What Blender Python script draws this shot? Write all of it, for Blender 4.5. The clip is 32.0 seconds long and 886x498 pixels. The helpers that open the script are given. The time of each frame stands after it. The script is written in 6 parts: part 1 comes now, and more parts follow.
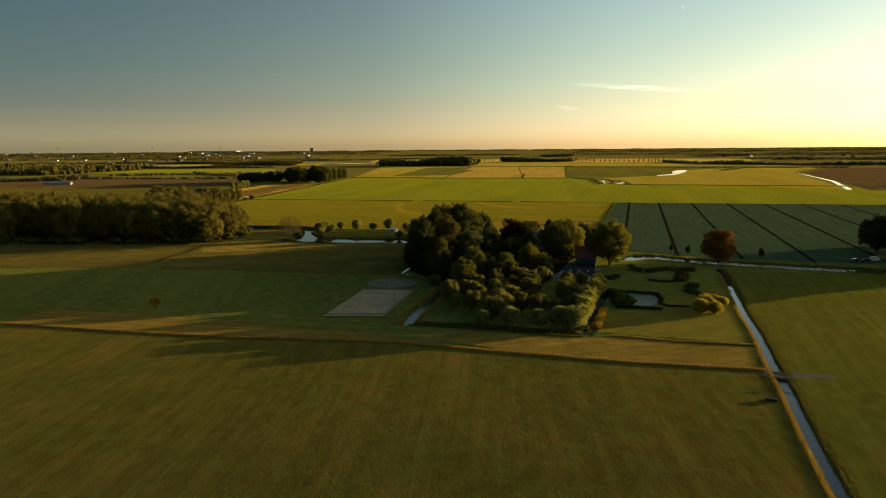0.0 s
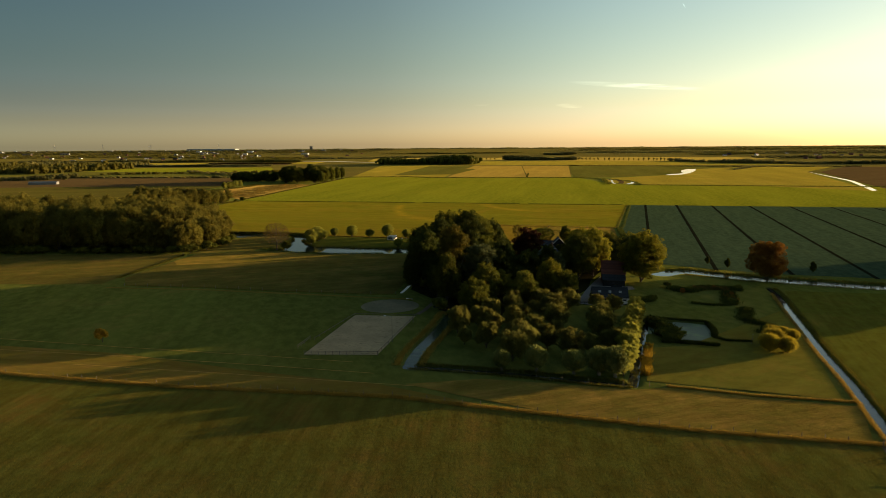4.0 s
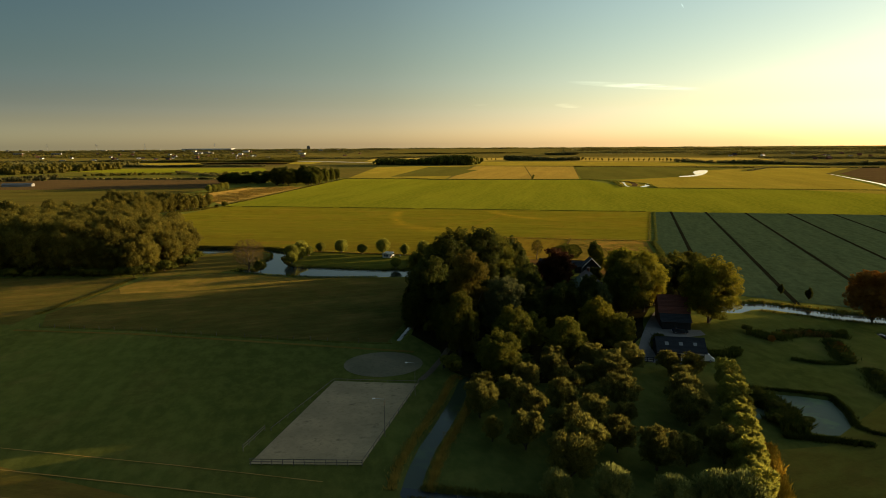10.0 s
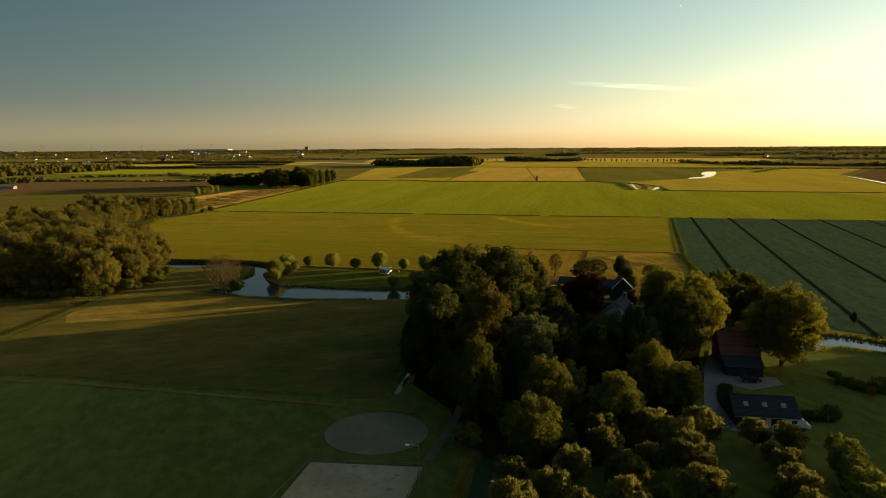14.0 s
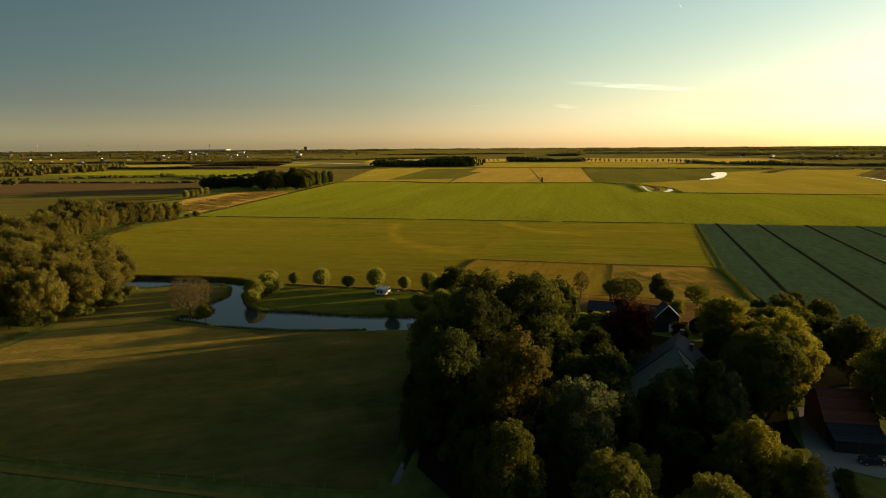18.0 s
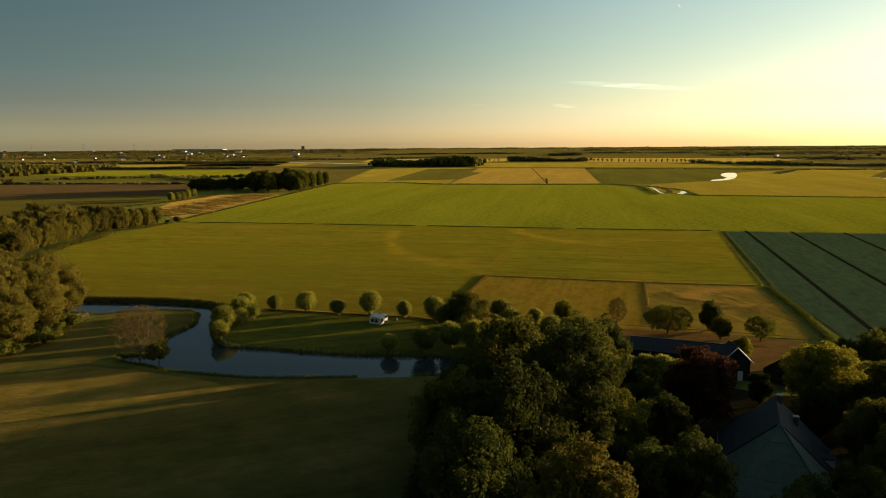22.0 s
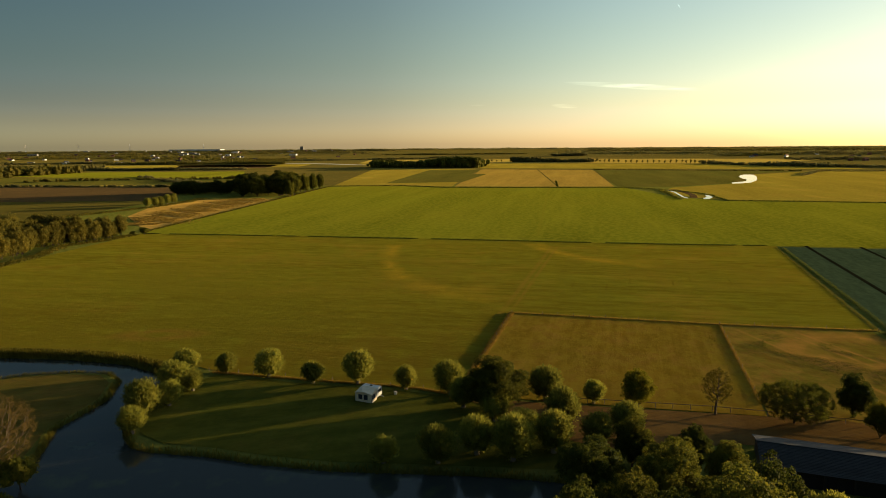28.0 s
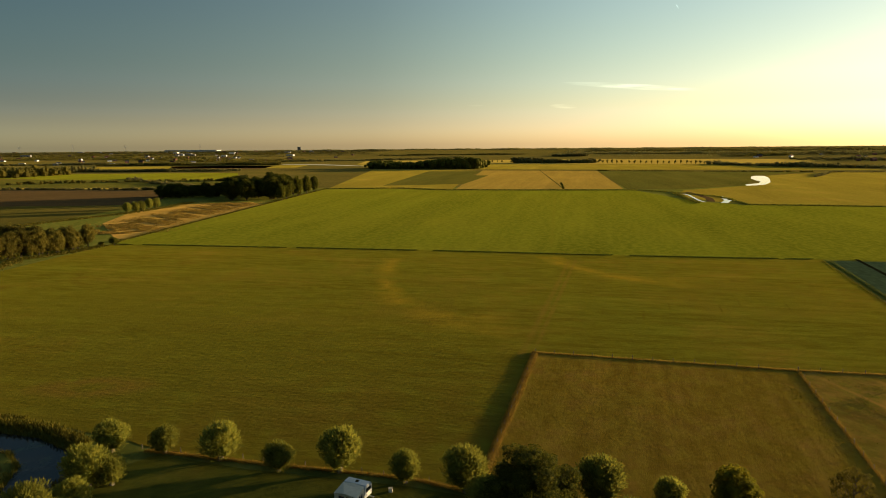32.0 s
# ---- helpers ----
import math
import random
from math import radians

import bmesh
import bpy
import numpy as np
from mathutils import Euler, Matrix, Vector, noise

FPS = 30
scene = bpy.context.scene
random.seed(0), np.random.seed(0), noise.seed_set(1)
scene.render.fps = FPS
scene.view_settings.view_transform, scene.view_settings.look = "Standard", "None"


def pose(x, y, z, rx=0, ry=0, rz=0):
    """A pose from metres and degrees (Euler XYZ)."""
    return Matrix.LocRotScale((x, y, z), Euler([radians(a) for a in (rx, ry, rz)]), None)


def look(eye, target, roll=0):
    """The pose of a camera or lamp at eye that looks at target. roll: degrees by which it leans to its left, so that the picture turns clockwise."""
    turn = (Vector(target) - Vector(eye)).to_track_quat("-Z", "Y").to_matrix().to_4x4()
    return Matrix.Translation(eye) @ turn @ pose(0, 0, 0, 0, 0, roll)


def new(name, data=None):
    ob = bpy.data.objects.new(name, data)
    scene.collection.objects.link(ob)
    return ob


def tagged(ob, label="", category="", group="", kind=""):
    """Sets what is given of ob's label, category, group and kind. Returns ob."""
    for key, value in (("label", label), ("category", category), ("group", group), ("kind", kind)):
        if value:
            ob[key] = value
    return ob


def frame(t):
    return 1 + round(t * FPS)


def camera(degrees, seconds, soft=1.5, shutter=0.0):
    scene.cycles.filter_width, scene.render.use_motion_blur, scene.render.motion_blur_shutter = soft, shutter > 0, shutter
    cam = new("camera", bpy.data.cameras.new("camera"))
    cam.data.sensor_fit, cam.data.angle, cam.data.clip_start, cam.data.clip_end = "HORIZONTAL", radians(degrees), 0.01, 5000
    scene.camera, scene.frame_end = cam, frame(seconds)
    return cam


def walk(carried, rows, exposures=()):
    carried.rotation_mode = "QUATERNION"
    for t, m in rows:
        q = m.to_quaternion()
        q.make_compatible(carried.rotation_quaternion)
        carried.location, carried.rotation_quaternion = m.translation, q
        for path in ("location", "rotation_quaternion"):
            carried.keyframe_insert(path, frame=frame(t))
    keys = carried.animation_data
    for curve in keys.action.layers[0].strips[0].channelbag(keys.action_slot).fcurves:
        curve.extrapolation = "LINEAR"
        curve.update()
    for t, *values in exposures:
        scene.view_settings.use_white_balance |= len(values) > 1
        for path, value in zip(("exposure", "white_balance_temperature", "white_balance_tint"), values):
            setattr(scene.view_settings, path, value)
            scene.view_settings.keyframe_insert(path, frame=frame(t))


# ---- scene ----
EXPO = 0.42
cam = camera(69.1, 32.0, soft=0.6)
PATH = [
    (0, (0.45, 0.4, 54.9), (0.501, 2.375, 54.584), -0.45),
    (7, (-1.55, 70.8, 55.2), (-1.5, 72.772, 54.877), -0.4),
    (12, (-3.3, 120.0, 55.2), (-3.242, 121.973, 54.879), -0.35),
    (17, (-4.9, 169.2, 55.0), (-4.842, 171.173, 54.68), -0.4),
    (23, (-7.1, 229.0, 55.2), (-7.037, 230.973, 54.878), -0.4),
    (28, (-8.7, 280.4, 55.1), (-8.637, 282.373, 54.779), -0.4),
    (32, (-9.7, 321.0, 55.3), (-9.633, 322.973, 54.98), -0.45),
]
walk(cam, [(t, look(e, g, r)) for t, e, g, r in PATH], exposures=[(0, EXPO, 6900, 11), (32, EXPO, 6900, 11)])

# ---- light: a low evening sun, beyond the picture's edge ----
SUN_AZ, SUN_EL = 72.0, 4.4          # degrees clockwise from +y, and above the horizon
world = bpy.data.worlds.new("evening_sky")
scene.world = world
world.use_nodes = True
wn, wl = world.node_tree.nodes, world.node_tree.links
wn.clear()
sky = wn.new("ShaderNodeTexSky")
sky.sky_type = 'NISHITA'
sky.sun_disc = False
sky.sun_elevation, sky.sun_rotation = radians(SUN_EL), radians(SUN_AZ)
sky.altitude, sky.air_density, sky.dust_density, sky.ozone_density = 0, 1.0, 0.6, 2.3
back = wn.new("ShaderNodeBackground")
back.inputs["Strength"].default_value = 0.15
wout = wn.new("ShaderNodeOutputWorld")
# the haze scatters more light near the sun's side of the sky
wdir = wn.new("ShaderNodeTexCoord").outputs["Generated"]
flat = wn.new("ShaderNodeVectorMath"); flat.operation = 'MULTIPLY'
flat.inputs[1].default_value = (1, 1, 0)
unit = wn.new("ShaderNodeVectorMath"); unit.operation = 'NORMALIZE'
dot = wn.new("ShaderNodeVectorMath"); dot.operation = 'DOT_PRODUCT'
dot.inputs[1].default_value = (math.sin(radians(SUN_AZ)), math.cos(radians(SUN_AZ)), 0)
half = wn.new("ShaderNodeMapRange"); half.inputs[1].default_value = -1
haze = wn.new("ShaderNodeValToRGB")
haze.color_ramp.interpolation = 'B_SPLINE'
for k, (at, col) in enumerate(((0.0, (0.20, 0.20, 0.19)), (0.34, (0.183, 0.209, 0.218)), (0.62, (0.5, 0.445, 0.4)), (0.78, (0.85, 0.775, 0.69)), (1.0, (0.98, 0.885, 0.79)))):
    e = haze.color_ramp.elements[k] if k < 2 else haze.color_ramp.elements.new(at)
    e.position, e.color = at, (*col, 1)
tint = wn.new("ShaderNodeMix"); tint.data_type, tint.blend_type = 'RGBA', 'MULTIPLY'
tint.inputs[0].default_value = 1
wl.new(wdir, flat.inputs[0]); wl.new(flat.outputs[0], unit.inputs[0]); wl.new(unit.outputs[0], dot.inputs[0])
wl.new(dot.outputs["Value"], half.inputs[0]); wl.new(half.outputs[0], haze.inputs[0])
wl.new(sky.outputs[0], tint.inputs[6]); wl.new(haze.outputs[0], tint.inputs[7])
gain = wn.new("ShaderNodeVectorMath"); gain.operation = 'SCALE'; gain.inputs["Scale"].default_value = 3.4 * 6
low = wn.new("ShaderNodeSeparateXYZ"); wl.new(wdir, low.inputs[0])
def height_tint(stops):
    """How the haze colours the sky, by height over the horizon."""
    r = wn.new("ShaderNodeValToRGB"); r.color_ramp.interpolation = 'CARDINAL'
    for k, (at, col) in enumerate(stops):
        e = r.color_ramp.elements[k] if k < 2 else r.color_ramp.elements.new(at)
        e.position, e.color = at, (*[c / 6 for c in col], 1)
    return r


mist = height_tint(((0.0, (0.68, 0.80, 1.4)), (0.028, (0.66, 0.73, 1.18)), (0.055, (0.66, 0.67, 0.8)), (0.1, (0.65, 0.625, 0.62)), (0.16, (0.64, 0.605, 0.54))))
pale = height_tint(((0.0, (1.3, 1.68, 3.1)), (0.028, (0.96, 1.06, 1.7)), (0.055, (0.68, 0.69, 0.98)), (0.1, (0.57, 0.585, 0.67)), (0.16, (0.56, 0.58, 0.575))))
soft_low = wn.new("ShaderNodeMix"); soft_low.data_type, soft_low.blend_type = 'RGBA', 'MULTIPLY'
soft_low.inputs[0].default_value = 1
sunward = wn.new("ShaderNodeMapRange"); sunward.inputs[1].default_value, sunward.inputs[2].default_value = 0.34, 0.85
both = wn.new("ShaderNodeMix"); both.data_type = 'RGBA'
wl.new(half.outputs[0], sunward.inputs[0]); wl.new(sunward.outputs[0], both.inputs[0])
wl.new(low.outputs[2], mist.inputs[0]); wl.new(low.outputs[2], pale.inputs[0])
wl.new(pale.outputs[0], both.inputs[6]); wl.new(mist.outputs[0], both.inputs[7])
wl.new(tint.outputs[2], soft_low.inputs[6]); wl.new(both.outputs[2], soft_low.inputs[7])
wl.new(soft_low.outputs[2], gain.inputs[0])
# thin streaks of cirrus over the far fields
ratio = wn.new("ShaderNodeSeparateXYZ"); wl.new(wdir, ratio.inputs[0])


def wmath(op, a, b):
    m = wn.new("ShaderNodeMath"); m.operation = op; m.use_clamp = False
    for k, v in enumerate((a, b)):
        if isinstance(v, bpy.types.NodeSocket):
            wl.new(v, m.inputs[k])
        else:
            m.inputs[k].default_value = v
    return m.outputs[0]


ahead = wmath('MAXIMUM', ratio.outputs[1], 0.05)
cu, cv = wmath('DIVIDE', ratio.outputs[0], ahead), wmath('DIVIDE', ratio.outputs[2], ahead)
comb = wn.new("ShaderNodeCombineXYZ"); wl.new(wmath('MULTIPLY', cu, 9.0), comb.inputs[0]); wl.new(wmath('MULTIPLY', cv, 130.0), comb.inputs[1])
wisp = wn.new("ShaderNodeTexNoise"); wisp.inputs["Scale"].default_value, wisp.inputs["Detail"].default_value = 1.6, 6
wl.new(comb.outputs[0], wisp.inputs["Vector"])
cloud = None
for u0, v0, slope, ru, rv, amount in ((0.33, 0.0855, -0.055, 0.115, 0.0046, 1.0), (0.22, 0.0565, -0.05, 0.022, 0.0035, 0.6), (0.085, 0.0587, 0.0, 0.014, 0.0016, 0.35), (0.389, 0.203, -1.2, 0.0032, 0.0022, 1.0)):
    du = wmath('DIVIDE', wmath('SUBTRACT', cu, u0), ru)
    mid = wmath('ADD', wmath('MULTIPLY', wmath('SUBTRACT', cu, u0), slope), v0)
    dv = wmath('DIVIDE', wmath('SUBTRACT', cv, mid), rv)
    r2 = wmath('ADD', wmath('MULTIPLY', du, du), wmath('MULTIPLY', dv, dv))
    one = wmath('MULTIPLY', wmath('MAXIMUM', wmath('SUBTRACT', 1.0, r2), 0.0), amount)
    cloud = one if cloud is None else wmath('ADD', cloud, one)
thick = wmath('MULTIPLY', cloud, wmath('MAXIMUM', wmath('SUBTRACT', wmath('MULTIPLY', wisp.outputs["Fac"], 4.2), 1.5), 0.0))
lift = wn.new("ShaderNodeVectorMath"); lift.operation = 'SCALE'
wl.new(gain.outputs[0], lift.inputs[0]); wl.new(wmath('ADD', wmath('MULTIPLY', thick, 0.45), 1.0), lift.inputs["Scale"])
wl.new(lift.outputs[0], back.inputs[0])
wl.new(back.outputs[0], wout.inputs[0])

sun = new("sun", bpy.data.lights.new("sun", 'SUN'))
sun.data.energy, sun.data.angle, sun.data.color = 5.0, radians(0.6), (1.0, 0.785, 0.46)
to_sun = Vector((math.sin(radians(SUN_AZ)) * math.cos(radians(SUN_EL)), math.cos(radians(SUN_AZ)) * math.cos(radians(SUN_EL)), math.sin(radians(SUN_EL))))
sun.matrix_world = look(to_sun * 500, (0, 0, 0))

# ---- materials ----
def nodes_of(name):
    m = bpy.data.materials.new(name)
    m.use_nodes = True
    return m, m.node_tree.nodes, m.node_tree.links, m.node_tree.nodes["Principled BSDF"]


def mixed(n, l, fac, a, b, blend='MIX'):
    """A colour mix; fac, a and b are sockets or values."""
    mx = n.new("ShaderNodeMix")
    mx.data_type, mx.blend_type = 'RGBA', blend
    for socket, value in ((mx.inputs[0], fac), (mx.inputs[6], a), (mx.inputs[7], b)):
        if isinstance(value, bpy.types.NodeSocket):
            l.new(value, socket)
        elif isinstance(value, (int, float)):
            socket.default_value = value
        else:
            socket.default_value = (*value, 1)
    return mx.outputs[2]


def noise_of(n, l, vec, scale, detail=4, rough=0.55, lo=0.35, hi=0.65):
    t = n.new("ShaderNodeTexNoise")
    t.inputs["Scale"].default_value, t.inputs["Detail"].default_value, t.inputs["Roughness"].default_value = scale, detail, rough
    l.new(vec, t.inputs["Vector"])
    r = n.new("ShaderNodeMapRange")
    r.inputs[1].default_value, r.inputs[2].default_value = lo, hi
    l.new(t.outputs["Fac"], r.inputs[0])
    return r.outputs[0], t.outputs["Fac"]


def bumped(n, l, p, height, strength, dist):
    b = n.new("ShaderNodeBump")
    b.inputs["Strength"].default_value, b.inputs["Distance"].default_value = strength, dist
    l.new(height, b.inputs["Height"])
    l.new(b.outputs[0], p.inputs["Normal"])


def mark_mask(n, l, pos, mark):
    """A soft mark in a field, such as an old creek bed, wheel track or darkened zone: ('arc', cx, cy, rx, ry, width,
    from, to) or ('line', x0, y0, x1, y1, width).
    """
    def op(kind, a, b=0.0):
        m = n.new("ShaderNodeMath"); m.operation = kind
        for k, v in enumerate((a, b)):
            if isinstance(v, bpy.types.NodeSocket):
                l.new(v, m.inputs[k])
            else:
                m.inputs[k].default_value = v
        return m.outputs[0]
    sep = n.new("ShaderNodeSeparateXYZ"); l.new(pos, sep.inputs[0])
    x, y = sep.outputs[0], sep.outputs[1]
    _, wob = noise_of(n, l, pos, 0.05, 4, 0.6)
    if mark[0] == 'arc':
        _, cx, cy, rx, ry, width, y_lo, y_hi, *side = mark
        u, v = op('DIVIDE', op('SUBTRACT', x, cx), rx), op('DIVIDE', op('SUBTRACT', y, cy), ry)
        off = op('ABSOLUTE', op('SUBTRACT', op('SQRT', op('ADD', op('MULTIPLY', u, u), op('MULTIPLY', v, v))), op('ADD', op('MULTIPLY', wob, 0.3), 0.85)))
        off = op('DIVIDE', off, width)
        ends = op('MINIMUM', op('DIVIDE', op('SUBTRACT', y, y_lo), 15.0), op('DIVIDE', op('SUBTRACT', y_hi, y), 15.0))
        if side:
            ends = op('MINIMUM', ends, op('DIVIDE', op('SUBTRACT', side[0], x), 30.0))
    else:
        _, x0, y0, x1, y1, width = mark
        d = math.hypot(x1 - x0, y1 - y0)
        tx, ty = (x1 - x0) / d, (y1 - y0) / d
        dx, dy = op('SUBTRACT', x, x0), op('SUBTRACT', y, y0)
        off = op('DIVIDE', op('ABSOLUTE', op('SUBTRACT', op('MULTIPLY', dx, ty), op('MULTIPLY', dy, tx))), width)
        run = op('ADD', op('MULTIPLY', dx, tx), op('MULTIPLY', dy, ty))
        ends = op('MINIMUM', op('DIVIDE', run, 6.0), op('DIVIDE', op('SUBTRACT', d, run), 6.0))
    soft = op('MINIMUM', op('MAXIMUM', op('SUBTRACT', 1.0, off), 0.0), op('MINIMUM', op('MAXIMUM', ends, 0.0), 1.0))
    patchy, _ = noise_of(n, l, pos, 0.12, 4, 0.6, 0.3, 0.6)
    return op('MULTIPLY', op('MULTIPLY', soft, patchy), 0.8)


def field_mat(name, main, alt, dry, stripe_deg=90.0, period=6.0, stripe=0.25, patch=0.012, dry_lo=0.5, dry_hi=0.75, bump=0.14, grain=1.6, sheen=0.36, marks=(), comb=1.5):
    """Grass or crop: large patches, fine tufts, and rows along stripe_deg (from the x axis)."""
    main, alt, dry = [(c[0] * 1.25, c[1] * 1.14, c[2] * 0.81) for c in (main, alt, dry)]
    m, n, l, p = nodes_of(name)
    pos = n.new("ShaderNodeNewGeometry").outputs["Position"]
    big, _ = noise_of(n, l, pos, patch, 5, 0.6, 0.38, 0.62)
    col = mixed(n, l, big, main, alt)
    dryf, _ = noise_of(n, l, pos, patch * 2.7, 6, 0.65, dry_lo, dry_hi)
    col = mixed(n, l, dryf, col, dry)
    mp = n.new("ShaderNodeMapping")
    mp.vector_type = 'TEXTURE'
    mp.inputs["Rotation"].default_value = (0, 0, radians(stripe_deg))
    mp.inputs["Scale"].default_value = (25, 1, 1)
    l.new(pos, mp.inputs["Vector"])
    row, _ = noise_of(n, l, mp.outputs[0], 1.0 / period, 3, 0.6, 0.4, 0.6)
    sc = n.new("ShaderNodeMath"); sc.operation = 'MULTIPLY'; sc.inputs[1].default_value = stripe
    l.new(row, sc.inputs[0])
    col = mixed(n, l, sc.outputs[0], col, [c * 0.55 for c in main])
    mw = n.new("ShaderNodeMapping")
    mw.vector_type = 'TEXTURE'
    mw.inputs["Rotation"].default_value = (0, 0, radians(stripe_deg + 3))
    mw.inputs["Scale"].default_value = (7, 1, 1)
    l.new(pos, mw.inputs["Vector"])
    wide, _ = noise_of(n, l, mw.outputs[0], 0.3 / period, 5, 0.65, 0.36, 0.66)
    wf = n.new("ShaderNodeMath"); wf.operation = 'MULTIPLY'; wf.inputs[1].default_value = 0.8
    l.new(wide, wf.inputs[0])
    col = mixed(n, l, wf.outputs[0], col, [c * 0.6 for c in main])
    mq = n.new("ShaderNodeMapping")
    mq.vector_type = 'TEXTURE'
    mq.inputs["Rotation"].default_value = (0, 0, radians(stripe_deg))
    mq.inputs["Scale"].default_value = (comb, 1, 1)
    l.new(pos, mq.inputs["Vector"])
    tuft, raw = noise_of(n, l, mq.outputs[0], grain, 6, 0.7, 0.3, 0.7)
    tf = n.new("ShaderNodeMath"); tf.operation = 'MULTIPLY'; tf.inputs[1].default_value = 0.28
    l.new(tuft, tf.inputs[0])
    col = mixed(n, l, tf.outputs[0], col, [c * 0.5 for c in alt])
    clump, _ = noise_of(n, l, mq.outputs[0], 0.3, 5, 0.65, 0.42, 0.62)
    cf = n.new("ShaderNodeMath"); cf.operation = 'MULTIPLY'; cf.inputs[1].default_value = 0.42
    l.new(clump, cf.inputs[0])
    col = mixed(n, l, cf.outputs[0], col, [c * 1.25 for c in alt])
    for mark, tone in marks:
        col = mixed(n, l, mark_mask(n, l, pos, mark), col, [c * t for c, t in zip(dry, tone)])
    l.new(col, p.inputs["Base Color"])
    p.inputs["Roughness"].default_value = 0.9
    p.inputs["Specular IOR Level"].default_value = 0.0
    # upright blades catch the low sun like a pile of fibres
    p.inputs["Sheen Weight"].default_value, p.inputs["Sheen Roughness"].default_value = sheen, 0.6
    fibre = mixed(n, l, 1.0, col, (4.4, 3.8, 1.7), 'MULTIPLY')
    l.new(fibre, p.inputs["Sheen Tint"])
    bumped(n, l, p, raw, min(1.0, bump), 0.6)
    return m


def plain_mat(name, a, b, scale=2.0, rough=0.8, metal=0.0, bump=0.1, dist=0.03, stretch=(1, 1, 1), vary=0.0, spec=0.3):
    """Two tones of one surface in object space, with a fine grain; vary: tone per object."""
    m, n, l, p = nodes_of(name)
    tc = n.new("ShaderNodeTexCoord").outputs["Object"]
    mp = n.new("ShaderNodeMapping"); mp.inputs["Scale"].default_value = stretch
    l.new(tc, mp.inputs["Vector"])
    f, raw = noise_of(n, l, mp.outputs[0], scale, 6, 0.6, 0.3, 0.7)
    col = mixed(n, l, f, a, b)
    if vary:
        oi = n.new("ShaderNodeObjectInfo").outputs["Random"]
        mr = n.new("ShaderNodeMapRange"); mr.inputs[3].default_value, mr.inputs[4].default_value = 1 - vary, 1 + vary
        l.new(oi, mr.inputs[0])
        hs = n.new("ShaderNodeHueSaturation")
        l.new(mr.outputs[0], hs.inputs["Value"]); l.new(col, hs.inputs["Color"])
        col = hs.outputs[0]
    l.new(col, p.inputs["Base Color"])
    p.inputs["Roughness"].default_value, p.inputs["Metallic"].default_value = rough, metal
    p.inputs["Specular IOR Level"].default_value = spec
    if bump:
        bumped(n, l, p, raw, bump, dist)
    return m


def leaf_mat(name, a, b, c, through_=0.45, vary=0.25):
    """Leaves: tone by leaf and by tree, lit through."""
    a, b, c = [(q[0] * 1.7, q[1] * 1.5, q[2] * 0.75) for q in (a, b, c)]
    m, n, l, p = nodes_of(name)
    isl = n.new("ShaderNodeNewGeometry").outputs["Random Per Island"]
    ramp = n.new("ShaderNodeValToRGB")
    e = ramp.color_ramp.elements
    e[0].color, e[1].color = (*a, 1), (*c, 1)
    mid = e.new(0.5); mid.color = (*b, 1)
    l.new(isl, ramp.inputs[0])
    tc = n.new("ShaderNodeTexCoord").outputs["Object"]
    f, _ = noise_of(n, l, tc, 0.35, 3, 0.5, 0.35, 0.65)
    col = mixed(n, l, f, ramp.outputs[0], [x * 0.6 for x in a], 'MIX')
    half = mixed(n, l, 0.5, ramp.outputs[0], col)
    oi = n.new("ShaderNodeObjectInfo").outputs["Random"]
    mr = n.new("ShaderNodeMapRange"); mr.inputs[3].default_value, mr.inputs[4].default_value = 1 - vary, 1 + vary
    l.new(oi, mr.inputs[0])
    hs = n.new("ShaderNodeHueSaturation")
    l.new(mr.outputs[0], hs.inputs["Value"]); l.new(half, hs.inputs["Color"])
    l.new(hs.outputs[0], p.inputs["Base Color"])
    p.inputs["Roughness"].default_value = 0.8
    p.inputs["Specular IOR Level"].default_value = 0.08
    tr = n.new("ShaderNodeBsdfTranslucent")
    l.new(hs.outputs[0], tr.inputs["Color"])
    mx = n.new("ShaderNodeMixShader"); mx.inputs[0].default_value = through_
    l.new(p.outputs[0], mx.inputs[1]); l.new(tr.outputs[0], mx.inputs[2])
    l.new(mx.outputs[0], n["Material Output"].inputs["Surface"])
    return m


def water_mat(name, deep, rough=0.03, ripple=0.02, scale=1.2, spec=0.5):
    m, n, l, p = nodes_of(name)
    pos = n.new("ShaderNodeNewGeometry").outputs["Position"]
    f, raw = noise_of(n, l, pos, scale, 3, 0.5)
    weed, _ = noise_of(n, l, pos, 0.15, 4, 0.6, 0.55, 0.75)
    l.new(mixed(n, l, weed, deep, [deep[0] * 1.5, deep[1] * 1.7, deep[2]]), p.inputs["Base Color"])
    p.inputs["Roughness"].default_value, p.inputs["IOR"].default_value = rough, 1.33
    p.inputs["Specular IOR Level"].default_value = spec
    bumped(n, l, p, raw, ripple, 0.3)
    return m


M_ground = field_mat("pasture_grass", (0.066, 0.09, 0.032), (0.08, 0.093, 0.036), (0.145, 0.12, 0.06), 100, 8, 0.35, 0.02, 0.54, 0.8, sheen=0.38)
M_plain = field_mat("far_plain", (0.085, 0.088, 0.04), (0.13, 0.11, 0.05), (0.06, 0.07, 0.03), 10, 60, 0.35, 0.003, 0.4, 0.6, 0.1, 0.1, 0.2)
M_near = field_mat("mown_meadow", (0.08, 0.072, 0.023), (0.06, 0.072, 0.023), (0.135, 0.088, 0.035), 84, 2.6, 0.62, 0.018, 0.45, 0.7, 0.16, 0.9)
M_rightm = field_mat("right_meadow", (0.08, 0.086, 0.024), (0.06, 0.076, 0.022), (0.125, 0.1, 0.038), 70, 3.0, 0.7, 0.02)
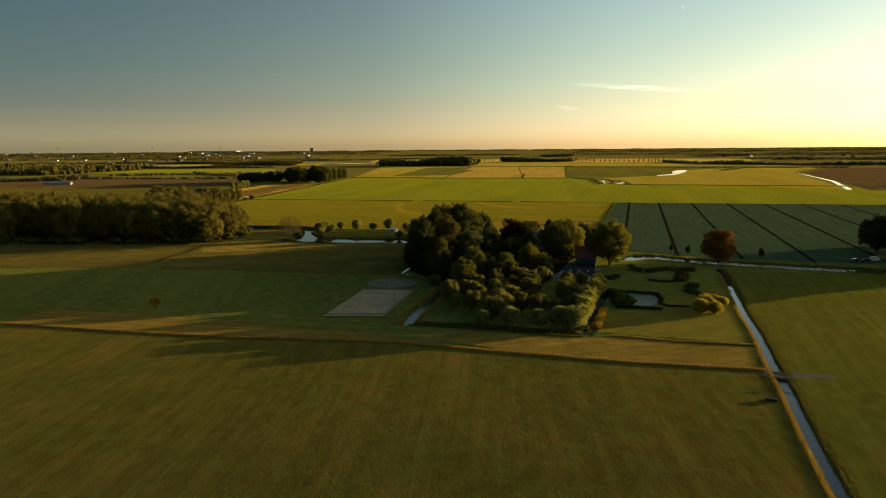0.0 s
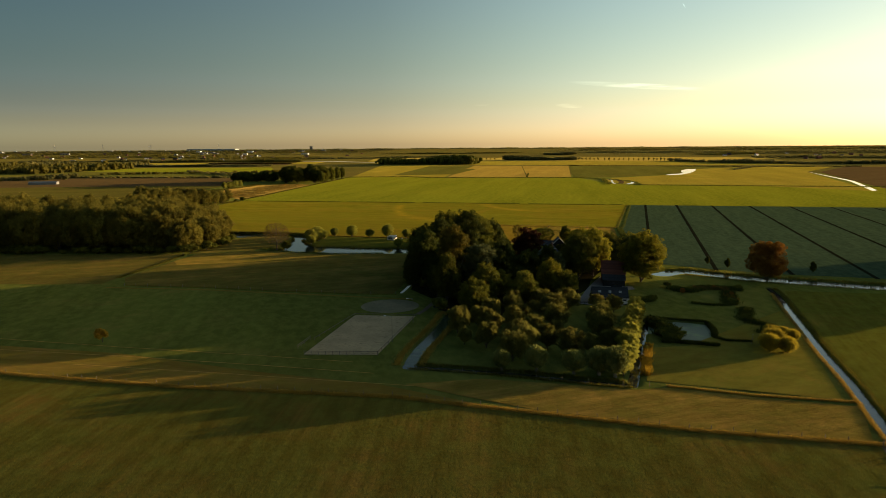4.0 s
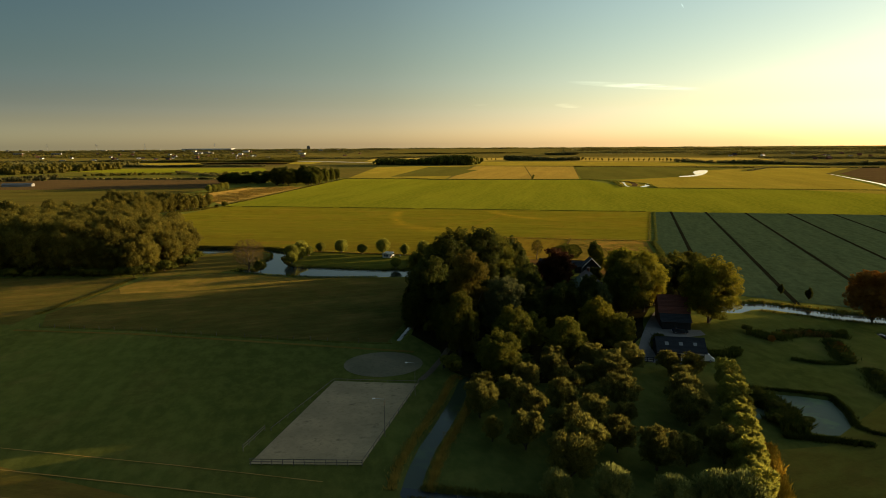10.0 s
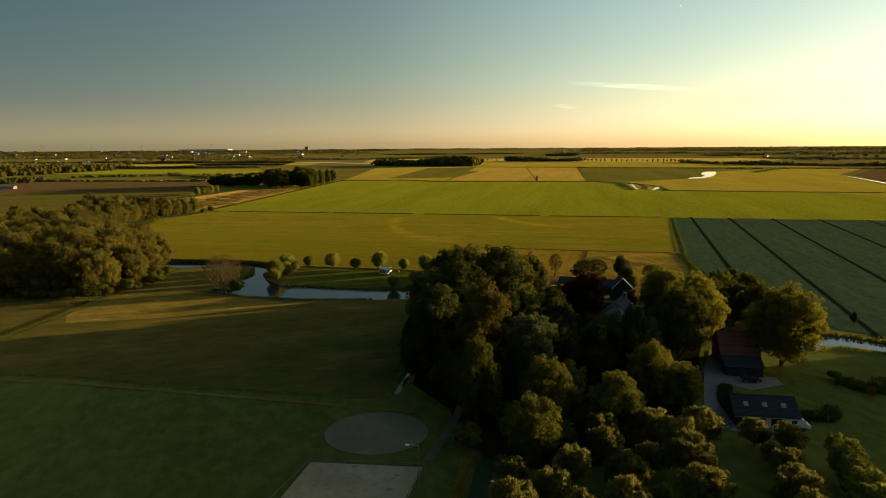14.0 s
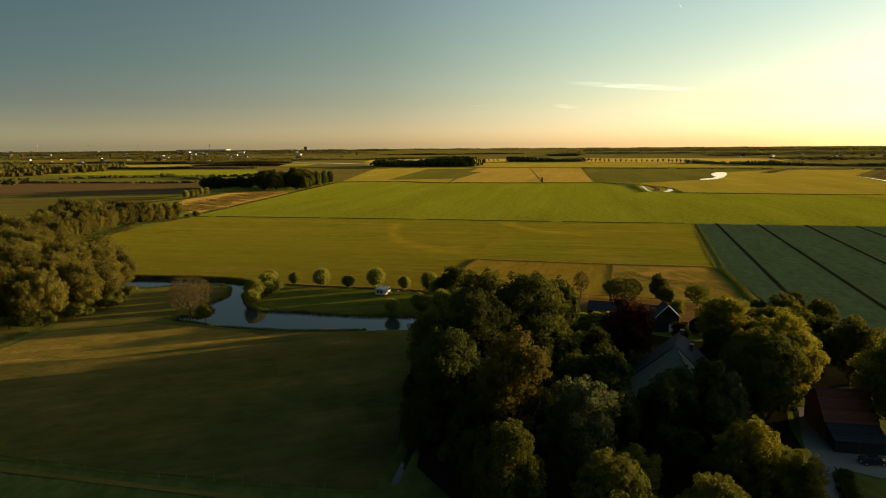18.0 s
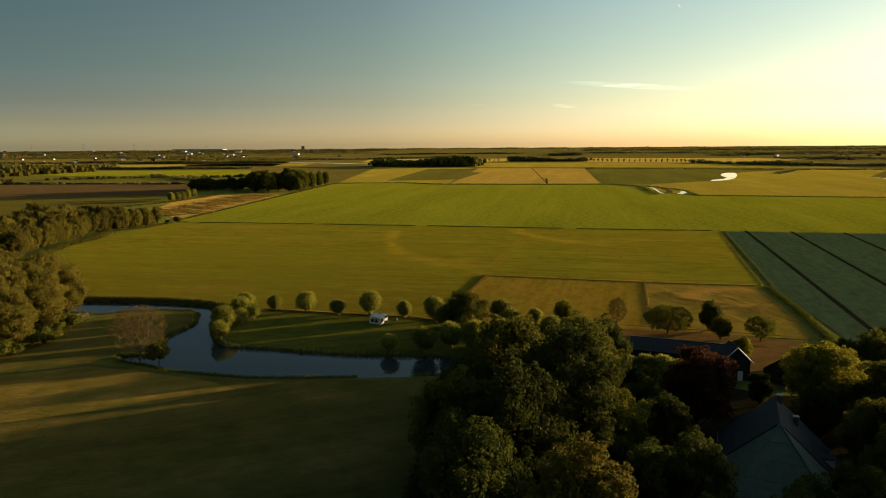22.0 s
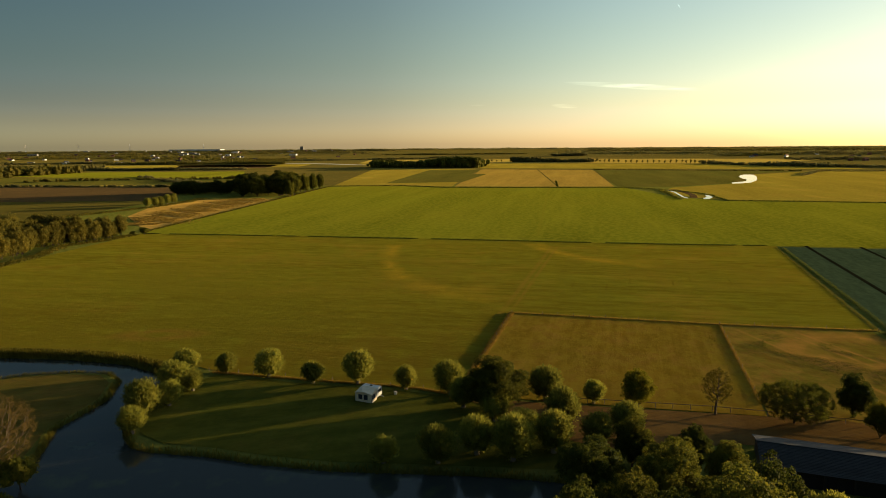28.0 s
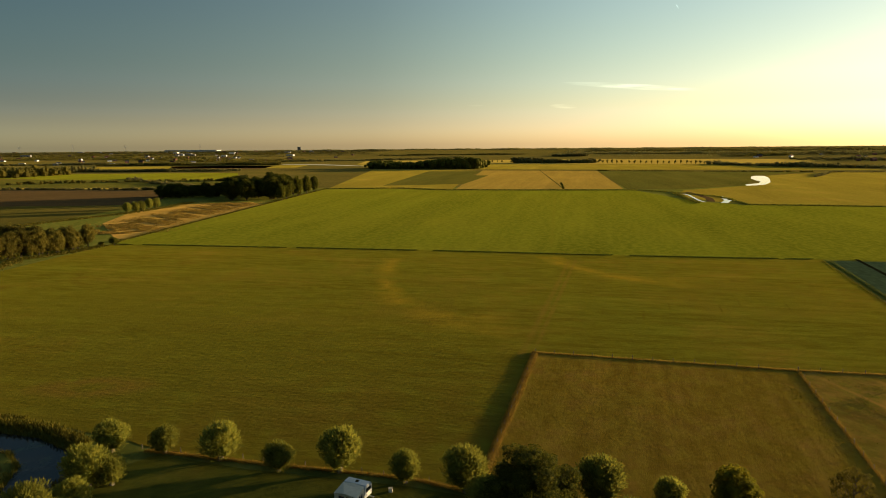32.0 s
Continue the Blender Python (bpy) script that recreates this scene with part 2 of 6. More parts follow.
# The broad line and last arc paint in the near, left meadow's dimmer sheen.
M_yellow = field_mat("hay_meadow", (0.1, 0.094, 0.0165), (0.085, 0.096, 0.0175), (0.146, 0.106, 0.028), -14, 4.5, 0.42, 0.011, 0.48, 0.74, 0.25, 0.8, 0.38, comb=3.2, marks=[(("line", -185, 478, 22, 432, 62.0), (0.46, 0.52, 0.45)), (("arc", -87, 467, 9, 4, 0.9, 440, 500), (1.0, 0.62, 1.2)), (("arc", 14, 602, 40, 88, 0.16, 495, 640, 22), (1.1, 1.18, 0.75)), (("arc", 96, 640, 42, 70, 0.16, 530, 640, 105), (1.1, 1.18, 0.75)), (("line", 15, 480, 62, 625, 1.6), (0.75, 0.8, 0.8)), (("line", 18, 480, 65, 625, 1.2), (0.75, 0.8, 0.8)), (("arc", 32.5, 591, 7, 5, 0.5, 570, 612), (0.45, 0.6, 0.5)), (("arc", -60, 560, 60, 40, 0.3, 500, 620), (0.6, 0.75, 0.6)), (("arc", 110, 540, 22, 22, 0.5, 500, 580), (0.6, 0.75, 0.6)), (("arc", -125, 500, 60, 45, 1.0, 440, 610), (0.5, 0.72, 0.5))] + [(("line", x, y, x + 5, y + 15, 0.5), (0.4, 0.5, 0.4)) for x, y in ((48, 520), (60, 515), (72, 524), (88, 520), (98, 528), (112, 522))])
M_green = field_mat("young_grass", (0.088, 0.112, 0.018), (0.106, 0.122, 0.021), (0.135, 0.122, 0.03), 75, 12.0, 0.2, 0.006, 0.6, 0.9, 0.15, 0.5, marks=[(("line", -40, 690, 60, 1090, 2.5), (0.55, 0.7, 0.6)), (("line", -150, 720, -60, 1120, 2.0), (0.7, 0.85, 0.6)), (("line", 60, 660, 150, 1080, 2.0), (0.7, 0.85, 0.6)), (("line", 130, 640, 225, 1060, 2.0), (0.6, 0.8, 0.6))])
M_paddock = field_mat("grazed_paddock", (0.122, 0.09, 0.021), (0.102, 0.088, 0.02), (0.15, 0.095, 0.042), 72, 2.2, 0.45, 0.035, 0.46, 0.75, 0.2, 1.0, 0.42)
M_rough = field_mat("rough_grazing", (0.112, 0.088, 0.028), (0.08, 0.082, 0.022), (0.175, 0.115, 0.052), 110, 5.0, 0.35, 0.07, 0.42, 0.62, 0.3, 0.8, 0.38, marks=[(("line", 96, 462, 108, 400, 1.1), (1.1, 1.0, 1.0)), (("line", 100, 461, 112, 404, 0.9), (1.1, 1.0, 1.0)), (("line", 84, 466, 96, 395, 1.0), (1.0, 0.95, 0.9)), (("arc", 108, 440, 16, 14, 0.4, 415, 470), (1.1, 1.0, 1.0))])
M_fallow = field_mat("green_fallow", (0.058, 0.056, 0.026), (0.048, 0.052, 0.022), (0.078, 0.06, 0.034), 5, 12.0, 0.4, 0.01)
M_crop = field_mat("leafy_crop", (0.048, 0.084, 0.066), (0.055, 0.091, 0.071), (0.062, 0.091, 0.066), 71, 1.5, 0.25, 0.02, 0.5, 0.8, 0.15, 1.5, 0.08)
M_tram = field_mat("tramline_soil", (0.020, 0.022, 0.016), (0.024, 0.026, 0.018), (0.03, 0.028, 0.02), 71, 1.5, 0.25, 0.02, 0.5, 0.8, 0.1, 1.5, 0.0)
M_lawn = field_mat("garden_lawn", (0.115, 0.106, 0.034), (0.09, 0.098, 0.03), (0.17, 0.125, 0.048), 20, 4.0, 0.2, 0.04, 0.5, 0.8, 0.15, 1.5)
# Near-black litter: the shade under the estate trees is put into its colour.
M_litter = field_mat("shade_dark_litter", (0.03, 0.026, 0.014), (0.022, 0.022, 0.012), (0.045, 0.034, 0.018), 30, 4.0, 0.2, 0.06, 0.5, 0.75, 0.4, 1.2, 0.0)
# Headland gold stands in for sunlight on dry ground; the path shares it.
M_dry_sunlit = field_mat("sunlit_dry_headland", (0.13, 0.098, 0.036), (0.095, 0.085, 0.028), (0.19, 0.125, 0.06), -11, 2.5, 0.5, 0.03, 0.42, 0.68, 0.2, 0.9, 0.4, comb=2.5)
M_horse = field_mat("horse_meadow", (0.066, 0.06, 0.026), (0.052, 0.057, 0.023), (0.135, 0.098, 0.048), 18, 5.0, 0.4, 0.03, 0.42, 0.66, 0.3, 0.7, 0.42, comb=2.0)
# Tussocks in a brighter gold than the meadow: sunlight put into the colour.
M_lit = field_mat("sunlit_tussock_grass", (0.112, 0.09, 0.033), (0.084, 0.08, 0.028), (0.21, 0.145, 0.066), 18, 3.0, 0.5, 0.05, 0.4, 0.64, 0.35, 0.6, 0.45, comb=2.2)
# Darker than the pasture: the willows' shade on this lawn is in the colour.
M_spit = field_mat("shaded_camping_lawn", (0.047, 0.06, 0.016), (0.056, 0.064, 0.018), (0.095, 0.08, 0.028), 15, 3.0, 0.3, 0.04, 0.5, 0.8)
# Straw, stubble, olive and pale fields are lightened for the haze over distance.
M_straw = field_mat("dry_reed_field", (0.28, 0.2, 0.095), (0.2, 0.155, 0.065), (0.36, 0.25, 0.14), 60, 5.0, 0.5, 0.05, 0.42, 0.62, 0.2, 0.5)
M_stubble = field_mat("stubble_field", (0.18, 0.145, 0.062), (0.155, 0.13, 0.054), (0.21, 0.15, 0.08), 75, 8.0, 0.3, 0.006)
M_plough = field_mat("ploughed_soil", (0.055, 0.042, 0.038), (0.046, 0.037, 0.034), (0.068, 0.05, 0.04), 20, 6.0, 0.35, 0.012)
M_olive = field_mat("olive_pasture", (0.15, 0.135, 0.04), (0.13, 0.125, 0.036), (0.2, 0.16, 0.06), 75, 14.0, 0.15, 0.005)
M_darkg = field_mat("dark_crop", (0.05, 0.06, 0.024), (0.06, 0.065, 0.026), (0.08, 0.07, 0.03), 75, 14.0, 0.2, 0.006)
M_pale = field_mat("pale_hay", (0.2, 0.17, 0.075), (0.18, 0.16, 0.072), (0.23, 0.18, 0.09), 8, 20.0, 0.2, 0.004)
M_soil = field_mat("bare_soil", (0.10, 0.065, 0.042), (0.085, 0.06, 0.035), (0.14, 0.09, 0.055), 10, 3.0, 0.3, 0.06)
def sand_mat(name, a, b, c):
    """Raked sand: broad damp patches, hoof marks and a darker worn edge."""
    m, n, l, p = nodes_of(name)
    pos = n.new("ShaderNodeNewGeometry").outputs["Position"]
    f, _ = noise_of(n, l, pos, 0.12, 5, 0.6, 0.38, 0.62)
    g, raw = noise_of(n, l, pos, 0.9, 6, 0.75, 0.5, 0.75)
    h, _ = noise_of(n, l, pos, 0.35, 3, 0.5, 0.62, 0.72)
    col = mixed(n, l, h, mixed(n, l, g, mixed(n, l, f, a, b), [x * 0.7 for x in b]), c)
    l.new(col, p.inputs["Base Color"])
    p.inputs["Roughness"].default_value, p.inputs["Specular IOR Level"].default_value = 0.95, 0.1
    bumped(n, l, p, raw, 0.5, 0.1)
    return m


M_sand = sand_mat("arena_sand", (0.5, 0.36, 0.19), (0.39, 0.285, 0.15), (0.26, 0.19, 0.1))
M_pen = sand_mat("pen_sand", (0.25, 0.2, 0.11), (0.19, 0.16, 0.088), (0.13, 0.118, 0.06))
M_gravel = plain_mat("drive_gravel", (0.27, 0.24, 0.205), (0.21, 0.185, 0.155), 0.8, 0.95, 0, 0.4, 0.05, spec=0.1)
M_dirt = plain_mat("trodden_earth", (0.16, 0.115, 0.075), (0.11, 0.085, 0.05), 0.6, 0.95, 0, 0.4, 0.06, spec=0.1)
M_water = water_mat("pond_water", (0.032, 0.038, 0.036))
M_moat = water_mat("moat_water", (0.05, 0.066, 0.034), 0.12, 0.05, spec=0.35)
M_weedy = water_mat("duckweed_water", (0.15, 0.18, 0.11), 0.5, 0.1, spec=0.1)
M_bark = plain_mat("bark", (0.10, 0.075, 0.05), (0.06, 0.045, 0.03), 1.5, 0.95, 0, 0.5, 0.05, (1, 1, 0.3))
M_palebark = plain_mat("pale_bark", (0.26, 0.21, 0.15), (0.18, 0.145, 0.10), 1.5, 0.95, 0, 0.4, 0.05, (1, 1, 0.3))
M_twig = plain_mat("brown_twigs", (0.15, 0.105, 0.065), (0.11, 0.078, 0.048), 1.5, 0.95, 0, 0.3, 0.03)
M_wood = plain_mat("weathered_wood", (0.22, 0.17, 0.12), (0.15, 0.115, 0.08), 3.0, 0.85, 0, 0.3, 0.01, (1, 1, 0.2), 0.2)
M_frost = plain_mat("skylight_sheet", (0.30, 0.30, 0.28), (0.24, 0.24, 0.22), 1.0, 0.5, 0, 0.0)
M_black = plain_mat("black_stained_boards", (0.022, 0.021, 0.02), (0.035, 0.032, 0.03), 2.0, 0.75, 0, 0.3, 0.01, (1, 1, 0.2), 0.2)
M_white = plain_mat("white_paint", (0.78, 0.76, 0.72), (0.68, 0.66, 0.62), 1.5, 0.5, 0, 0.05)
M_tile = plain_mat("red_clay_tile", (0.20, 0.065, 0.035), (0.14, 0.048, 0.03), 1.2, 0.8, 0, 0.3, 0.02, vary=0.25)
M_slate = plain_mat("dark_roof_sheet", (0.046, 0.049, 0.052), (0.036, 0.039, 0.042), 0.8, 0.85, 0, 0.2, 0.02, vary=0.12, spec=0.1)
# Pale back-slope sheet; the sky's light on the slope is in its colour.
M_sheet = plain_mat("sky_paled_roof_sheet", (0.15, 0.135, 0.12), (0.11, 0.1, 0.09), 0.7, 0.9, 0, 0.2, 0.02, vary=0.12, spec=0.1)
M_thatch = plain_mat("mossy_thatch", (0.11, 0.14, 0.09), (0.08, 0.1, 0.062), 0.9, 0.95, 0, 0.6, 0.06, (1, 1, 0.4))
M_brick = plain_mat("brick_wall", (0.22, 0.10, 0.065), (0.16, 0.075, 0.05), 3.0, 0.9, 0, 0.3, 0.01)
M_glass = plain_mat("dark_glass", (0.03, 0.035, 0.04), (0.025, 0.03, 0.035), 1.0, 0.08, 0, 0.0, spec=0.5)
M_canvas = plain_mat("tent_canvas", (0.82, 0.7, 0.52), (0.72, 0.61, 0.45), 1.2, 0.9, 0, 0.2, 0.02)
M_navy = plain_mat("dark_mesh_canvas", (0.045, 0.05, 0.06), (0.03, 0.035, 0.045), 1.2, 0.9, 0, 0.1)
M_rubber = plain_mat("rubber", (0.02, 0.02, 0.02), (0.03, 0.03, 0.03), 3.0, 0.9, 0, 0.1)
M_metal = plain_mat("galvanised_metal", (0.5, 0.5, 0.5), (0.4, 0.41, 0.42), 2.0, 0.45, 0.8, 0.05)
M_carblue = plain_mat("dark_car_paint", (0.03, 0.035, 0.045), (0.035, 0.04, 0.05), 0.5, 0.25, 0.3, 0.0, spec=0.5)
M_cover = plain_mat("pale_sheet", (0.5, 0.55, 0.6), (0.42, 0.47, 0.53), 2.0, 0.6, 0, 0.1)
M_concrete = plain_mat("concrete", (0.33, 0.31, 0.28), (0.25, 0.235, 0.21), 1.0, 0.9, 0, 0.3, 0.02)

LEAF = {
    "oak": leaf_mat("oak_leaves", (0.058, 0.072, 0.018), (0.09, 0.1, 0.024), (0.135, 0.13, 0.034), 0.5),
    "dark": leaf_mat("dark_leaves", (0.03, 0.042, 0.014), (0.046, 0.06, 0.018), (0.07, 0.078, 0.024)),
    "lime": leaf_mat("yellow_green_leaves", (0.1, 0.11, 0.02), (0.15, 0.152, 0.028), (0.205, 0.19, 0.038), 0.6),
    "willow": leaf_mat("willow_leaves", (0.155, 0.175, 0.06), (0.215, 0.23, 0.075), (0.27, 0.27, 0.095), 0.62),
    "pollard": leaf_mat("pollard_leaves", (0.118, 0.137, 0.042), (0.163, 0.177, 0.052), (0.212, 0.212, 0.067), 0.58),
    "goldwillow": leaf_mat("yellow_willow_leaves", (0.16, 0.14, 0.03), (0.22, 0.19, 0.04), (0.29, 0.24, 0.05), 0.6),
    "moat": leaf_mat("grey_green_willow_leaves", (0.095, 0.118, 0.065), (0.135, 0.158, 0.085), (0.18, 0.2, 0.11), 0.6),
    "yellow": leaf_mat("golden_autumn_leaves", (0.26, 0.175, 0.035), (0.34, 0.235, 0.045), (0.4, 0.29, 0.065), 0.55),
    "twiggy": leaf_mat("thin_brown_leaves", (0.09, 0.07, 0.04), (0.125, 0.095, 0.05), (0.16, 0.12, 0.06), 0.6),
    "silver": leaf_mat("silver_willow_leaves", (0.065, 0.085, 0.06), (0.092, 0.112, 0.078), (0.13, 0.146, 0.098), 0.5),
    "autumn": leaf_mat("browning_leaves", (0.068, 0.066, 0.018), (0.092, 0.082, 0.022), (0.12, 0.098, 0.03)),
    "copper": leaf_mat("copper_beech_leaves", (0.035, 0.018, 0.014), (0.05, 0.023, 0.017), (0.07, 0.032, 0.022)),
    "orange": leaf_mat("orange_leaves", (0.15, 0.078, 0.026), (0.2, 0.105, 0.032), (0.25, 0.135, 0.042)),
    "wood": leaf_mat("woodland_leaves", (0.1, 0.098, 0.036), (0.142, 0.135, 0.046), (0.19, 0.172, 0.06), 0.6),
    # Leaves of far trees are paler to stand in for haze over distance.
    "far": leaf_mat("haze_paled_leaves", (0.135, 0.138, 0.09), (0.165, 0.165, 0.108), (0.2, 0.192, 0.125), 0.72),
    "orchard": leaf_mat("orchard_leaves", (0.088, 0.096, 0.042), (0.13, 0.134, 0.056), (0.185, 0.178, 0.074), 0.58),
    "gold": leaf_mat("golden_reeds", (0.18, 0.13, 0.045), (0.25, 0.18, 0.065), (0.32, 0.23, 0.09)),
    "sedge": leaf_mat("green_sedge", (0.045, 0.062, 0.02), (0.065, 0.085, 0.026), (0.09, 0.105, 0.034)),
    "reed": leaf_mat("green_reeds", (0.07, 0.075, 0.02), (0.10, 0.095, 0.026), (0.14, 0.12, 0.036)),
}

# ---- building tools ----
rng = np.random.default_rng(7)


def mesh_of(name, verts, faces, mat, smooth=False):
    me = bpy.data.meshes.new(name)
    me.from_pydata([tuple(map(float, v)) for v in verts] if not isinstance(verts, list) else verts, [], faces if isinstance(faces, list) else faces.tolist())
    for m in (mat if isinstance(mat, (list, tuple)) else [mat]):
        me.materials.append(m)
    if smooth:
        me.polygons.foreach_set("use_smooth", [True] * len(me.polygons))
    me.update()
    return me


def thing(name, label, category, at=(0, 0, 0), rz=0.0, group="", kind=""):
    ob = new(name)
    ob.matrix_basis = pose(*at, 0, 0, rz)
    ob.empty_display_size = 0.2
    return tagged(ob, label, category, group, kind)


def child(name, me, parent, m=None, label=""):
    ob = new(name, me)
    ob.parent = parent
    if m is not None:
        ob.matrix_basis = m
    return tagged(ob, label)


def part(name, bm, mat, parent, label="", m=None, bevel=0.0):
    """Links a bmesh as one mesh under a thing or part."""
    if bevel:
        bmesh.ops.bevel(bm, geom=bm.edges[:], offset=bevel, segments=1, affect='EDGES')
    me = bpy.data.meshes.new(name)
    bm.to_mesh(me)
    bm.free()
    me.materials.append(mat)
    return child(name, me, parent, m, label)


def boxes(*items):
    """A bmesh of boxes (x0, y0, z0, x1, y1, z1)."""
    bm = bmesh.new()
    for x0, y0, z0, x1, y1, z1 in items:
        bmesh.ops.create_cube(bm, size=1, matrix=Matrix.Translation(((x0 + x1) / 2, (y0 + y1) / 2, (z0 + z1) / 2)) @ Matrix.Diagonal((x1 - x0, y1 - y0, z1 - z0, 1)))
    return bm


def bar(a, b, r, sides=6, r2=None):
    """A bmesh of one round bar from a to b."""
    bm = bmesh.new()
    add_bar(bm, a, b, r, sides, r2)
    return bm


def add_bar(bm, a, b, r, sides=6, r2=None):
    a, b = Vector(a), Vector(b)
    d = b - a
    bmesh.ops.create_cone(bm, cap_ends=True, segments=sides, radius1=r, radius2=r if r2 is None else r2, depth=d.length,
                          matrix=Matrix.Translation((a + b) / 2) @ d.to_track_quat('Z', 'Y').to_matrix().to_4x4())


def prism(outline, x0, x1):
    """A bmesh: an outline in (y, z), drawn out from x0 to x1."""
    bm = bmesh.new()
    a = [bm.verts.new((x0, y, z)) for y, z in outline]
    b = [bm.verts.new((x1, y, z)) for y, z in outline]
    bm.faces.new(a); bm.faces.new(b[::-1])
    for i in range(len(a)):
        j = (i + 1) % len(a)
        bm.faces.new((a[j], a[i], b[i], b[j]))
    bmesh.ops.recalc_face_normals(bm, faces=bm.faces[:])
    return bm


def along(pts, step):
    """Places and headings every step metres along a line."""
    out = []
    for (x0, y0), (x1, y1) in zip(pts, pts[1:]):
        d = math.hypot(x1 - x0, y1 - y0)
        for i in range(max(1, int(d / step))):
            f = i * step / d
            out.append((x0 + (x1 - x0) * f, y0 + (y1 - y0) * f, math.degrees(math.atan2(y1 - y0, x1 - x0))))
    out.append((*pts[-1], out[-1][2]))
    return out


def inside(x, y, poly):
    """Which points lie in a polygon."""
    x, y = np.asarray(x, float), np.asarray(y, float)
    hit = np.zeros(x.shape, bool)
    for (x0, y0), (x1, y1) in zip(poly, poly[1:] + poly[:1]):
        cross = ((y0 > y) != (y1 > y))
        with np.errstate(divide='ignore', invalid='ignore'):
            hit ^= cross & (x < (x1 - x0) * (y - y0) / (y1 - y0 + 1e-12) + x0)
    return hit


def off_line(x, y, pts):
    """Distance of points from a line of pieces."""
    best = np.full(np.shape(x), 1e9)
    for (x0, y0), (x1, y1) in zip(pts, pts[1:]):
        dx, dy = x1 - x0, y1 - y0
        f = np.clip(((x - x0) * dx + (y - y0) * dy) / (dx * dx + dy * dy), 0, 1)
        best = np.minimum(best, np.hypot(x - x0 - f * dx, y - y0 - f * dy))
    return best


def patch(name, poly, z, mat, label="", category="field"):
    """A field: one flat sheet on the ground."""
    bm = bmesh.new()
    f = bm.faces.new([bm.verts.new((x, y, z)) for x, y in poly])
    bmesh.ops.recalc_face_normals(bm, faces=[f])
    if f.normal.z < 0:
        bmesh.ops.reverse_faces(bm, faces=[f])
    bmesh.ops.triangulate(bm, faces=bm.faces[:])
    me = bpy.data.meshes.new(name)
    bm.to_mesh(me); bm.free()
    me.materials.append(mat)
    return tagged(new(name, me), label, category, "", "structure")

# ---- ground, fields and water ----
DITCHES = [  # centre line, half width of the water
    ([(130, 278), (127.7, 268), (114.9, 232.4), (103.7, 200.7), (97.2, 180.3), (88, 155.5), (81.5, 136.4), (75.8, 121.3), (70.1, 105.9), (65.5, 92.6), (46, 38), (25, -25)], 0.4),
    ([(99, 307), (105, 311), (113, 311.3), (131, 296.5), (164, 280.5), (194, 268.5), (300, 228), (620, 105)], 3.6),
    ([(67.5, 236), (57.1, 208), (46.6, 181.4)], 0.6),
    ([(-5.2, 196.4), (14.3, 191.5), (25, 188.3), (35, 184.4), (46, 181.2)], 0.7),
    ([(-5.5, 196.5), (-4.6, 203), (-2.6, 212), (0.6, 222), (4, 234), (7, 247)], 1.0),
    ([(-10.6, 278.5), (-7.6, 292.5)], 0.0),
    ([(126.5, 458), (180.5, 613.5)], -0.5),
]
POND = [(-165, 452), (-133, 449.5), (-120, 448.6), (-101.6, 446), (-84.8, 441), (-75.8, 435), (-71.2, 428.5), (-72.3, 422), (-74.8, 418.3), (-71, 407.6),
        (-67.5, 399.5), (-63.6, 394.2), (-59.5, 392.4), (-47.8, 390), (-39, 387), (-25, 383.8), (-10, 382.2), (4, 380.5), (15, 378), (15, 369.5), (4, 369), (-10, 368.6),
        (-23, 368.3), (-42, 368.7), (-49, 369.2), (-60.4, 372.2), (-70, 375), (-76.2, 378.8), (-84, 382.2), (-88.5, 386.3), (-84, 387), (-79.5, 385.6), (-77.6, 388), (-78.6, 393),
        (-81.6, 403.5), (-79.8, 411), (-78.4, 418), (-81, 430), (-86, 435.6), (-95, 436.6), (-107, 435.4), (-114, 431.5), (-122.6, 435), (-140, 441), (-165, 444)]
GARDEN_POND = [(75.1, 234.2), (80.6, 232.5), (84.4, 230.3), (83.3, 224.7), (80.6, 218), (78.6, 214.4), (75, 214.6), (72.4, 216), (73.9, 223.3), (75.2, 228.7)]
MOAT_POOL = [(64.2, 229), (66.8, 229.4), (67.9, 226.3), (66.6, 223.4), (63.4, 222.2)]


def water_gap(x, y):
    """How far a point lies from the nearest water's edge, below zero in the water."""
    d = np.full(np.shape(x), 1e9)
    for line, hw in DITCHES:
        d = np.minimum(d, off_line(x, y, line) - hw)
    for poly in (POND, GARDEN_POND, MOAT_POOL):
        e = off_line(x, y, poly + poly[:1])
        d = np.minimum(d, np.where(inside(x, y, poly), -e, e))
    return d


def steps(*runs):
    out = [runs[0][0]]
    for a, b, s in runs:
        n = max(1, round((b - a) / s))
        out += [a + (b - a) * (i + 1) / n for i in range(n)]
    return np.array(out)


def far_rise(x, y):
    """Raises the far ground, fitted so the horizon sits right in the camera's view."""
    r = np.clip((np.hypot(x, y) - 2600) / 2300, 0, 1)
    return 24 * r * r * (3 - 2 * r)


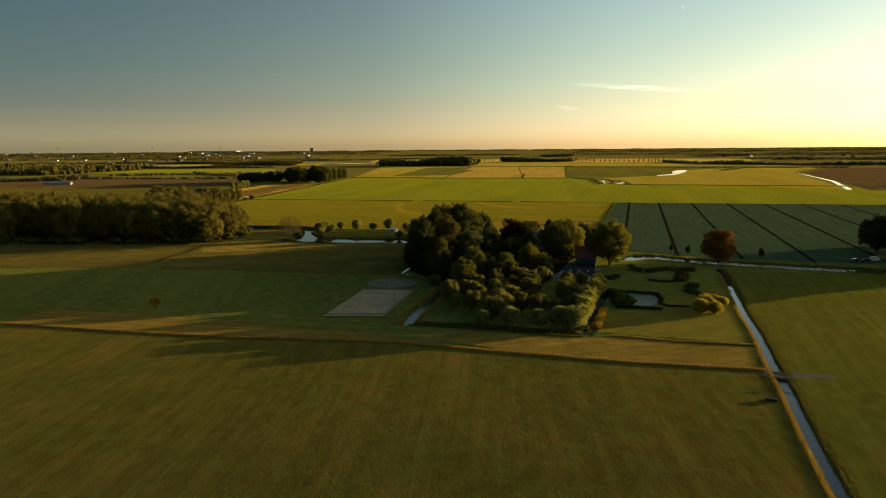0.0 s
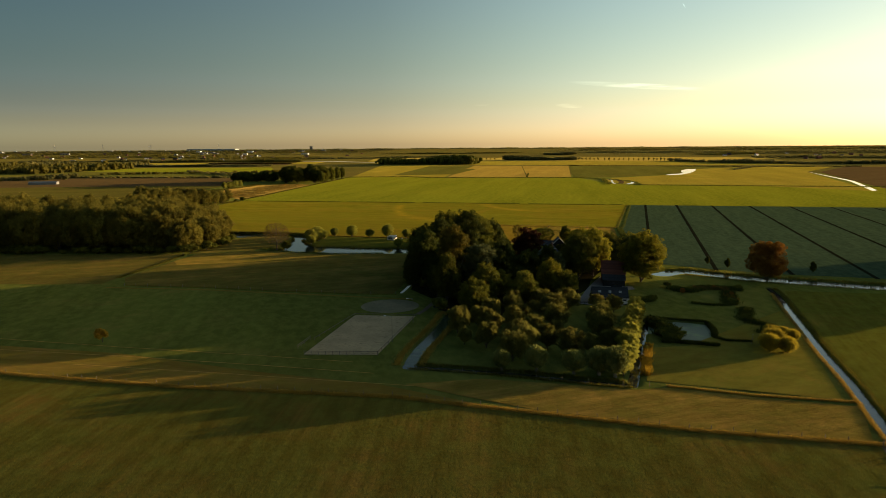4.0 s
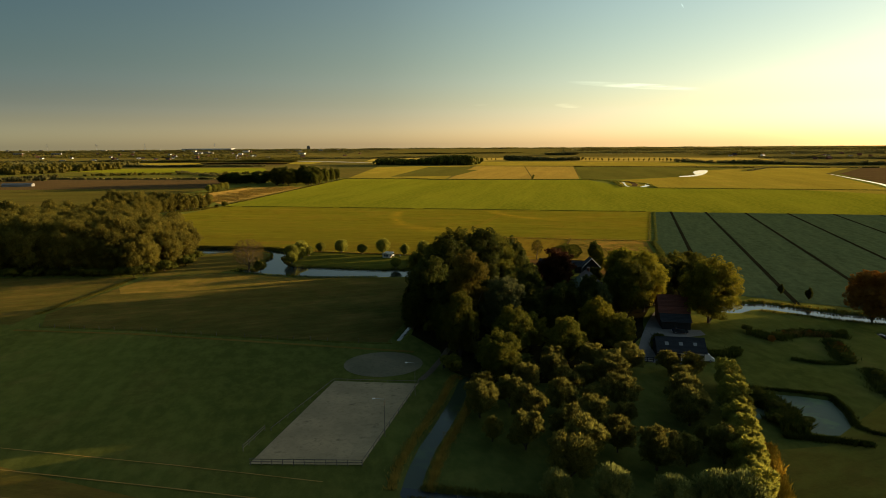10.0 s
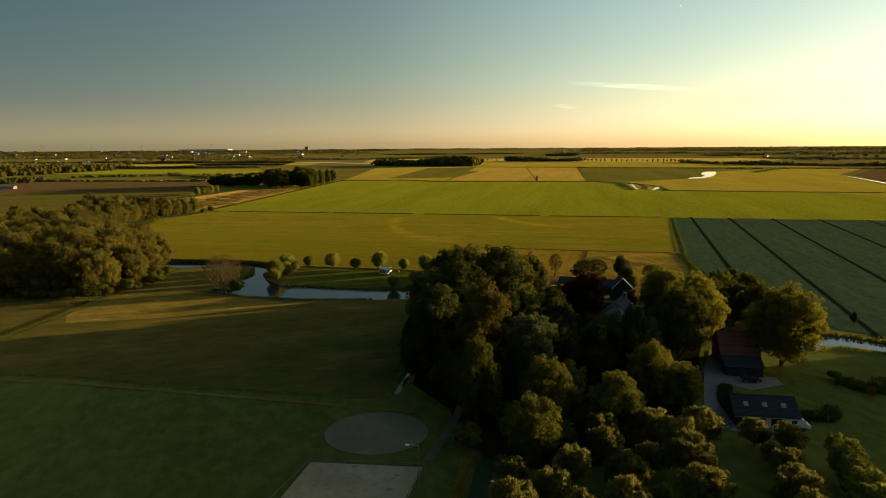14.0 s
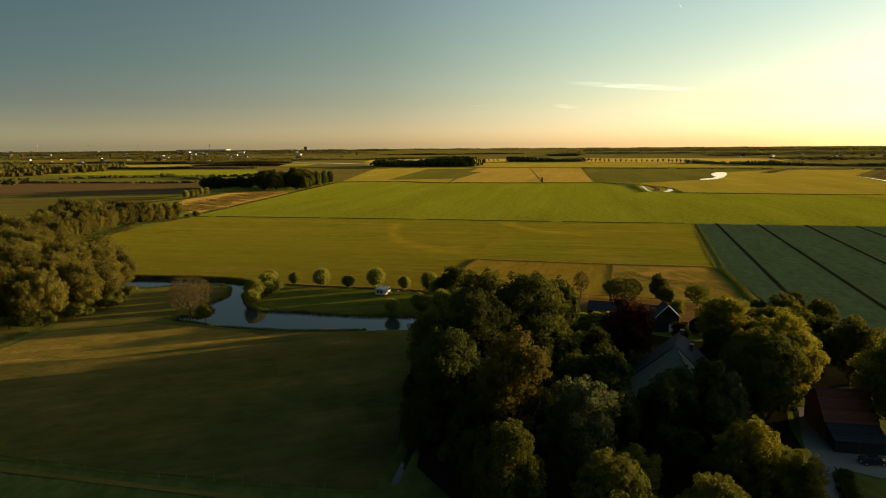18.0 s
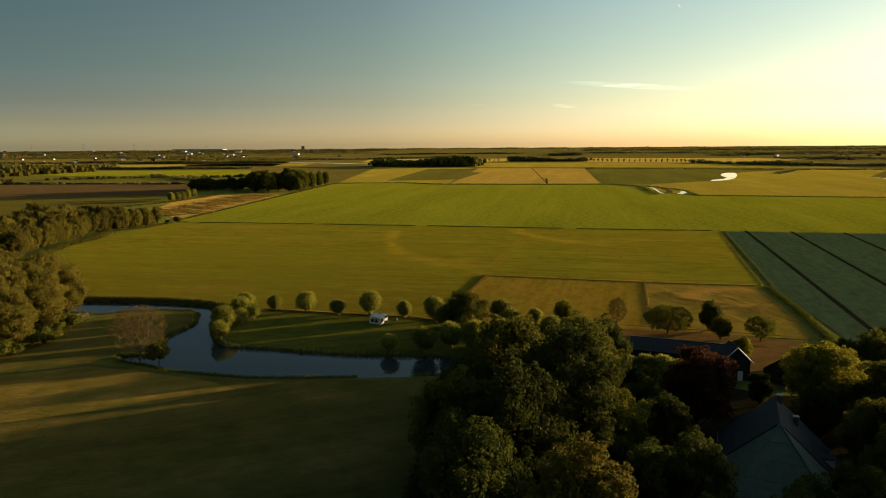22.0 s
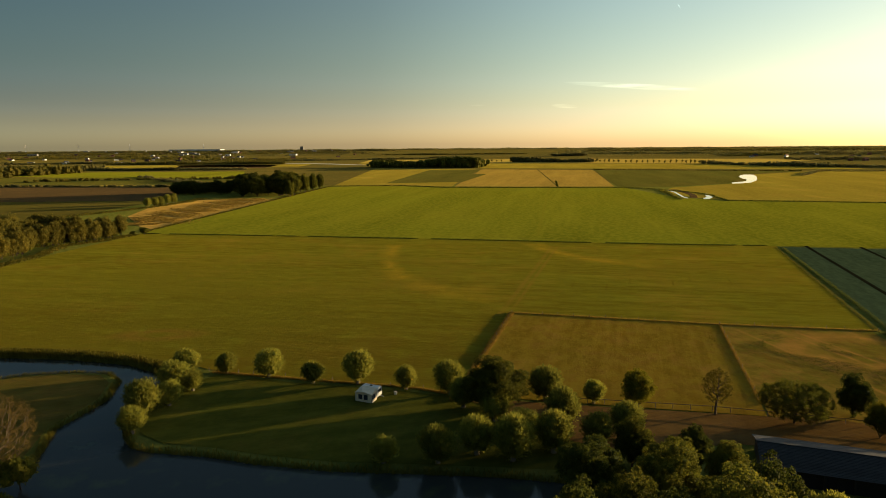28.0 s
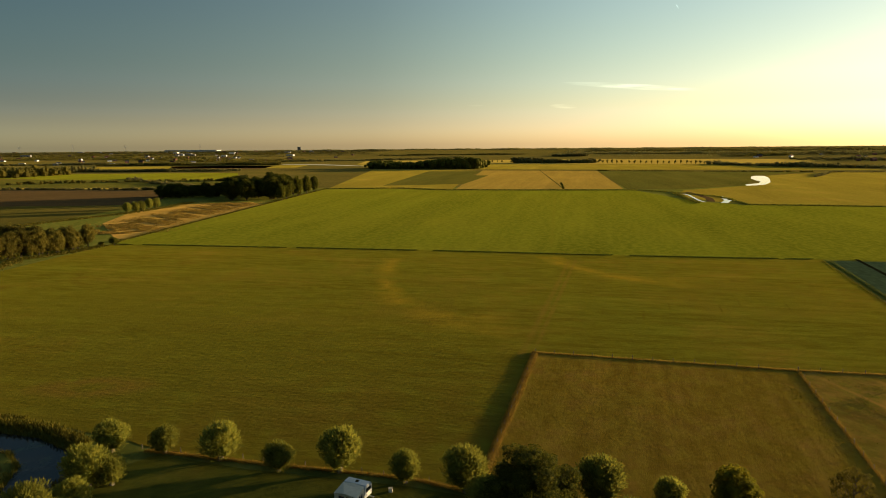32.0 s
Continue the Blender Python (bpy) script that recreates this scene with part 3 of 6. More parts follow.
def build_ground():
    xs = steps((-4900, -1500, 170), (-1500, -400, 55), (-400, -160, 12), (-160, 140, 0.85), (140, 190, 1.5), (190, 300, 4), (300, 700, 25), (700, 1800, 70), (1800, 4900, 170))
    ys = steps((-900, -60, 60), (-60, 85, 3), (85, 320, 0.85), (320, 455, 0.8), (455, 625, 1.5), (625, 1300, 25), (1300, 2600, 70), (2600, 4940, 120))
    X, Y = np.meshgrid(xs, ys)
    d = water_gap(X, Y)
    r = np.clip((d + 0.5) / 1.9, 0, 1)
    Z = -1.0 + r * r * (3 - 2 * r)
    Z += 0.05 * np.sin(X * 0.21 + 1.3 * np.sin(Y * 0.13)) * np.sin(Y * 0.17) * np.clip(d / 3, 0, 1) - 0.06
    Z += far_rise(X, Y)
    nx, ny = len(xs), len(ys)
    v = np.stack([X, Y, Z], -1).reshape(-1, 3)
    i = (np.arange(ny - 1)[:, None] * nx + np.arange(nx - 1)[None]).reshape(-1)
    me = bpy.data.meshes.new("ground")
    me.vertices.add(len(v)); me.vertices.foreach_set("co", v.ravel().astype(np.float32))
    q = np.stack([i, i + 1, i + nx + 1, i + nx], 1).astype(np.int32)
    me.loops.add(q.size); me.loops.foreach_set("vertex_index", q.ravel())
    me.polygons.add(len(q)); me.polygons.foreach_set("loop_start", np.arange(0, q.size, 4, dtype=np.int32))
    me.materials.append(M_ground); me.materials.append(M_plain)
    mid = v[q].mean(1)
    me.polygons.foreach_set("material_index", ((mid[:, 1] > 1180) | (np.abs(mid[:, 0]) > 950)).astype(np.int32))
    me.update(calc_edges=True)
    me.polygons.foreach_set("use_smooth", np.ones(len(q), bool))
    tagged(new("ground", me), "wide flat polder grassland cut by ditches", "ground", "", "structure")


build_ground()


def water(name, poly, mat, label):
    patch(name, poly, -0.42 - 0.006 * sum(o.name.startswith("water_") for o in bpy.data.objects), mat, label, "water")


def ribbon(line, hw):
    """The outline of a band along a line."""
    left, right = [], []
    for i, (x, y) in enumerate(line):
        x0, y0 = line[max(0, i - 1)]
        x1, y1 = line[min(len(line) - 1, i + 1)]
        d = math.hypot(x1 - x0, y1 - y0)
        nx, ny = -(y1 - y0) / d * hw, (x1 - x0) / d * hw
        left.append((x + nx, y + ny)); right.append((x - nx, y - ny))
    return left + right[::-1]


for (line, hw), nm in zip(DITCHES, ("field_ditch", "canal", "garden_ditch", "narrow_moat", "moat", "meadow_ditch", "crop_ditch")):
    (ax, ay), (bx, by), (cx, cy), (ex, ey) = line[0], line[1], line[-1], line[-2]
    k0, k1 = 3.4 / math.hypot(ax - bx, ay - by), 3.4 / math.hypot(cx - ex, cy - ey)
    line = [(ax + (ax - bx) * k0, ay + (ay - by) * k0)] + line[1:-1] + [(cx + (cx - ex) * k1, cy + (cy - ey) * k1)]
    water("water_" + nm, ribbon(line, hw + 1.0), M_moat if nm == "moat" else M_water, "still water of the " + nm.replace("_", " ") + " reflecting the sky")
water("water_pond", [(-170, 456), (-60, 446), (-60, 396), (18, 384), (18, 364), (-60, 366), (-95, 380), (-125, 428), (-170, 440)], M_water, "still dark pond water bending round a grassy spit")
water("water_garden_pond", [(63, 240), (90, 235), (90, 210), (70, 210), (62, 220)], M_weedy, "greenish garden pond water beside the lawn")

FENCE = [(-420, 278), (-136, 203.5), (-95.5, 192.8), (-58.6, 184.3), (-8.6, 176.2), (22, 166.2), (50, 157), (84, 149)]
patch("field_near_meadow", FENCE + [(82.5, 146.5), (79, 134), (73.4, 121.6), (67.6, 106.2), (63, 93), (43.6, 38.5), (22.4, -25), (-420, -60)], 0.03, M_near, "wide mown meadow, olive and brown, with mowing rows")
patch("field_headland", [(-136, 204.5), (-95.5, 193.8), (-58.6, 185.3), (-8.6, 177.2), (12, 170.6), (-12, 184), (-43, 194), (-84, 210), (-131, 221)], 0.028, M_dry_sunlit, "dry headland strip beside the fence, golden tone painted for sunlight")
patch("estate_floor", [(-7, 283), (1, 268), (3, 252), (12, 242), (30, 243), (46, 255), (53, 268), (61, 280), (66, 296), (74, 312), (100, 318), (106, 345), (96, 352), (84, 350), (70, 351), (62, 357), (48, 362), (42, 371), (30, 380), (18, 378), (10, 364), (2, 350), (-3, 332), (-4, 308)], 0.034, M_litter, "leaf litter under the estate trees, darkened for their shade", "ground")
patch("field_strip", [(8, 175.6), (22, 168), (50, 158.8), (82, 151), (90.4, 166.6), (71, 172.6), (54, 179), (46, 178.2), (30, 182.4), (12, 186.6), (-6, 184)], 0.031, M_lit, "dry rough grass strip beside the moat, in the sunlit tussock tone")
patch("trodden_path", ribbon([(-128, 293.5), (-88.4, 287.6), (-55.3, 279.4), (-24, 271.6), (-6, 267)], 0.7), 0.034, M_dry_sunlit, "pale trodden path beside the meadow fence", "path")
patch("field_horse_meadow", [(-122, 297.5), (-88.4, 291.8), (-55.3, 283.4), (-22, 276.8), (-13.6, 276), (-6.8, 308), (-4.6, 331), (-3, 364), (-23, 365.6), (-49, 366.6), (-62, 369.4), (-78, 376.2), (-92, 380), (-120, 371), (-124.5, 344), (-129, 312)], 0.028, M_horse, "olive-brown grazed meadow beside the estate wood")
patch("field_spit", [(-124, 371.5), (-93, 381), (-88, 389.5), (-81, 391), (-83.6, 403), (-82, 411), (-81, 418), (-83, 428), (-88, 433.4), (-96, 434.4), (-107, 433.2), (-113, 429), (-116.5, 420), (-117.5, 400), (-122, 385)], 0.03, M_horse, "rough grassy spit inside the pond's bend")
patch("field_tussocks", [(-118, 341), (-92, 345), (-64, 354), (-50, 361), (-57, 366), (-77, 374), (-92, 378.5), (-119, 370), (-123.5, 352)], 0.036, M_lit, "tussocky grass near the pond, golden tone painted for its sunlit band")
patch("field_far_meadow", [(-133, 300), (-131.5, 318), (-127, 346), (-125.5, 372), (-250, 376), (-420, 380), (-420, 320)], 0.028, M_horse, "sunlit rough meadow before the wood")
patch("field_camping_lawn", [(-68.6, 423), (-67.5, 408), (-64, 400), (-58.6, 396), (-47.4, 393.2), (-38, 390), (-25, 386.9), (-10, 385.3), (4, 383.6), (15, 382), (24, 392), (22, 409), (0, 414.4), (-12, 419), (-40, 426), (-58, 432.4)], 0.028, M_spit, "camping lawn inside the willow row, darker green for its shade")
patch("field_right_meadow", [(133, 272.5), (117.5, 231.5), (106.3, 199.8), (99.8, 179.5), (90.6, 154.6), (84.2, 135.6), (78.4, 120.4), (72.7, 105), (68, 91.8), (48.6, 37.4), (29, -25), (620, -60), (620, 96), (300, 220.5), (193, 260.5)], 0.03, M_rightm, "green meadow beyond the ditch")
patch("field_garden_lawn", [(70.5, 209), (118, 246), (108, 217), (93, 181), (89, 170.5), (50.6, 183.5), (60.5, 208)], 0.03, M_lawn, "evening-lit garden lawn beside the ditch")
MID = [(-188.6, 695.3), (-85.6, 674.5), (3.5, 655.5), (67, 639.5), (127, 626), (181, 615.7)]
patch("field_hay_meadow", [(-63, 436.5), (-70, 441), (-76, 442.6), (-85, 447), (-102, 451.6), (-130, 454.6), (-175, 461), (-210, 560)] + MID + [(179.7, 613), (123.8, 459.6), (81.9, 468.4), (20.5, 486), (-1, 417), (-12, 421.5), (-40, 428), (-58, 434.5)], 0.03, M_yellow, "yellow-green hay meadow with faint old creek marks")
patch("field_young_grass", MID[::-1] + [(-189, 703), (-133, 1150), (-37, 1158), (18, 1110), (160, 1090), (245, 1080), (250, 960), (258, 915), (281, 884), (412, 848), (900, 720), (900, 440), (420, 562)], 0.03, M_green, "broad bright green grass field")
patch("field_paddock", [(20.5, 485.6), (81.7, 468), (61, 402), (22, 411), (-0.5, 416.5)], 0.04, M_paddock, "dry grazed paddock")
patch("field_rough_paddock", [(82.1, 467.8), (123, 459.4), (112, 414), (103, 390), (61.6, 402)], 0.04, M_rough, "rough tussocky paddock with worn soil")
patch("field_crop", [(127.8, 457.2), (181.5, 612.2), (231, 601), (420, 560), (900, 438), (900, 60), (640, 120), (301, 250), (196, 288), (146, 303.5), (124, 317), (104, 331), (110, 380), (118, 414)], 0.03, M_crop, "dark blue-green leafy crop with tramlines")
for k in range(12):
    x6 = (196.6, 222.3, 250.9, 280.9, 312)[k] if k < 5 else 312 + 31 * (k - 4)
    a, b = (x6, 606 - 0.255 * (x6 - 231)), (x6 - 0.328 * 290, 606 - 0.255 * (x6 - 231) - 290)
    lo = max(316 - 0.36 * (x6 - 210), 120)
    f = (a[1] - lo) / 290
    b = (a[0] - 0.328 * 290 * f, lo)
    if b[0] < 112:
        f2 = (a[0] - 113) / (a[0] - b[0])
        b = (113, a[1] + (b[1] - a[1]) * f2)
    patch("crop_tramline", ribbon([a, b], 0.95), 0.045, M_tram, "dark bare strip between crop beds", "tramline")
patch("bare_soil_yard", [(21, 410), (52, 403.6), (75, 399), (100, 388), (97, 376), (74, 383), (50, 390), (27, 389), (12, 396), (4, 410), (-1, 415)], 0.045, M_soil, "bare brown soil beside the paddocks", "ground")
patch("stable_yard", [(68.5, 364), (69, 374), (76, 382.4), (97, 375.4), (101, 387), (109, 382), (105, 347), (84, 352), (74, 356)], 0.049, M_soil, "trodden brown yard behind the stable", "ground")
# far fields
FAR = [
    ("reed_field", M_straw, [(-190, 705), (-244, 800), (-262, 900), (-240, 955), (-178, 970), (-160, 940)]),
    ("ploughed_field", M_plough, [(-274, 950), (-290, 1036), (-316, 1107), (-336, 1165), (-580, 1200), (-900, 1230), (-1000, 940), (-423, 950)]),
    ("green_fallow", M_fallow, [(-300, 720), (-288, 834), (-280, 907), (-274, 947), (-423, 947), (-1000, 937), (-900, 720), (-430, 660)]),
    ("pale_verge", M_pale, [(-349, 1204), (-592, 1223), (-1000, 1262), (-1000, 1275), (-592, 1236), (-345, 1216)]),
    ("dark_meadow", M_darkg, [(-345, 1222), (-298, 1347), (-317, 1416), (-676, 1480), (-900, 1500), (-1000, 1290), (-630, 1245)]),
    ("grey_field", M_plough, [(-621, 1950), (-400, 1900), (-420, 2180), (-600, 2205), (-720, 2190)]),
    ("pale_band", M_pale, [(-700, 3050), (-2500, 2700), (-2600, 2860), (-700, 3260)]),
    ("green_band", M_green, [(-317, 1419), (-395, 1704), (-806, 1714), (-1000, 1640), (-676, 1484)]),
    ("pale_track_field", M_olive, [(-130, 1175), (-118, 1820), (110, 1700), (30, 1130)]),
    ("dark_wedge", M_darkg, [(-62, 1215), (8, 1690), (118, 1668), (84, 1494), (112, 1480), (52, 1238)]),
    ("stubble_field_a", M_stubble, [(34, 1128), (124, 1710), (240, 1670), (166, 1108)]),
    ("stubble_field_b", M_stubble, [(168, 1108), (242, 1670), (351, 1633), (239, 1103)]),
    ("dark_crop_field", M_darkg, [(242, 1102), (354, 1632), (720, 1500), (560, 1390), (410, 1145), (300, 1085)]),
    ("olive_field", M_olive, [(300, 1070), (412, 1140), (482, 1210), (565, 1380), (735, 1490), (900, 1450), (700, 1215), (500, 745), (420, 855), (290, 890), (268, 925), (262, 1000)]),
    ("right_ploughed_field", M_plough, [(520, 740), (715, 1200), (920, 1440), (1600, 1250), (1300, 500), (900, 640)]),
    ("hay_band", M_pale, [(-200, 2300), (900, 1950), (1500, 2500), (900, 3300), (-200, 3500)]),
    ("hay_band", M_olive, [(-130, 1900), (150, 1760), (900, 1560), (900, 1930), (-200, 2250)]),
    ("left_band", M_olive, [(-330, 2000), (-900, 2000), (-1000, 2200), (-330, 2200)]),
]
for k, (nm, mt, poly) in enumerate(FAR):
    patch("field_" + nm, poly, 0.066 if nm == "dark_wedge" else 0.03 + 0.012 * (k % 3), mt, "distant " + nm.replace("_", " ")[:-2 if nm[-2] == "_" else None], "field")
patch("water_river", [(411, 1140), (421, 1163), (452, 1188), (473, 1222), (484, 1258), (502, 1306), (530, 1358), (548, 1382), (562, 1378), (540, 1325), (512, 1268), (478, 1205), (446, 1158), (428, 1144)], 0.075, M_water, "silver reach of a distant river", "water")
patch("water_far_canal", [(696, 1198), (702, 1212), (600, 932), (510, 757), (499, 750), (592, 930)], 0.075, M_water, "silver straight canal between fields", "water")
patch("water_dike_bend", ribbon([(300, 978), (297, 960), (287, 932), (272, 908)], 3.2), 0.085, M_water, "shining bend of a field dike", "water")
patch("water_dike_bend", ribbon([(281, 1040), (277, 1000), (267, 962), (260, 935), (258, 918)], 1.3), 0.085, M_water, "narrow shining dike beside the grass", "water")
patch("dike_bank", ribbon([(292, 1040), (288, 1000), (279, 955), (266, 922)], 3.6), 0.08, M_plough, "bare earth bank inside the dike's bend", "bank")
patch("riding_arena", [(-33.9, 206.6), (-14.1, 205.4), (-4.6, 243.6), (-24.4, 246.2)], 0.06, M_sand, "pale sand riding arena inside a low rail", "arena")
patch("round_pen", [(-13.6 + 10 * math.cos(a * math.pi / 20), 257.8 + 9.3 * math.sin(a * math.pi / 20)) for a in range(40)], 0.05, M_pen, "round grey-brown exercise ring", "ring")
patch("driveway", [(51.5, 257.5), (56, 255.2), (66, 253), (67.5, 255.6), (56.9, 257.4), (59, 263), (58.4, 267), (65.2, 279.4), (70, 275.6), (78.5, 278.4), (79, 283), (69.4, 286.4), (77.2, 303), (73, 305), (66, 292), (60, 279), (55.6, 268.5), (51.5, 263.5)], 0.05, M_gravel, "pale gravel drive between farm buildings", "drive")

patch("pen_path", ribbon([(3.5, 270), (1.6, 262), (-1.5, 252), (-4, 246)], 0.8), 0.052, M_dirt, "pale trodden path beside the exercise ring", "path")

# ---- trees ----
def leaves_on(centres, radii, count, size, up=0.25, long=1.0, squash=0.85, rg=rng, flop=0.6, reach=0.42, outer=False, out=None):
    """Small leaf blades on the skins of many clumps; returns points and faces."""
    w = radii ** 2
    squeeze = np.array([1, 1, squash])
    pos, d = np.zeros((0, 3)), np.zeros((0, 3))
    for _ in range(12):
        pick = rg.choice(len(centres), count, p=w / w.sum())
        way = rg.normal(size=(count, 3)); way[:, 2] += up
        if out is not None:
            way += out[pick]
        way /= np.linalg.norm(way, axis=1)[:, None]
        at = centres[pick] + way * (radii[pick] * (0.68 + reach * rg.random(count)))[:, None] * squeeze
        if outer:
            near = np.linalg.norm(at[:, None] - centres[None], axis=2) / radii[None]
            near[np.arange(count), pick] = 9
            ok = near.min(1) > 0.72
            at, way = at[ok], way[ok]
        pos, d = np.concatenate([pos, at])[:count], np.concatenate([d, way])[:count]
        if len(pos) == count:
            break
    count = len(pos)
    nrm = d + rg.normal(size=(count, 3)) * flop
    nrm /= np.linalg.norm(nrm, axis=1)[:, None]
    side = np.cross(nrm, rg.normal(size=(count, 3)))
    side /= np.linalg.norm(side, axis=1)[:, None]
    if long > 1:
        side = d * 0.9 + np.array([0, 0, 0.55]) + rg.normal(size=(count, 3)) * 0.3
        side /= np.linalg.norm(side, axis=1)[:, None]
        nrm = np.cross(side, rg.normal(size=(count, 3)))
        nrm /= np.linalg.norm(nrm, axis=1)[:, None]
    other = np.cross(nrm, side)
    s = size * (0.6 + 0.8 * rg.random(count))[:, None]
    a, b = side * s * long, other * s
    v = np.stack([pos - a, pos - b * 0.7 + a * 0.1, pos + a, pos + b * 0.7 + a * 0.1], 1).reshape(-1, 3)
    f = np.arange(count * 4).reshape(-1, 4)
    return v, f


def core_of(centres, radii, scale=0.8, rings=(4, 6)):
    """Dark hearts of the clumps, so that no light falls straight through."""
    vs, fs = [], []
    n = rings[1]
    base = [(0, 0, 1)] + [(math.sin(t) * math.cos(p), math.sin(t) * math.sin(p), math.cos(t)) for t in (1.05, 2.1) for p in [k * 2 * math.pi / n for k in range(n)]] + [(0, 0, -1)]
    base = np.array(base)
    tri = [(0, 1 + k, 1 + (k + 1) % n) for k in range(n)]
    tri += [t for k in range(n) for t in ((1 + k, 1 + n + k, 1 + n + (k + 1) % n), (1 + k, 1 + n + (k + 1) % n, 1 + (k + 1) % n))]
    tri += [(1 + 2 * n, 1 + n + (k + 1) % n, 1 + n + k) for k in range(n)]
    for i, (c, r) in enumerate(zip(centres, radii)):
        vs.append(c + base * r * scale)
        fs += [tuple(int(q) + i * len(base) for q in t) for t in tri]
    return np.concatenate(vs), fs


def sprigs(centres, radii, m, rg):
    """Small tufts on the free skins of the clumps, and the way each one points."""
    d = rg.normal(size=(len(centres), m, 3)); d[:, :, 2] += 0.3
    d /= np.linalg.norm(d, axis=2)[:, :, None]
    at = centres[:, None] + d * (radii[:, None] * rg.uniform(0.72, 1.02, (len(centres), m)))[:, :, None]
    own = np.repeat(np.arange(len(centres)), m)
    at, d = at.reshape(-1, 3), d.reshape(-1, 3)
    near = np.linalg.norm(at[:, None] - centres[None], axis=2) / radii[None]
    near[np.arange(len(at)), own] = 9
    ok = near.min(1) > 0.8
    return at[ok], radii[own[ok]] * rg.uniform(0.24, 0.46, ok.sum()), d[ok]


def crown(name, mat, centres, radii, count, size, core=0.8, tufts=0, **kw):
    if tufts:
        kw["outer"] = False
        at, r, out = sprigs(centres, radii, tufts, kw.get("rg", rng))
        v, f = leaves_on(at, r, int(count * 0.68), size, out=out * 1.1, **kw)
        v2, f2 = leaves_on(centres, radii, int(count * 0.5), size * 1.15, **dict(kw, outer=True, reach=0.3))
        v, f = np.concatenate([v, v2]), np.concatenate([f, f2 + len(v)])
    else:
        v, f = leaves_on(centres, radii, count, size, **kw)
    cv, cf = core_of(centres, radii, core)
    faces = f.tolist() + [tuple(q + len(v) for q in t) for t in cf]
    return mesh_of(name, np.concatenate([v, cv]).tolist(), faces, mat)


def blobs(H, R, base, n, rg, r_lo=0.22, r_hi=0.42, top=1.0, flat=1.0):
    """Clump centres filling a crown from height base to H, R wide."""
    cz, hz = (base + H) / 2, (H - base) / 2
    c, r = [], []
    for k in range(n):
        d = rg.normal(size=3); d /= np.linalg.norm(d)
        if d[2] < -0.55 and base > 1:
            d[2] *= -1
        rad = R * rg.uniform(r_lo, r_hi)
        t = rg.uniform(0.55, 1.0)
        wide = 1.0 - (1 - top) * max(0, d[2])
        p = np.array([d[0] * (R - rad) * t * wide, d[1] * (R - rad) * t * wide, cz + d[2] * max(0.2, hz - rad * flat) * t])
        c.append(p); r.append(rad)
    c.append(np.array([0, 0, cz])); r.append(R * 0.5)
    return np.array(c), np.array(r)


def trunk_mesh(H, r, base, R, rg, mat, limbs=5, name="trunk"):
    bm = bmesh.new()
    lean = rg.normal(size=2) * 0.03 * H
    knee = (lean[0] * 0.4, lean[1] * 0.4, base)
    add_bar(bm, (0, 0, -0.15), knee, r * 1.15, 8, r * 0.8)
    add_bar(bm, knee, (lean[0], lean[1], base + (H - base) * 0.6), r * 0.8, 7, r * 0.25)
    for k in range(limbs):
        a = k * 2.4 + rg.uniform(0, 0.8)
        z0 = base * rg.uniform(0.75, 1.1)
        reach = R * rg.uniform(0.45, 0.7)
        add_bar(bm, (0, 0, z0), (math.cos(a) * reach, math.sin(a) * reach, z0 + (H - base) * rg.uniform(0.3, 0.55)), r * 0.45, 5, r * 0.12)
    me = bpy.data.meshes.new(name)
    bm.to_mesh(me); bm.free()
    me.materials.append(mat)
    return me


TREES = {}


def tree_kind(key, leaf, H, R, base, n, count, size, seed, bark=None, limbs=5, blob=None, trunk_r=None, **kw):
    rg = np.random.default_rng(seed)
    c, r = blobs(H, R, base, n, rg, **(blob or {}))
    TREES[key] = (H, R, trunk_mesh(H, trunk_r or H * 0.018 + 0.05, max(base, 0.6), R, rg, bark or M_bark, limbs),
                  crown("crown", LEAF[leaf], c, r, count, size, rg=rg, **kw))


def plant(key, name, x, y, h, label, category="tree", wide=1.0, group="", z=-0.06, turn=None):
    """One tree of a kind, grown to height h; wide: how much broader than its kind."""
    H, R, tm, cm = TREES[key]
    s = h / H
    ob = new(name)
    ob.empty_display_size = 0.3
    rz = rng.uniform(0, 360) if turn is None else turn
    ob.matrix_basis = pose(x, y, z, 0, 0, rz) @ Matrix.Diagonal((s * wide, s * wide, s, 1))
    tagged(ob, label, category, group)
    child("trunk", tm, ob)
    child("crown", cm, ob)
    return ob


FINE = dict(r_lo=0.15, r_hi=0.3)
for k in range(3):
    tree_kind(f"oak{k}", "oak", 22, 9.8, 0.5, 90, 26000, 0.18, 10 + k, blob=FINE, flop=0.9, core=0.56, tufts=11)
    tree_kind(f"dark{k}", "dark", 22, 9, 0.2, 85, 24000, 0.18, 20 + k, blob=FINE, flop=0.9, core=0.56, tufts=11)
    tree_kind(f"wood{k}", "wood", 20, 8.4, 0.0, 60, 20000, 0.15, 30 + k, blob=dict(r_lo=0.19, r_hi=0.36), flop=0.9, up=0.4, core=0.56, tufts=10)
    tree_kind(f"orchard{k}", "orchard", 7.5, 4.2, 0.4, 34, 6500, 0.085, 40 + k, long=3.0, up=1.1, core=0.4, tufts=8, reach=0.8, blob=dict(r_lo=0.15, r_hi=0.3))
    tree_kind(f"far{k}", "wood", 14, 5.5, 0.3, 9, 420, 0.8, 60 + k, limbs=0)
    tree_kind(f"bush{k}", "oak", 3.0, 2.2, 0.1, 14, 1300, 0.13, 70 + k, limbs=2, trunk_r=0.08)


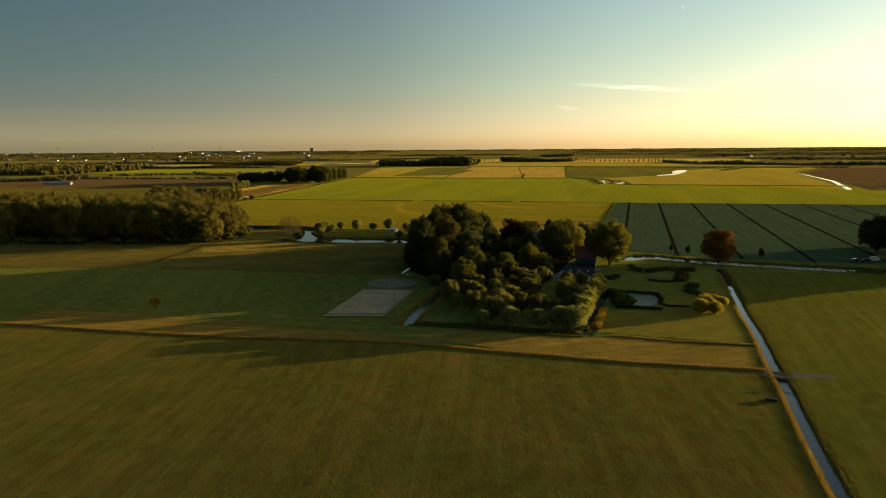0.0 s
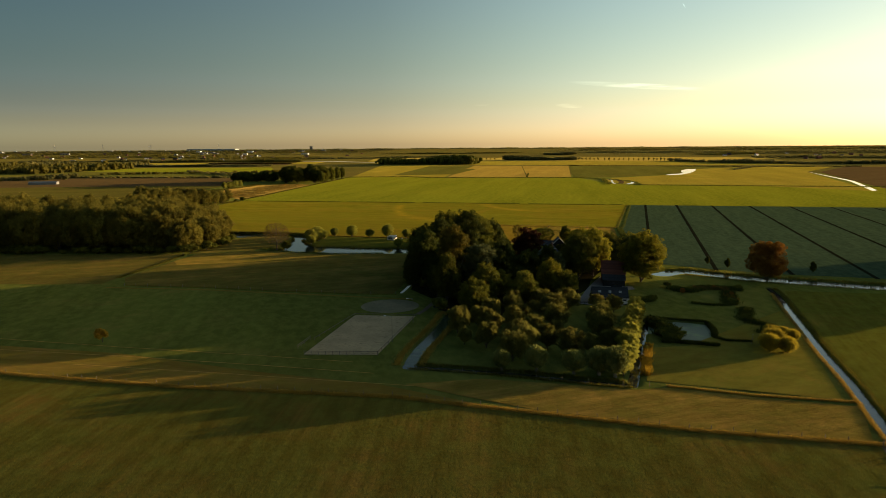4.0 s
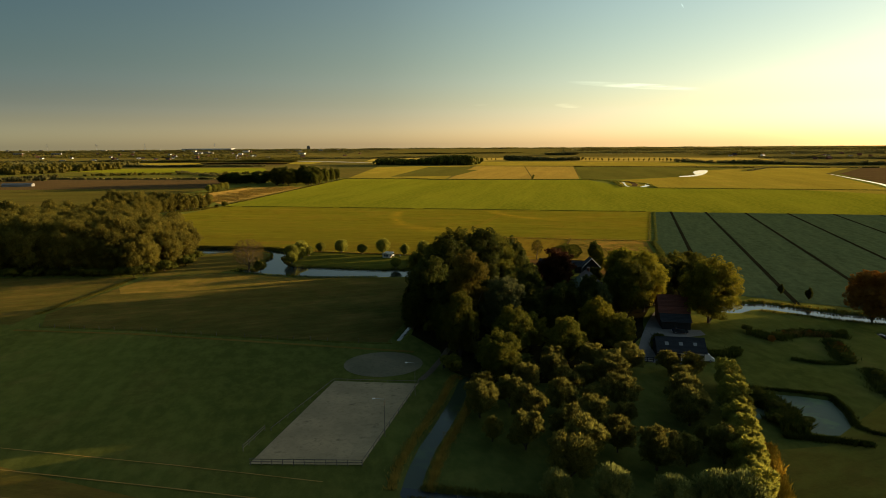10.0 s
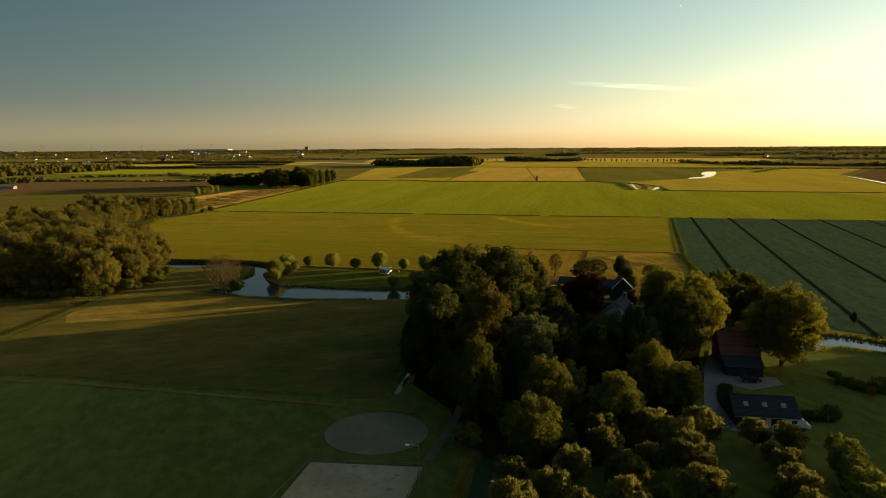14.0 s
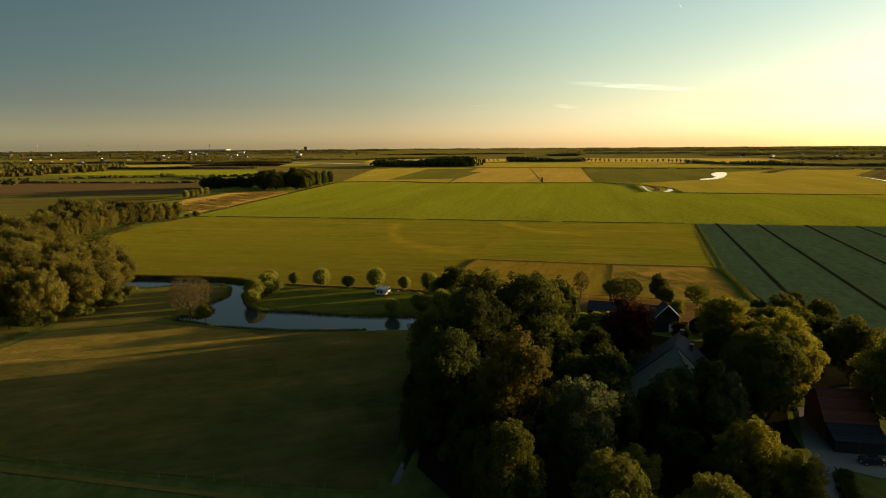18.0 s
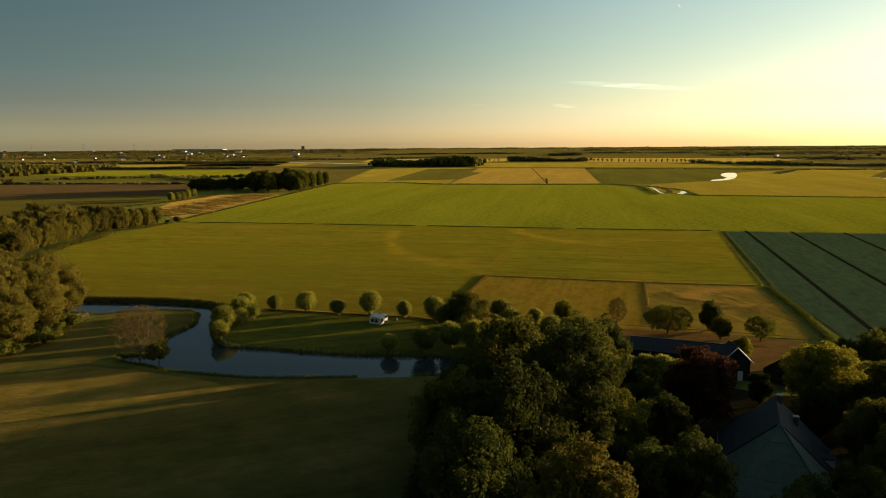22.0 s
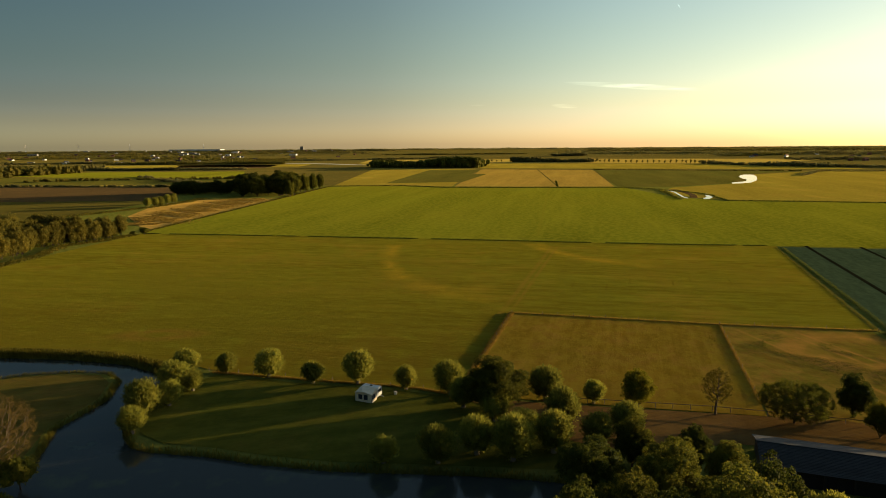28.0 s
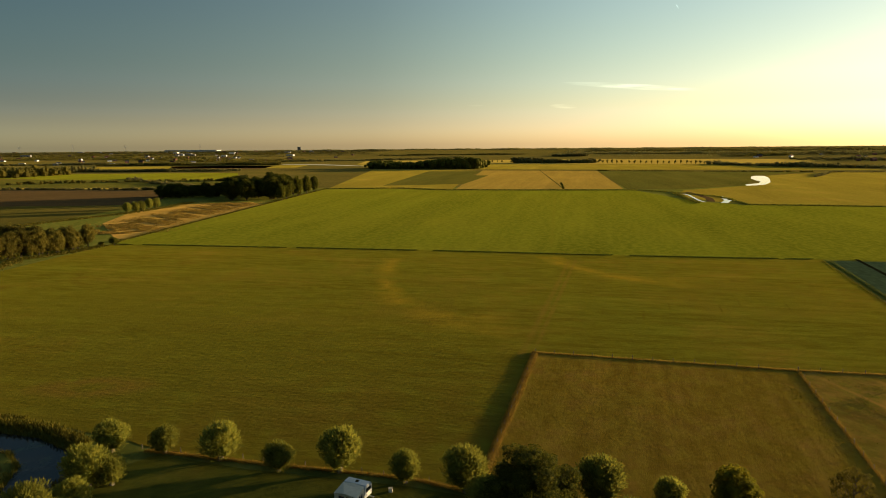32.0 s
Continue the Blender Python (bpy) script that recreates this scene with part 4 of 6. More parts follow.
def ball_kind(key, leaf, H, R, n, count, size, seed, bark):
    """A pollard: a dense round head of upright shoots on a short thick trunk."""
    rg = np.random.default_rng(seed)
    c, r = [], []
    for k in range(n):
        z = 1 - 2 * (k + 0.5) / n
        a = k * 2.399963 + rg.uniform(-0.3, 0.3)
        q = math.sqrt(1 - z * z)
        d = R * rg.uniform(0.5, 0.66)
        c.append((math.cos(a) * q * d, math.sin(a) * q * d, H * 0.53 + z * d * H * 0.5 / R)); r.append(R * rg.uniform(0.3, 0.44))
    c.append((0, 0, H * 0.5)); r.append(R * 0.6)
    c, r = np.array(c), np.array(r)
    TREES[key] = (H, R, trunk_mesh(H * 0.6, 0.4, 0.9, R * 0.5, rg, bark, 3), crown("crown", LEAF[leaf], c, r, count, size, rg=rg, long=3.2, up=0.9, core=0.72, reach=0.75))


for k in range(3):
    ball_kind(f"pollard{k}", "pollard", 6.0, 2.9, 34, 6500, 0.085, 50 + k, M_palebark)
ball_kind("moatball", "moat", 6.0, 3.0, 34, 6500, 0.09, 58, M_palebark)
tree_kind("goldtree", "yellow", 4.0, 2.2, 0.5, 20, 3000, 0.1, 91, limbs=2, trunk_r=0.1)
tree_kind("lime0", "lime", 22, 10, 0.3, 90, 26000, 0.17, 81, blob=FINE, flop=0.9, core=0.56, tufts=11)
tree_kind("lime1", "lime", 22, 9.5, 0.3, 90, 26000, 0.17, 82, blob=FINE, flop=0.9, core=0.56, tufts=11)
tree_kind("copper", "copper", 20, 8, 0.5, 70, 20000, 0.17, 83, blob=FINE, flop=0.9, core=0.56, tufts=11)
tree_kind("orange", "orange", 17, 7.6, 0.6, 60, 20000, 0.17, 84, blob=FINE, flop=0.9, core=0.56, tufts=11)
tree_kind("silver0", "silver", 20, 7.5, 0.5, 60, 20000, 0.13, 85, long=1.6, up=0.5, blob=FINE, core=0.56, tufts=11)
tree_kind("birch", "autumn", 22, 6.3, 1.5, 60, 18000, 0.16, 87, bark=M_palebark, blob=FINE, tufts=10, flop=0.9, core=0.5)
tree_kind("row0", "willow", 8, 2.9, 0.3, 34, 6500, 0.1, 88, long=2.2, up=0.6, core=0.55, tufts=8)
tree_kind("row1", "willow", 8, 2.9, 0.3, 34, 6500, 0.1, 89, long=2.2, up=0.6, core=0.55, tufts=8)
ball_kind("goldbush", "goldwillow", 4.0, 2.6, 30, 5500, 0.07, 90, M_bark)

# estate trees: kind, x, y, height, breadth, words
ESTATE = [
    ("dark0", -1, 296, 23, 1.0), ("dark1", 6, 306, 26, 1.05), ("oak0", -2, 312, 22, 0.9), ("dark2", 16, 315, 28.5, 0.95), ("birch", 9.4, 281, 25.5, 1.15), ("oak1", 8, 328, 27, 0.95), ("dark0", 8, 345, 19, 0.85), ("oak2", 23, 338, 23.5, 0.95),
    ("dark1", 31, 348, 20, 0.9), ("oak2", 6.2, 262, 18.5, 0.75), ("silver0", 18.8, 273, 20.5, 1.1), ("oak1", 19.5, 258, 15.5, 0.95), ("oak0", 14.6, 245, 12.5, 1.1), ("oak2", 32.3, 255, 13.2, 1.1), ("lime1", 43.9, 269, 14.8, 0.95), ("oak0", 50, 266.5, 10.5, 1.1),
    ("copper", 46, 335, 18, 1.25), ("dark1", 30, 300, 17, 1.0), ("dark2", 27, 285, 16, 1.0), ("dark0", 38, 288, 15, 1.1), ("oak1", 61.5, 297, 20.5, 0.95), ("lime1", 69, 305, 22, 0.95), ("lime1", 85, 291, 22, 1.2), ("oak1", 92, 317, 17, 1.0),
    # Hidden trees at (27, 383), (37, 381) are added to shade the meadow.
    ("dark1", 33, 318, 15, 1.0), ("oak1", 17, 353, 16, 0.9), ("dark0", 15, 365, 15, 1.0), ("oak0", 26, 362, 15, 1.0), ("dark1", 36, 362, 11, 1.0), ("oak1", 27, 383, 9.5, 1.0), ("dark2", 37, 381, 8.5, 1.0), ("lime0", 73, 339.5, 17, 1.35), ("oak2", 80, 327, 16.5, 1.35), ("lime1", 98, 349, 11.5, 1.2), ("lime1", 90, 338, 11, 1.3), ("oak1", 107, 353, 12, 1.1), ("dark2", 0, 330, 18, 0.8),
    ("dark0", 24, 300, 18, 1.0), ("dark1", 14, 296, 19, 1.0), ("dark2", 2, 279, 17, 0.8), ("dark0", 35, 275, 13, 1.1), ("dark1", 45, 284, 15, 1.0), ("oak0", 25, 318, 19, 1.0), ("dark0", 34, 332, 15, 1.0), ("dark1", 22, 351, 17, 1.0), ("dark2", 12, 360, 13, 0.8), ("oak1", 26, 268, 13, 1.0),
    # The dark tree at (64, 346) is added to darken the open ground.
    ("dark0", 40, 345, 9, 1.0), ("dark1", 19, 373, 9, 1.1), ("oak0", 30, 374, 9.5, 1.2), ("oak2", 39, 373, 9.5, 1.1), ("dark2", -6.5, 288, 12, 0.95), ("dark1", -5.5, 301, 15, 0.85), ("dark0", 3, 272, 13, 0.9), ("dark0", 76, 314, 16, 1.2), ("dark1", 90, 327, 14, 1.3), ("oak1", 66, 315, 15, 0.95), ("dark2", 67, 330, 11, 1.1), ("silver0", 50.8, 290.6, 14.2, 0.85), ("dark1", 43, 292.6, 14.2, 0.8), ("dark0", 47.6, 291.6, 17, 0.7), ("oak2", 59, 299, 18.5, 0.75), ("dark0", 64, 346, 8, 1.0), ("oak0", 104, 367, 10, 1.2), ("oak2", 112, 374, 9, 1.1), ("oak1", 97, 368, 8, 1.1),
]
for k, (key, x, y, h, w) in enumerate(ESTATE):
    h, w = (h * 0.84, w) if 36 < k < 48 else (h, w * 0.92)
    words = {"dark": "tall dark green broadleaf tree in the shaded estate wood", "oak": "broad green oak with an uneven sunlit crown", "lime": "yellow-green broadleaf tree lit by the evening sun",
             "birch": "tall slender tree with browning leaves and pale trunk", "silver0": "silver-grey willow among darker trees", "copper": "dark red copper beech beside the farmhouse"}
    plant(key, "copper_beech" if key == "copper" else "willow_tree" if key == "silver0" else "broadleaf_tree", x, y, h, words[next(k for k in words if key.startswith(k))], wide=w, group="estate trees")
plant("orange", "broadleaf_tree", 135, 289, 17.2, "round tree with orange-brown autumn leaves beside the canal", wide=1.12)
plant("dark1", "broadleaf_tree", 228, 316, 20, "large dark tree at the far canal bank", wide=1.2)
# Trees outside the view, added to throw shade on the garden and crop.
for x, y, h in ((238, 270, 22), (246, 281, 24), (243, 293, 24), (252, 304, 23), (248, 317, 21), (258, 327, 22), (262, 339, 20), (233, 262, 16)):
    plant("dark0" if x % 2 else "dark2", "broadleaf_tree", x, y, h, "large dark tree beyond the canal, added out of view to cast shade", group="canal trees", wide=1.35)
for x, y, h in ((127.5, 327, 4.2), (132.6, 318, 4.8), (163.9, 306, 5.0)):
    plant("dark1", "small_tree", x, y, h, "slender dark young tree on the canal bank", wide=0.75, group="canal saplings")
# orchard
ORCH = [(9, 225), (14, 229), (18, 221), (10, 213), (16, 209), (23, 214), (25, 224), (20, 234), (27, 234), (31, 227), (30, 217), (24, 205), (31, 208), (36, 217), (37, 228), (33, 238), (40, 238), (41, 246), (26, 243),
        (52, 226), (50, 218), (47, 210), (54, 234), (56, 240), (49, 203), (21, 200), (43, 203), (36, 202), (9, 234), (38, 251), (46, 250), (28, 249), (60, 246), (57, 249)]
for k, (x, y) in enumerate(ORCH):
    plant(f"orchard{k % 3}", "orchard_tree", x + rng.uniform(-1, 1), y + rng.uniform(-1, 1), rng.uniform(5.4, 9.0), "unpruned fruit tree with upright shoots in the orchard", wide=rng.uniform(0.78, 1.1), group="orchard trees")
for x, y, h in ((17.5, 192.5, 5.2), (26, 191.4, 6.2), (34.6, 189, 6.0), (40.5, 188, 6.8), (44, 186.5, 7.2)):
    plant("moatball", "willow_tree", x, y, h, "round silvery pollard willow along the moat", group="moat willows")
for k, (x, y, _) in enumerate(along([(46.2, 187), (66, 239)], 2.6)):
    plant(f"row{k % 2}", "willow_tree", x, y, rng.uniform(7.0, 8.4), "sunlit willow in a close row beside the ditch", group="willow row", wide=rng.uniform(1.0, 1.2))
# pond willows
for x, y, h in ((-57.1, 433, 4.2), (-46.1, 430, 5.8), (-34.8, 425.4, 4.3), (-24.2, 424.5, 6.6), (-12.9, 420.3, 4.6), (-3.0, 417.2, 6.3), (-67, 434, 5.0), (-65.2, 421.5, 6.0), (-63.6, 413.5, 4.6), (-67, 408.5, 6.4), (-65.6, 400.2, 4.6), (-61.5, 422, 4.4),
                (5.5, 402.6, 6.0), (-0.5, 409.5, 5.5), (0.6, 388.5, 6.0), (6.7, 386, 6.8), (14.5, 388.5, 6.6), (18.5, 399.5, 6.4), (17.6, 412.6, 6.4), (27.6, 410.4, 4.4), (29.4, 393.6, 6.0), (-6.5, 385.6, 5.8), (-16, 386.2, 4.2), (23, 391, 5.2), (10, 394, 5)):
    plant(f"pollard{int(abs(x)) % 3}", "pollard_willow", x, y, h * 1.2, "round-headed pollard willow lit by the evening sun", group="pollard willows", wide=rng.uniform(0.98, 1.12))
for x, y, h in ((43, 366, 4.6), (46.5, 364.6, 5.2), (50, 363, 5.4), (53.5, 361.5, 4.8), (56.5, 360, 4.4)):
    plant(f"pollard{int(x) % 3}", "pollard_willow", x, y, h, "sunlit willow shrub before the long stable", "shrub", group="stable shrubs", wide=1.2)
plant("oak2", "broadleaf_tree", 6, 407.4, 12, "dark bushy tree at the paddock corner", wide=1.45)
plant("lime1", "broadleaf_tree", 36, 407.2, 9.1, "small round-crowned tree at the paddock fence")
plant("dark1", "broadleaf_tree", 78, 400.5, 9.6, "dark dense tree at the paddock fence")
plant("lime0", "broadleaf_tree", 73.8, 374, 6.8, "round yellow-green tree behind the front house", wide=1.1)
plant("lime1", "broadleaf_tree", 76.9, 391.4, 7.5, "yellowing bushy tree beside the rough paddock", wide=1.0)
# woodland on the far bank of the pond
WOOD = [(-127, 378), (-118, 396), (-115, 418), (-122, 442), (-150, 456), (-210, 478), (-300, 500), (-420, 500), (-420, 384), (-250, 382)]
n = 0
spots = []
while n < 210:
    x, y = rng.uniform(-420, -112) if n > 90 else rng.uniform(-200, -114), rng.uniform(376, 498)
    near = 6.0 if x > -210 else 9.0
    if inside([x], [y], WOOD)[0] and water_gap(np.array([x]), np.array([y]))[0] > 2 and math.hypot(x + 113, y - 419) > 12 and all(math.hypot(x - a, y - b) > near for a, b in spots):
        deep = min(1.0, float(off_line(np.array([x]), np.array([y]), WOOD[:6])[0]) / 22)
        plant(f"wood{n % 3}", "woodland_tree", x, y, (17 + 8 * deep) * rng.uniform(0.88, 1.1), "tall tree of a dense wood, warm brown-green", group="woodland", wide=rng.uniform(0.8, 1.0))
        spots.append((x, y))
        n += 1
    elif n > 0 and rng.random() < 0.002:
        n += 1

# low growth under the estate trees
BUSHY = [(-9, 285), (-3, 262), (3, 250), (12, 246), (30, 246), (46, 258), (52, 272), (50, 300), (36, 306), (34, 335), (48, 345), (44, 372), (30, 388), (14, 366), (-4, 350), (-9, 320)]
n = 0
while n < 70:
    x, y = rng.uniform(-9, 54), rng.uniform(246, 388)
    if inside([x], [y], BUSHY)[0] and water_gap(np.array([x]), np.array([y]))[0] > 1:
        plant(f"bush{n % 3}", "shrub", x, y, rng.uniform(2.5, 5.5), "dark green shrub in the shade of the estate trees", "shrub", wide=rng.uniform(1.1, 1.6), group="estate shrubs")
        n += 1
for x, y, h in ((92, 281.5, 2.4), (98, 275.6, 2.0), (117, 276, 2.2), (105, 255.5, 2.2), (104.5, 244, 1.8), (100, 233, 1.8), (70, 226, 2.6), (69.4, 232, 2.4), (72.5, 218.2, 2.0), (67, 219.5, 2.2)):
    plant(f"bush{int(x) % 3}", "shrub", x, y, h, "low garden shrub on the shaded lawn", "shrub", wide=1.3, group="garden shrubs")
for x, y, h in ((93.8, 270.9, 2.2), (108.1, 276.9, 1.8), (109.4, 265.3, 1.9), (101, 278, 1.5)):
    plant("orange", "shrub", x, y, h, "bright orange-leaved garden shrub", "shrub", wide=1.2)
for x, y, h in ((90.5, 203.5, 3.2), (93.5, 207, 3.4), (96, 213.5, 2.8), (99, 212.8, 2.6), (94.5, 202.5, 2.8), (101.5, 212, 2.2)):
    plant("goldbush", "shrub", x, y, h * 1.45, "glowing yellow-green willow shrub on the lawn", "shrub", group="golden shrubs")
plant("goldtree", "small_tree", -93.6, 220.6, 4.6, "small lone yellow-leaved tree in the meadow", wide=1.0)
for x, y, h in ((-259.6, 876, 9), (-256, 884, 9), (-253.5, 891, 9), (-255, 910, 9.5), (-251, 916, 9.5)):
    plant("pollard1", "pollard_willow", x, y, h, "large round willow at the reed field's edge", wide=0.85)


def bare_tree(x, y, h, wide, low, leaf, count, label, seed, bark, points=420, size=0.09, loose=1.9):
    """A tree whose limbs show through thin leaves: twigs grow towards free points of a round crown."""
    rg = np.random.default_rng(seed)
    d = rg.normal(size=(points, 3)); d /= np.linalg.norm(d, axis=1)[:, None]
    goal = d * rg.random(points)[:, None] ** 0.4 * np.array([wide, wide, (h - low) / 2]) + np.array([0, 0, (h + low) / 2])
    step = h * 0.035
    nodes, parent = [np.array([0.0, 0, -0.1])], [0]
    while nodes[-1][2] < low + 1.0:
        nodes.append(nodes[-1] + np.array([rg.normal() * 0.12, rg.normal() * 0.12, 1.0]) * step); parent.append(len(nodes) - 2)
    for _ in range(60):
        P = np.array(nodes)
        dist = np.linalg.norm(goal[:, None] - P[None], axis=2)
        near = dist.argmin(1)
        goal_alive = dist.min(1) > step * 1.5
        if not goal_alive.any():
            break
        for k in np.unique(near[goal_alive]):
            pull = goal[goal_alive & (near == k)] - P[k]
            pull = pull / np.linalg.norm(pull, axis=1)[:, None]
            pull = pull.mean(0) * 0.5 + pull[rg.integers(len(pull))] + rg.normal(size=3) * 0.12
            nodes.append(P[k] + pull / np.linalg.norm(pull) * step); parent.append(int(k))
        goal = goal[goal_alive]
    load = np.ones(len(nodes))
    for k in range(len(nodes) - 1, 0, -1):
        load[parent[k]] += load[k]
    rad = h * 0.022 * np.sqrt(load / load[0]) + 0.01
    bm = bmesh.new()
    for k in range(1, len(nodes)):
        q = parent[k]
        add_bar(bm, Vector(nodes[q]), Vector(nodes[k]), rad[k] * 1.05 if q else rad[0] * 1.2, 6 if rad[k] > 0.1 else 3, rad[k])
    ob = thing("broadleaf_tree", label, "tree", (x, y, -0.06))
    me = bpy.data.meshes.new("trunk"); bm.to_mesh(me); bm.free(); me.materials.append(bark)
    child("trunk", me, ob)
    c = np.array([nodes[k] for k in range(len(nodes)) if load[k] < 4 and nodes[k][2] > low * 0.6])
    v, f = leaves_on(c, np.full(len(c), step * loose), count, size, rg=rg, flop=1.0, reach=-0.6)
    child("crown", mesh_of("crown", v.tolist(), f.tolist(), LEAF[leaf]), ob)


bare_tree(-80.8, 382.6, 15, 7.4, 2.4, "twiggy", 22000, "spreading half-bare tree with brown leaves on the pond's spit", 5, M_twig, 1500, 0.07)
bare_tree(50.9, 403.4, 10, 3.0, 2.4, "autumn", 7000, "thin half-bare tree at the paddock fence", 8, M_twig, 500, loose=2.8)
bare_tree(64.5, 398.5, 8.6, 7.0, 1.0, "oak", 46000, "wide-spreading thin-leaved tree beside the long shed", 9, M_bark, 900, loose=3.6)
bare_tree(87.5, 389.8, 7.6, 4.4, 1.0, "oak", 24000, "loose thin-leaved tree beside the rough paddock", 11, M_bark, 600, loose=3.4)
plant("bush1", "shrub", -75.2, 380.6, 6.5, "green shrub leaning over the water under the pond tree", "shrub", wide=0.8)

for k, (x, y, _) in enumerate(along([(-250, 379), (-190, 377), (-150, 375), (-128, 374), (-119, 384), (-115, 398), (-113, 412)], 5.5)):
    plant(f"bush{k % 3}", "shrub", x + rng.uniform(-2, 2), y + rng.uniform(-1, 2), rng.uniform(3, 6), "bramble and shrub at the wood's edge", "shrub", wide=rng.uniform(1.0, 1.5), group="wood edge shrubs")

EDGE = along([(-214, 556), (-217, 590), (-216, 615), (-221, 646), (-206, 664), (-195, 688)], 1.0)
for k in range(150):
    x, y, _ = EDGE[rng.integers(len(EDGE))]
    back = abs(rng.normal()) * 22 if k > 45 else rng.uniform(0, 5)
    if x - back > -300 - rng.random() * 60:
        plant(f"wood{k % 3}", "thicket_tree", x - back, y + rng.uniform(-6, 4) + back * 0.25, rng.uniform(9, 14) + min(5, back * 0.2), "slender tree of the thicket along the hay meadow", group="thicket", wide=rng.uniform(0.7, 0.95))
for k in range(40):
    x, y = rng.uniform(-330, -205), rng.uniform(484, 560)
    if x < -205 - (y - 484) * 0.15:
        plant(f"wood{k % 3}", "woodland_tree", x, y, rng.uniform(13, 18), "tall tree linking the wood and the thicket", group="woodland", wide=rng.uniform(0.8, 1.0))
for k, (x, y, _) in enumerate(along([(-218, 560), (-219, 600), (-222, 640), (-208, 664), (-194, 690)], 6)):
    plant(f"bush{k % 3}", "shrub", x + rng.uniform(-1, 2), y, rng.uniform(2.5, 5), "low shrub at the foot of the thicket", "shrub", group="thicket shrubs", wide=1.2)
plant("bush0", "shrub", -184.6, 690, 5.5, "lone round bush at the field corner", "shrub")
# the grove at the field corner
rgg = np.random.default_rng(77)
for k in range(26):
    x, y = -212 + rgg.random() * 58, 992 + rgg.random() * 100
    plant(("dark0", "oak1", "dark2", "oak2")[k % 4], "grove_tree", x, y, rgg.uniform(20, 27), "broad dark tree in the grove at the field corner", group="grove", wide=1.2)
for x, y, h in ((-150, 1000, 22), (-146, 1040, 23), (-142, 1075, 22), (-139, 1110, 20), (-152, 985, 18)):
    plant("oak0", "grove_tree", x, y, h, "tall round-crowned tree at the end of the grove", group="grove", wide=0.7)
for k in range(18):
    plant(f"dark{k % 3}", "grove_tree", -292 + rgg.random() * 66, 1028 + rgg.random() * 26, rgg.uniform(11, 17), "lower tree beside the grove", group="grove", wide=1.5)

# ---- buildings ----
def courses(parent, a, b, c, d, n, mat, lap=0.05, thick=0.05):
    """A roof slope from eave a-b up to ridge d-c, as overlapping courses under one part."""
    a, b, c, d = map(Vector, (a, b, c, d))
    nrm = (b - a).cross(d - a).normalized()
    if nrm.z < 0:
        nrm = -nrm
    for k in range(n):
        f0, f1 = k / n, (k + 1) / n + lap / max(1, n) * 4
        f1 = min(f1, 1.0)
        p = [a.lerp(d, f0) + nrm * (thick + 0.025), b.lerp(c, f0) + nrm * (thick + 0.025), b.lerp(c, f1) + nrm * 0.02, a.lerp(d, f1) + nrm * 0.02]
        q = [v - nrm * thick for v in p]
        me = mesh_of("roof_course", [tuple(v) for v in p + q], [(0, 1, 2, 3), (7, 6, 5, 4), (0, 4, 5, 1), (1, 5, 6, 2), (2, 6, 7, 3), (3, 7, 4, 0)], mat)
        child("roof_course", me, parent)


def slab(parent, name, pts, thick, mat, label=""):
    """A flat plate with thickness under a polygon."""
    pts = [Vector(p) for p in pts]
    nrm = (pts[1] - pts[0]).cross(pts[2] - pts[0]).normalized()
    if nrm.z < 0:
        nrm = -nrm
    k = len(pts)
    v = [tuple(p) for p in pts] + [tuple(p - nrm * thick) for p in pts]
    f = [tuple(range(k)), tuple(range(2 * k - 1, k - 1, -1))] + [(i, i + k, (i + 1) % k + k, (i + 1) % k) for i in range(k)]
    return child(name, mesh_of(name, v, f, mat), parent, None, label)


def opening(parent, kind, x, z, w, h, y, mat, frame_mat, bars=1):
    """A door or window in a wall that faces -y in local space."""
    ob = part(kind, boxes((x, y - 0.03, z, x + w, y + 0.02, z + h)), mat, parent)
    t = 0.09
    part("frame", boxes((x - t, y - 0.07, z - t, x, y + 0.02, z + h + t), (x + w, y - 0.07, z - t, x + w + t, y + 0.02, z + h + t), (x, y - 0.07, z + h, x + w, y + 0.02, z + h + t), (x, y - 0.07, z - t, x + w, y + 0.02, z)), frame_mat, ob)
    for k in range(bars):
        u = x + w * (k + 1) / (bars + 1)
        part("glazing_bar", boxes((u - 0.03, y - 0.06, z, u + 0.03, y - 0.03, z + h)), frame_mat, ob)
    return ob


def gable_house(name, label, category, at, rz, W, D, eave, ridge, wall, roof, n=12, over=0.4, back_eave=None, ridge_at=0.5, back_roof=None):
    """Ridge along local x; the front eave lies along y = 0, the building behind it."""
    ob = thing(name, label, category, at, rz)
    ry = D * ridge_at
    be = eave if back_eave is None else back_eave
    part("wall", prism([(0, -0.1), (0, eave - 0.05), (ry, ridge - 0.12), (D, be - 0.05), (D, -0.1)], 0, W), wall, ob)
    up = (ridge - eave) / ry
    dn = (ridge - be) / (D - ry)
    r1 = new("roof_front"); r1.parent = ob
    courses(r1, (-over, -over, eave - over * up + 0.06), (W + over, -over, eave - over * up + 0.06), (W + over, ry, ridge + 0.06), (-over, ry, ridge + 0.06), n, roof)
    r2 = new("roof_back"); r2.parent = ob
    courses(r2, (W + over, D + over, be - over * dn + 0.06), (-over, D + over, be - over * dn + 0.06), (-over, ry, ridge + 0.06), (W + over, ry, ridge + 0.06), n, back_roof or roof)
    part("ridge_cap", bar((-over, ry, ridge + 0.1), (W + over, ry, ridge + 0.1), 0.12), roof, ob)
    return ob


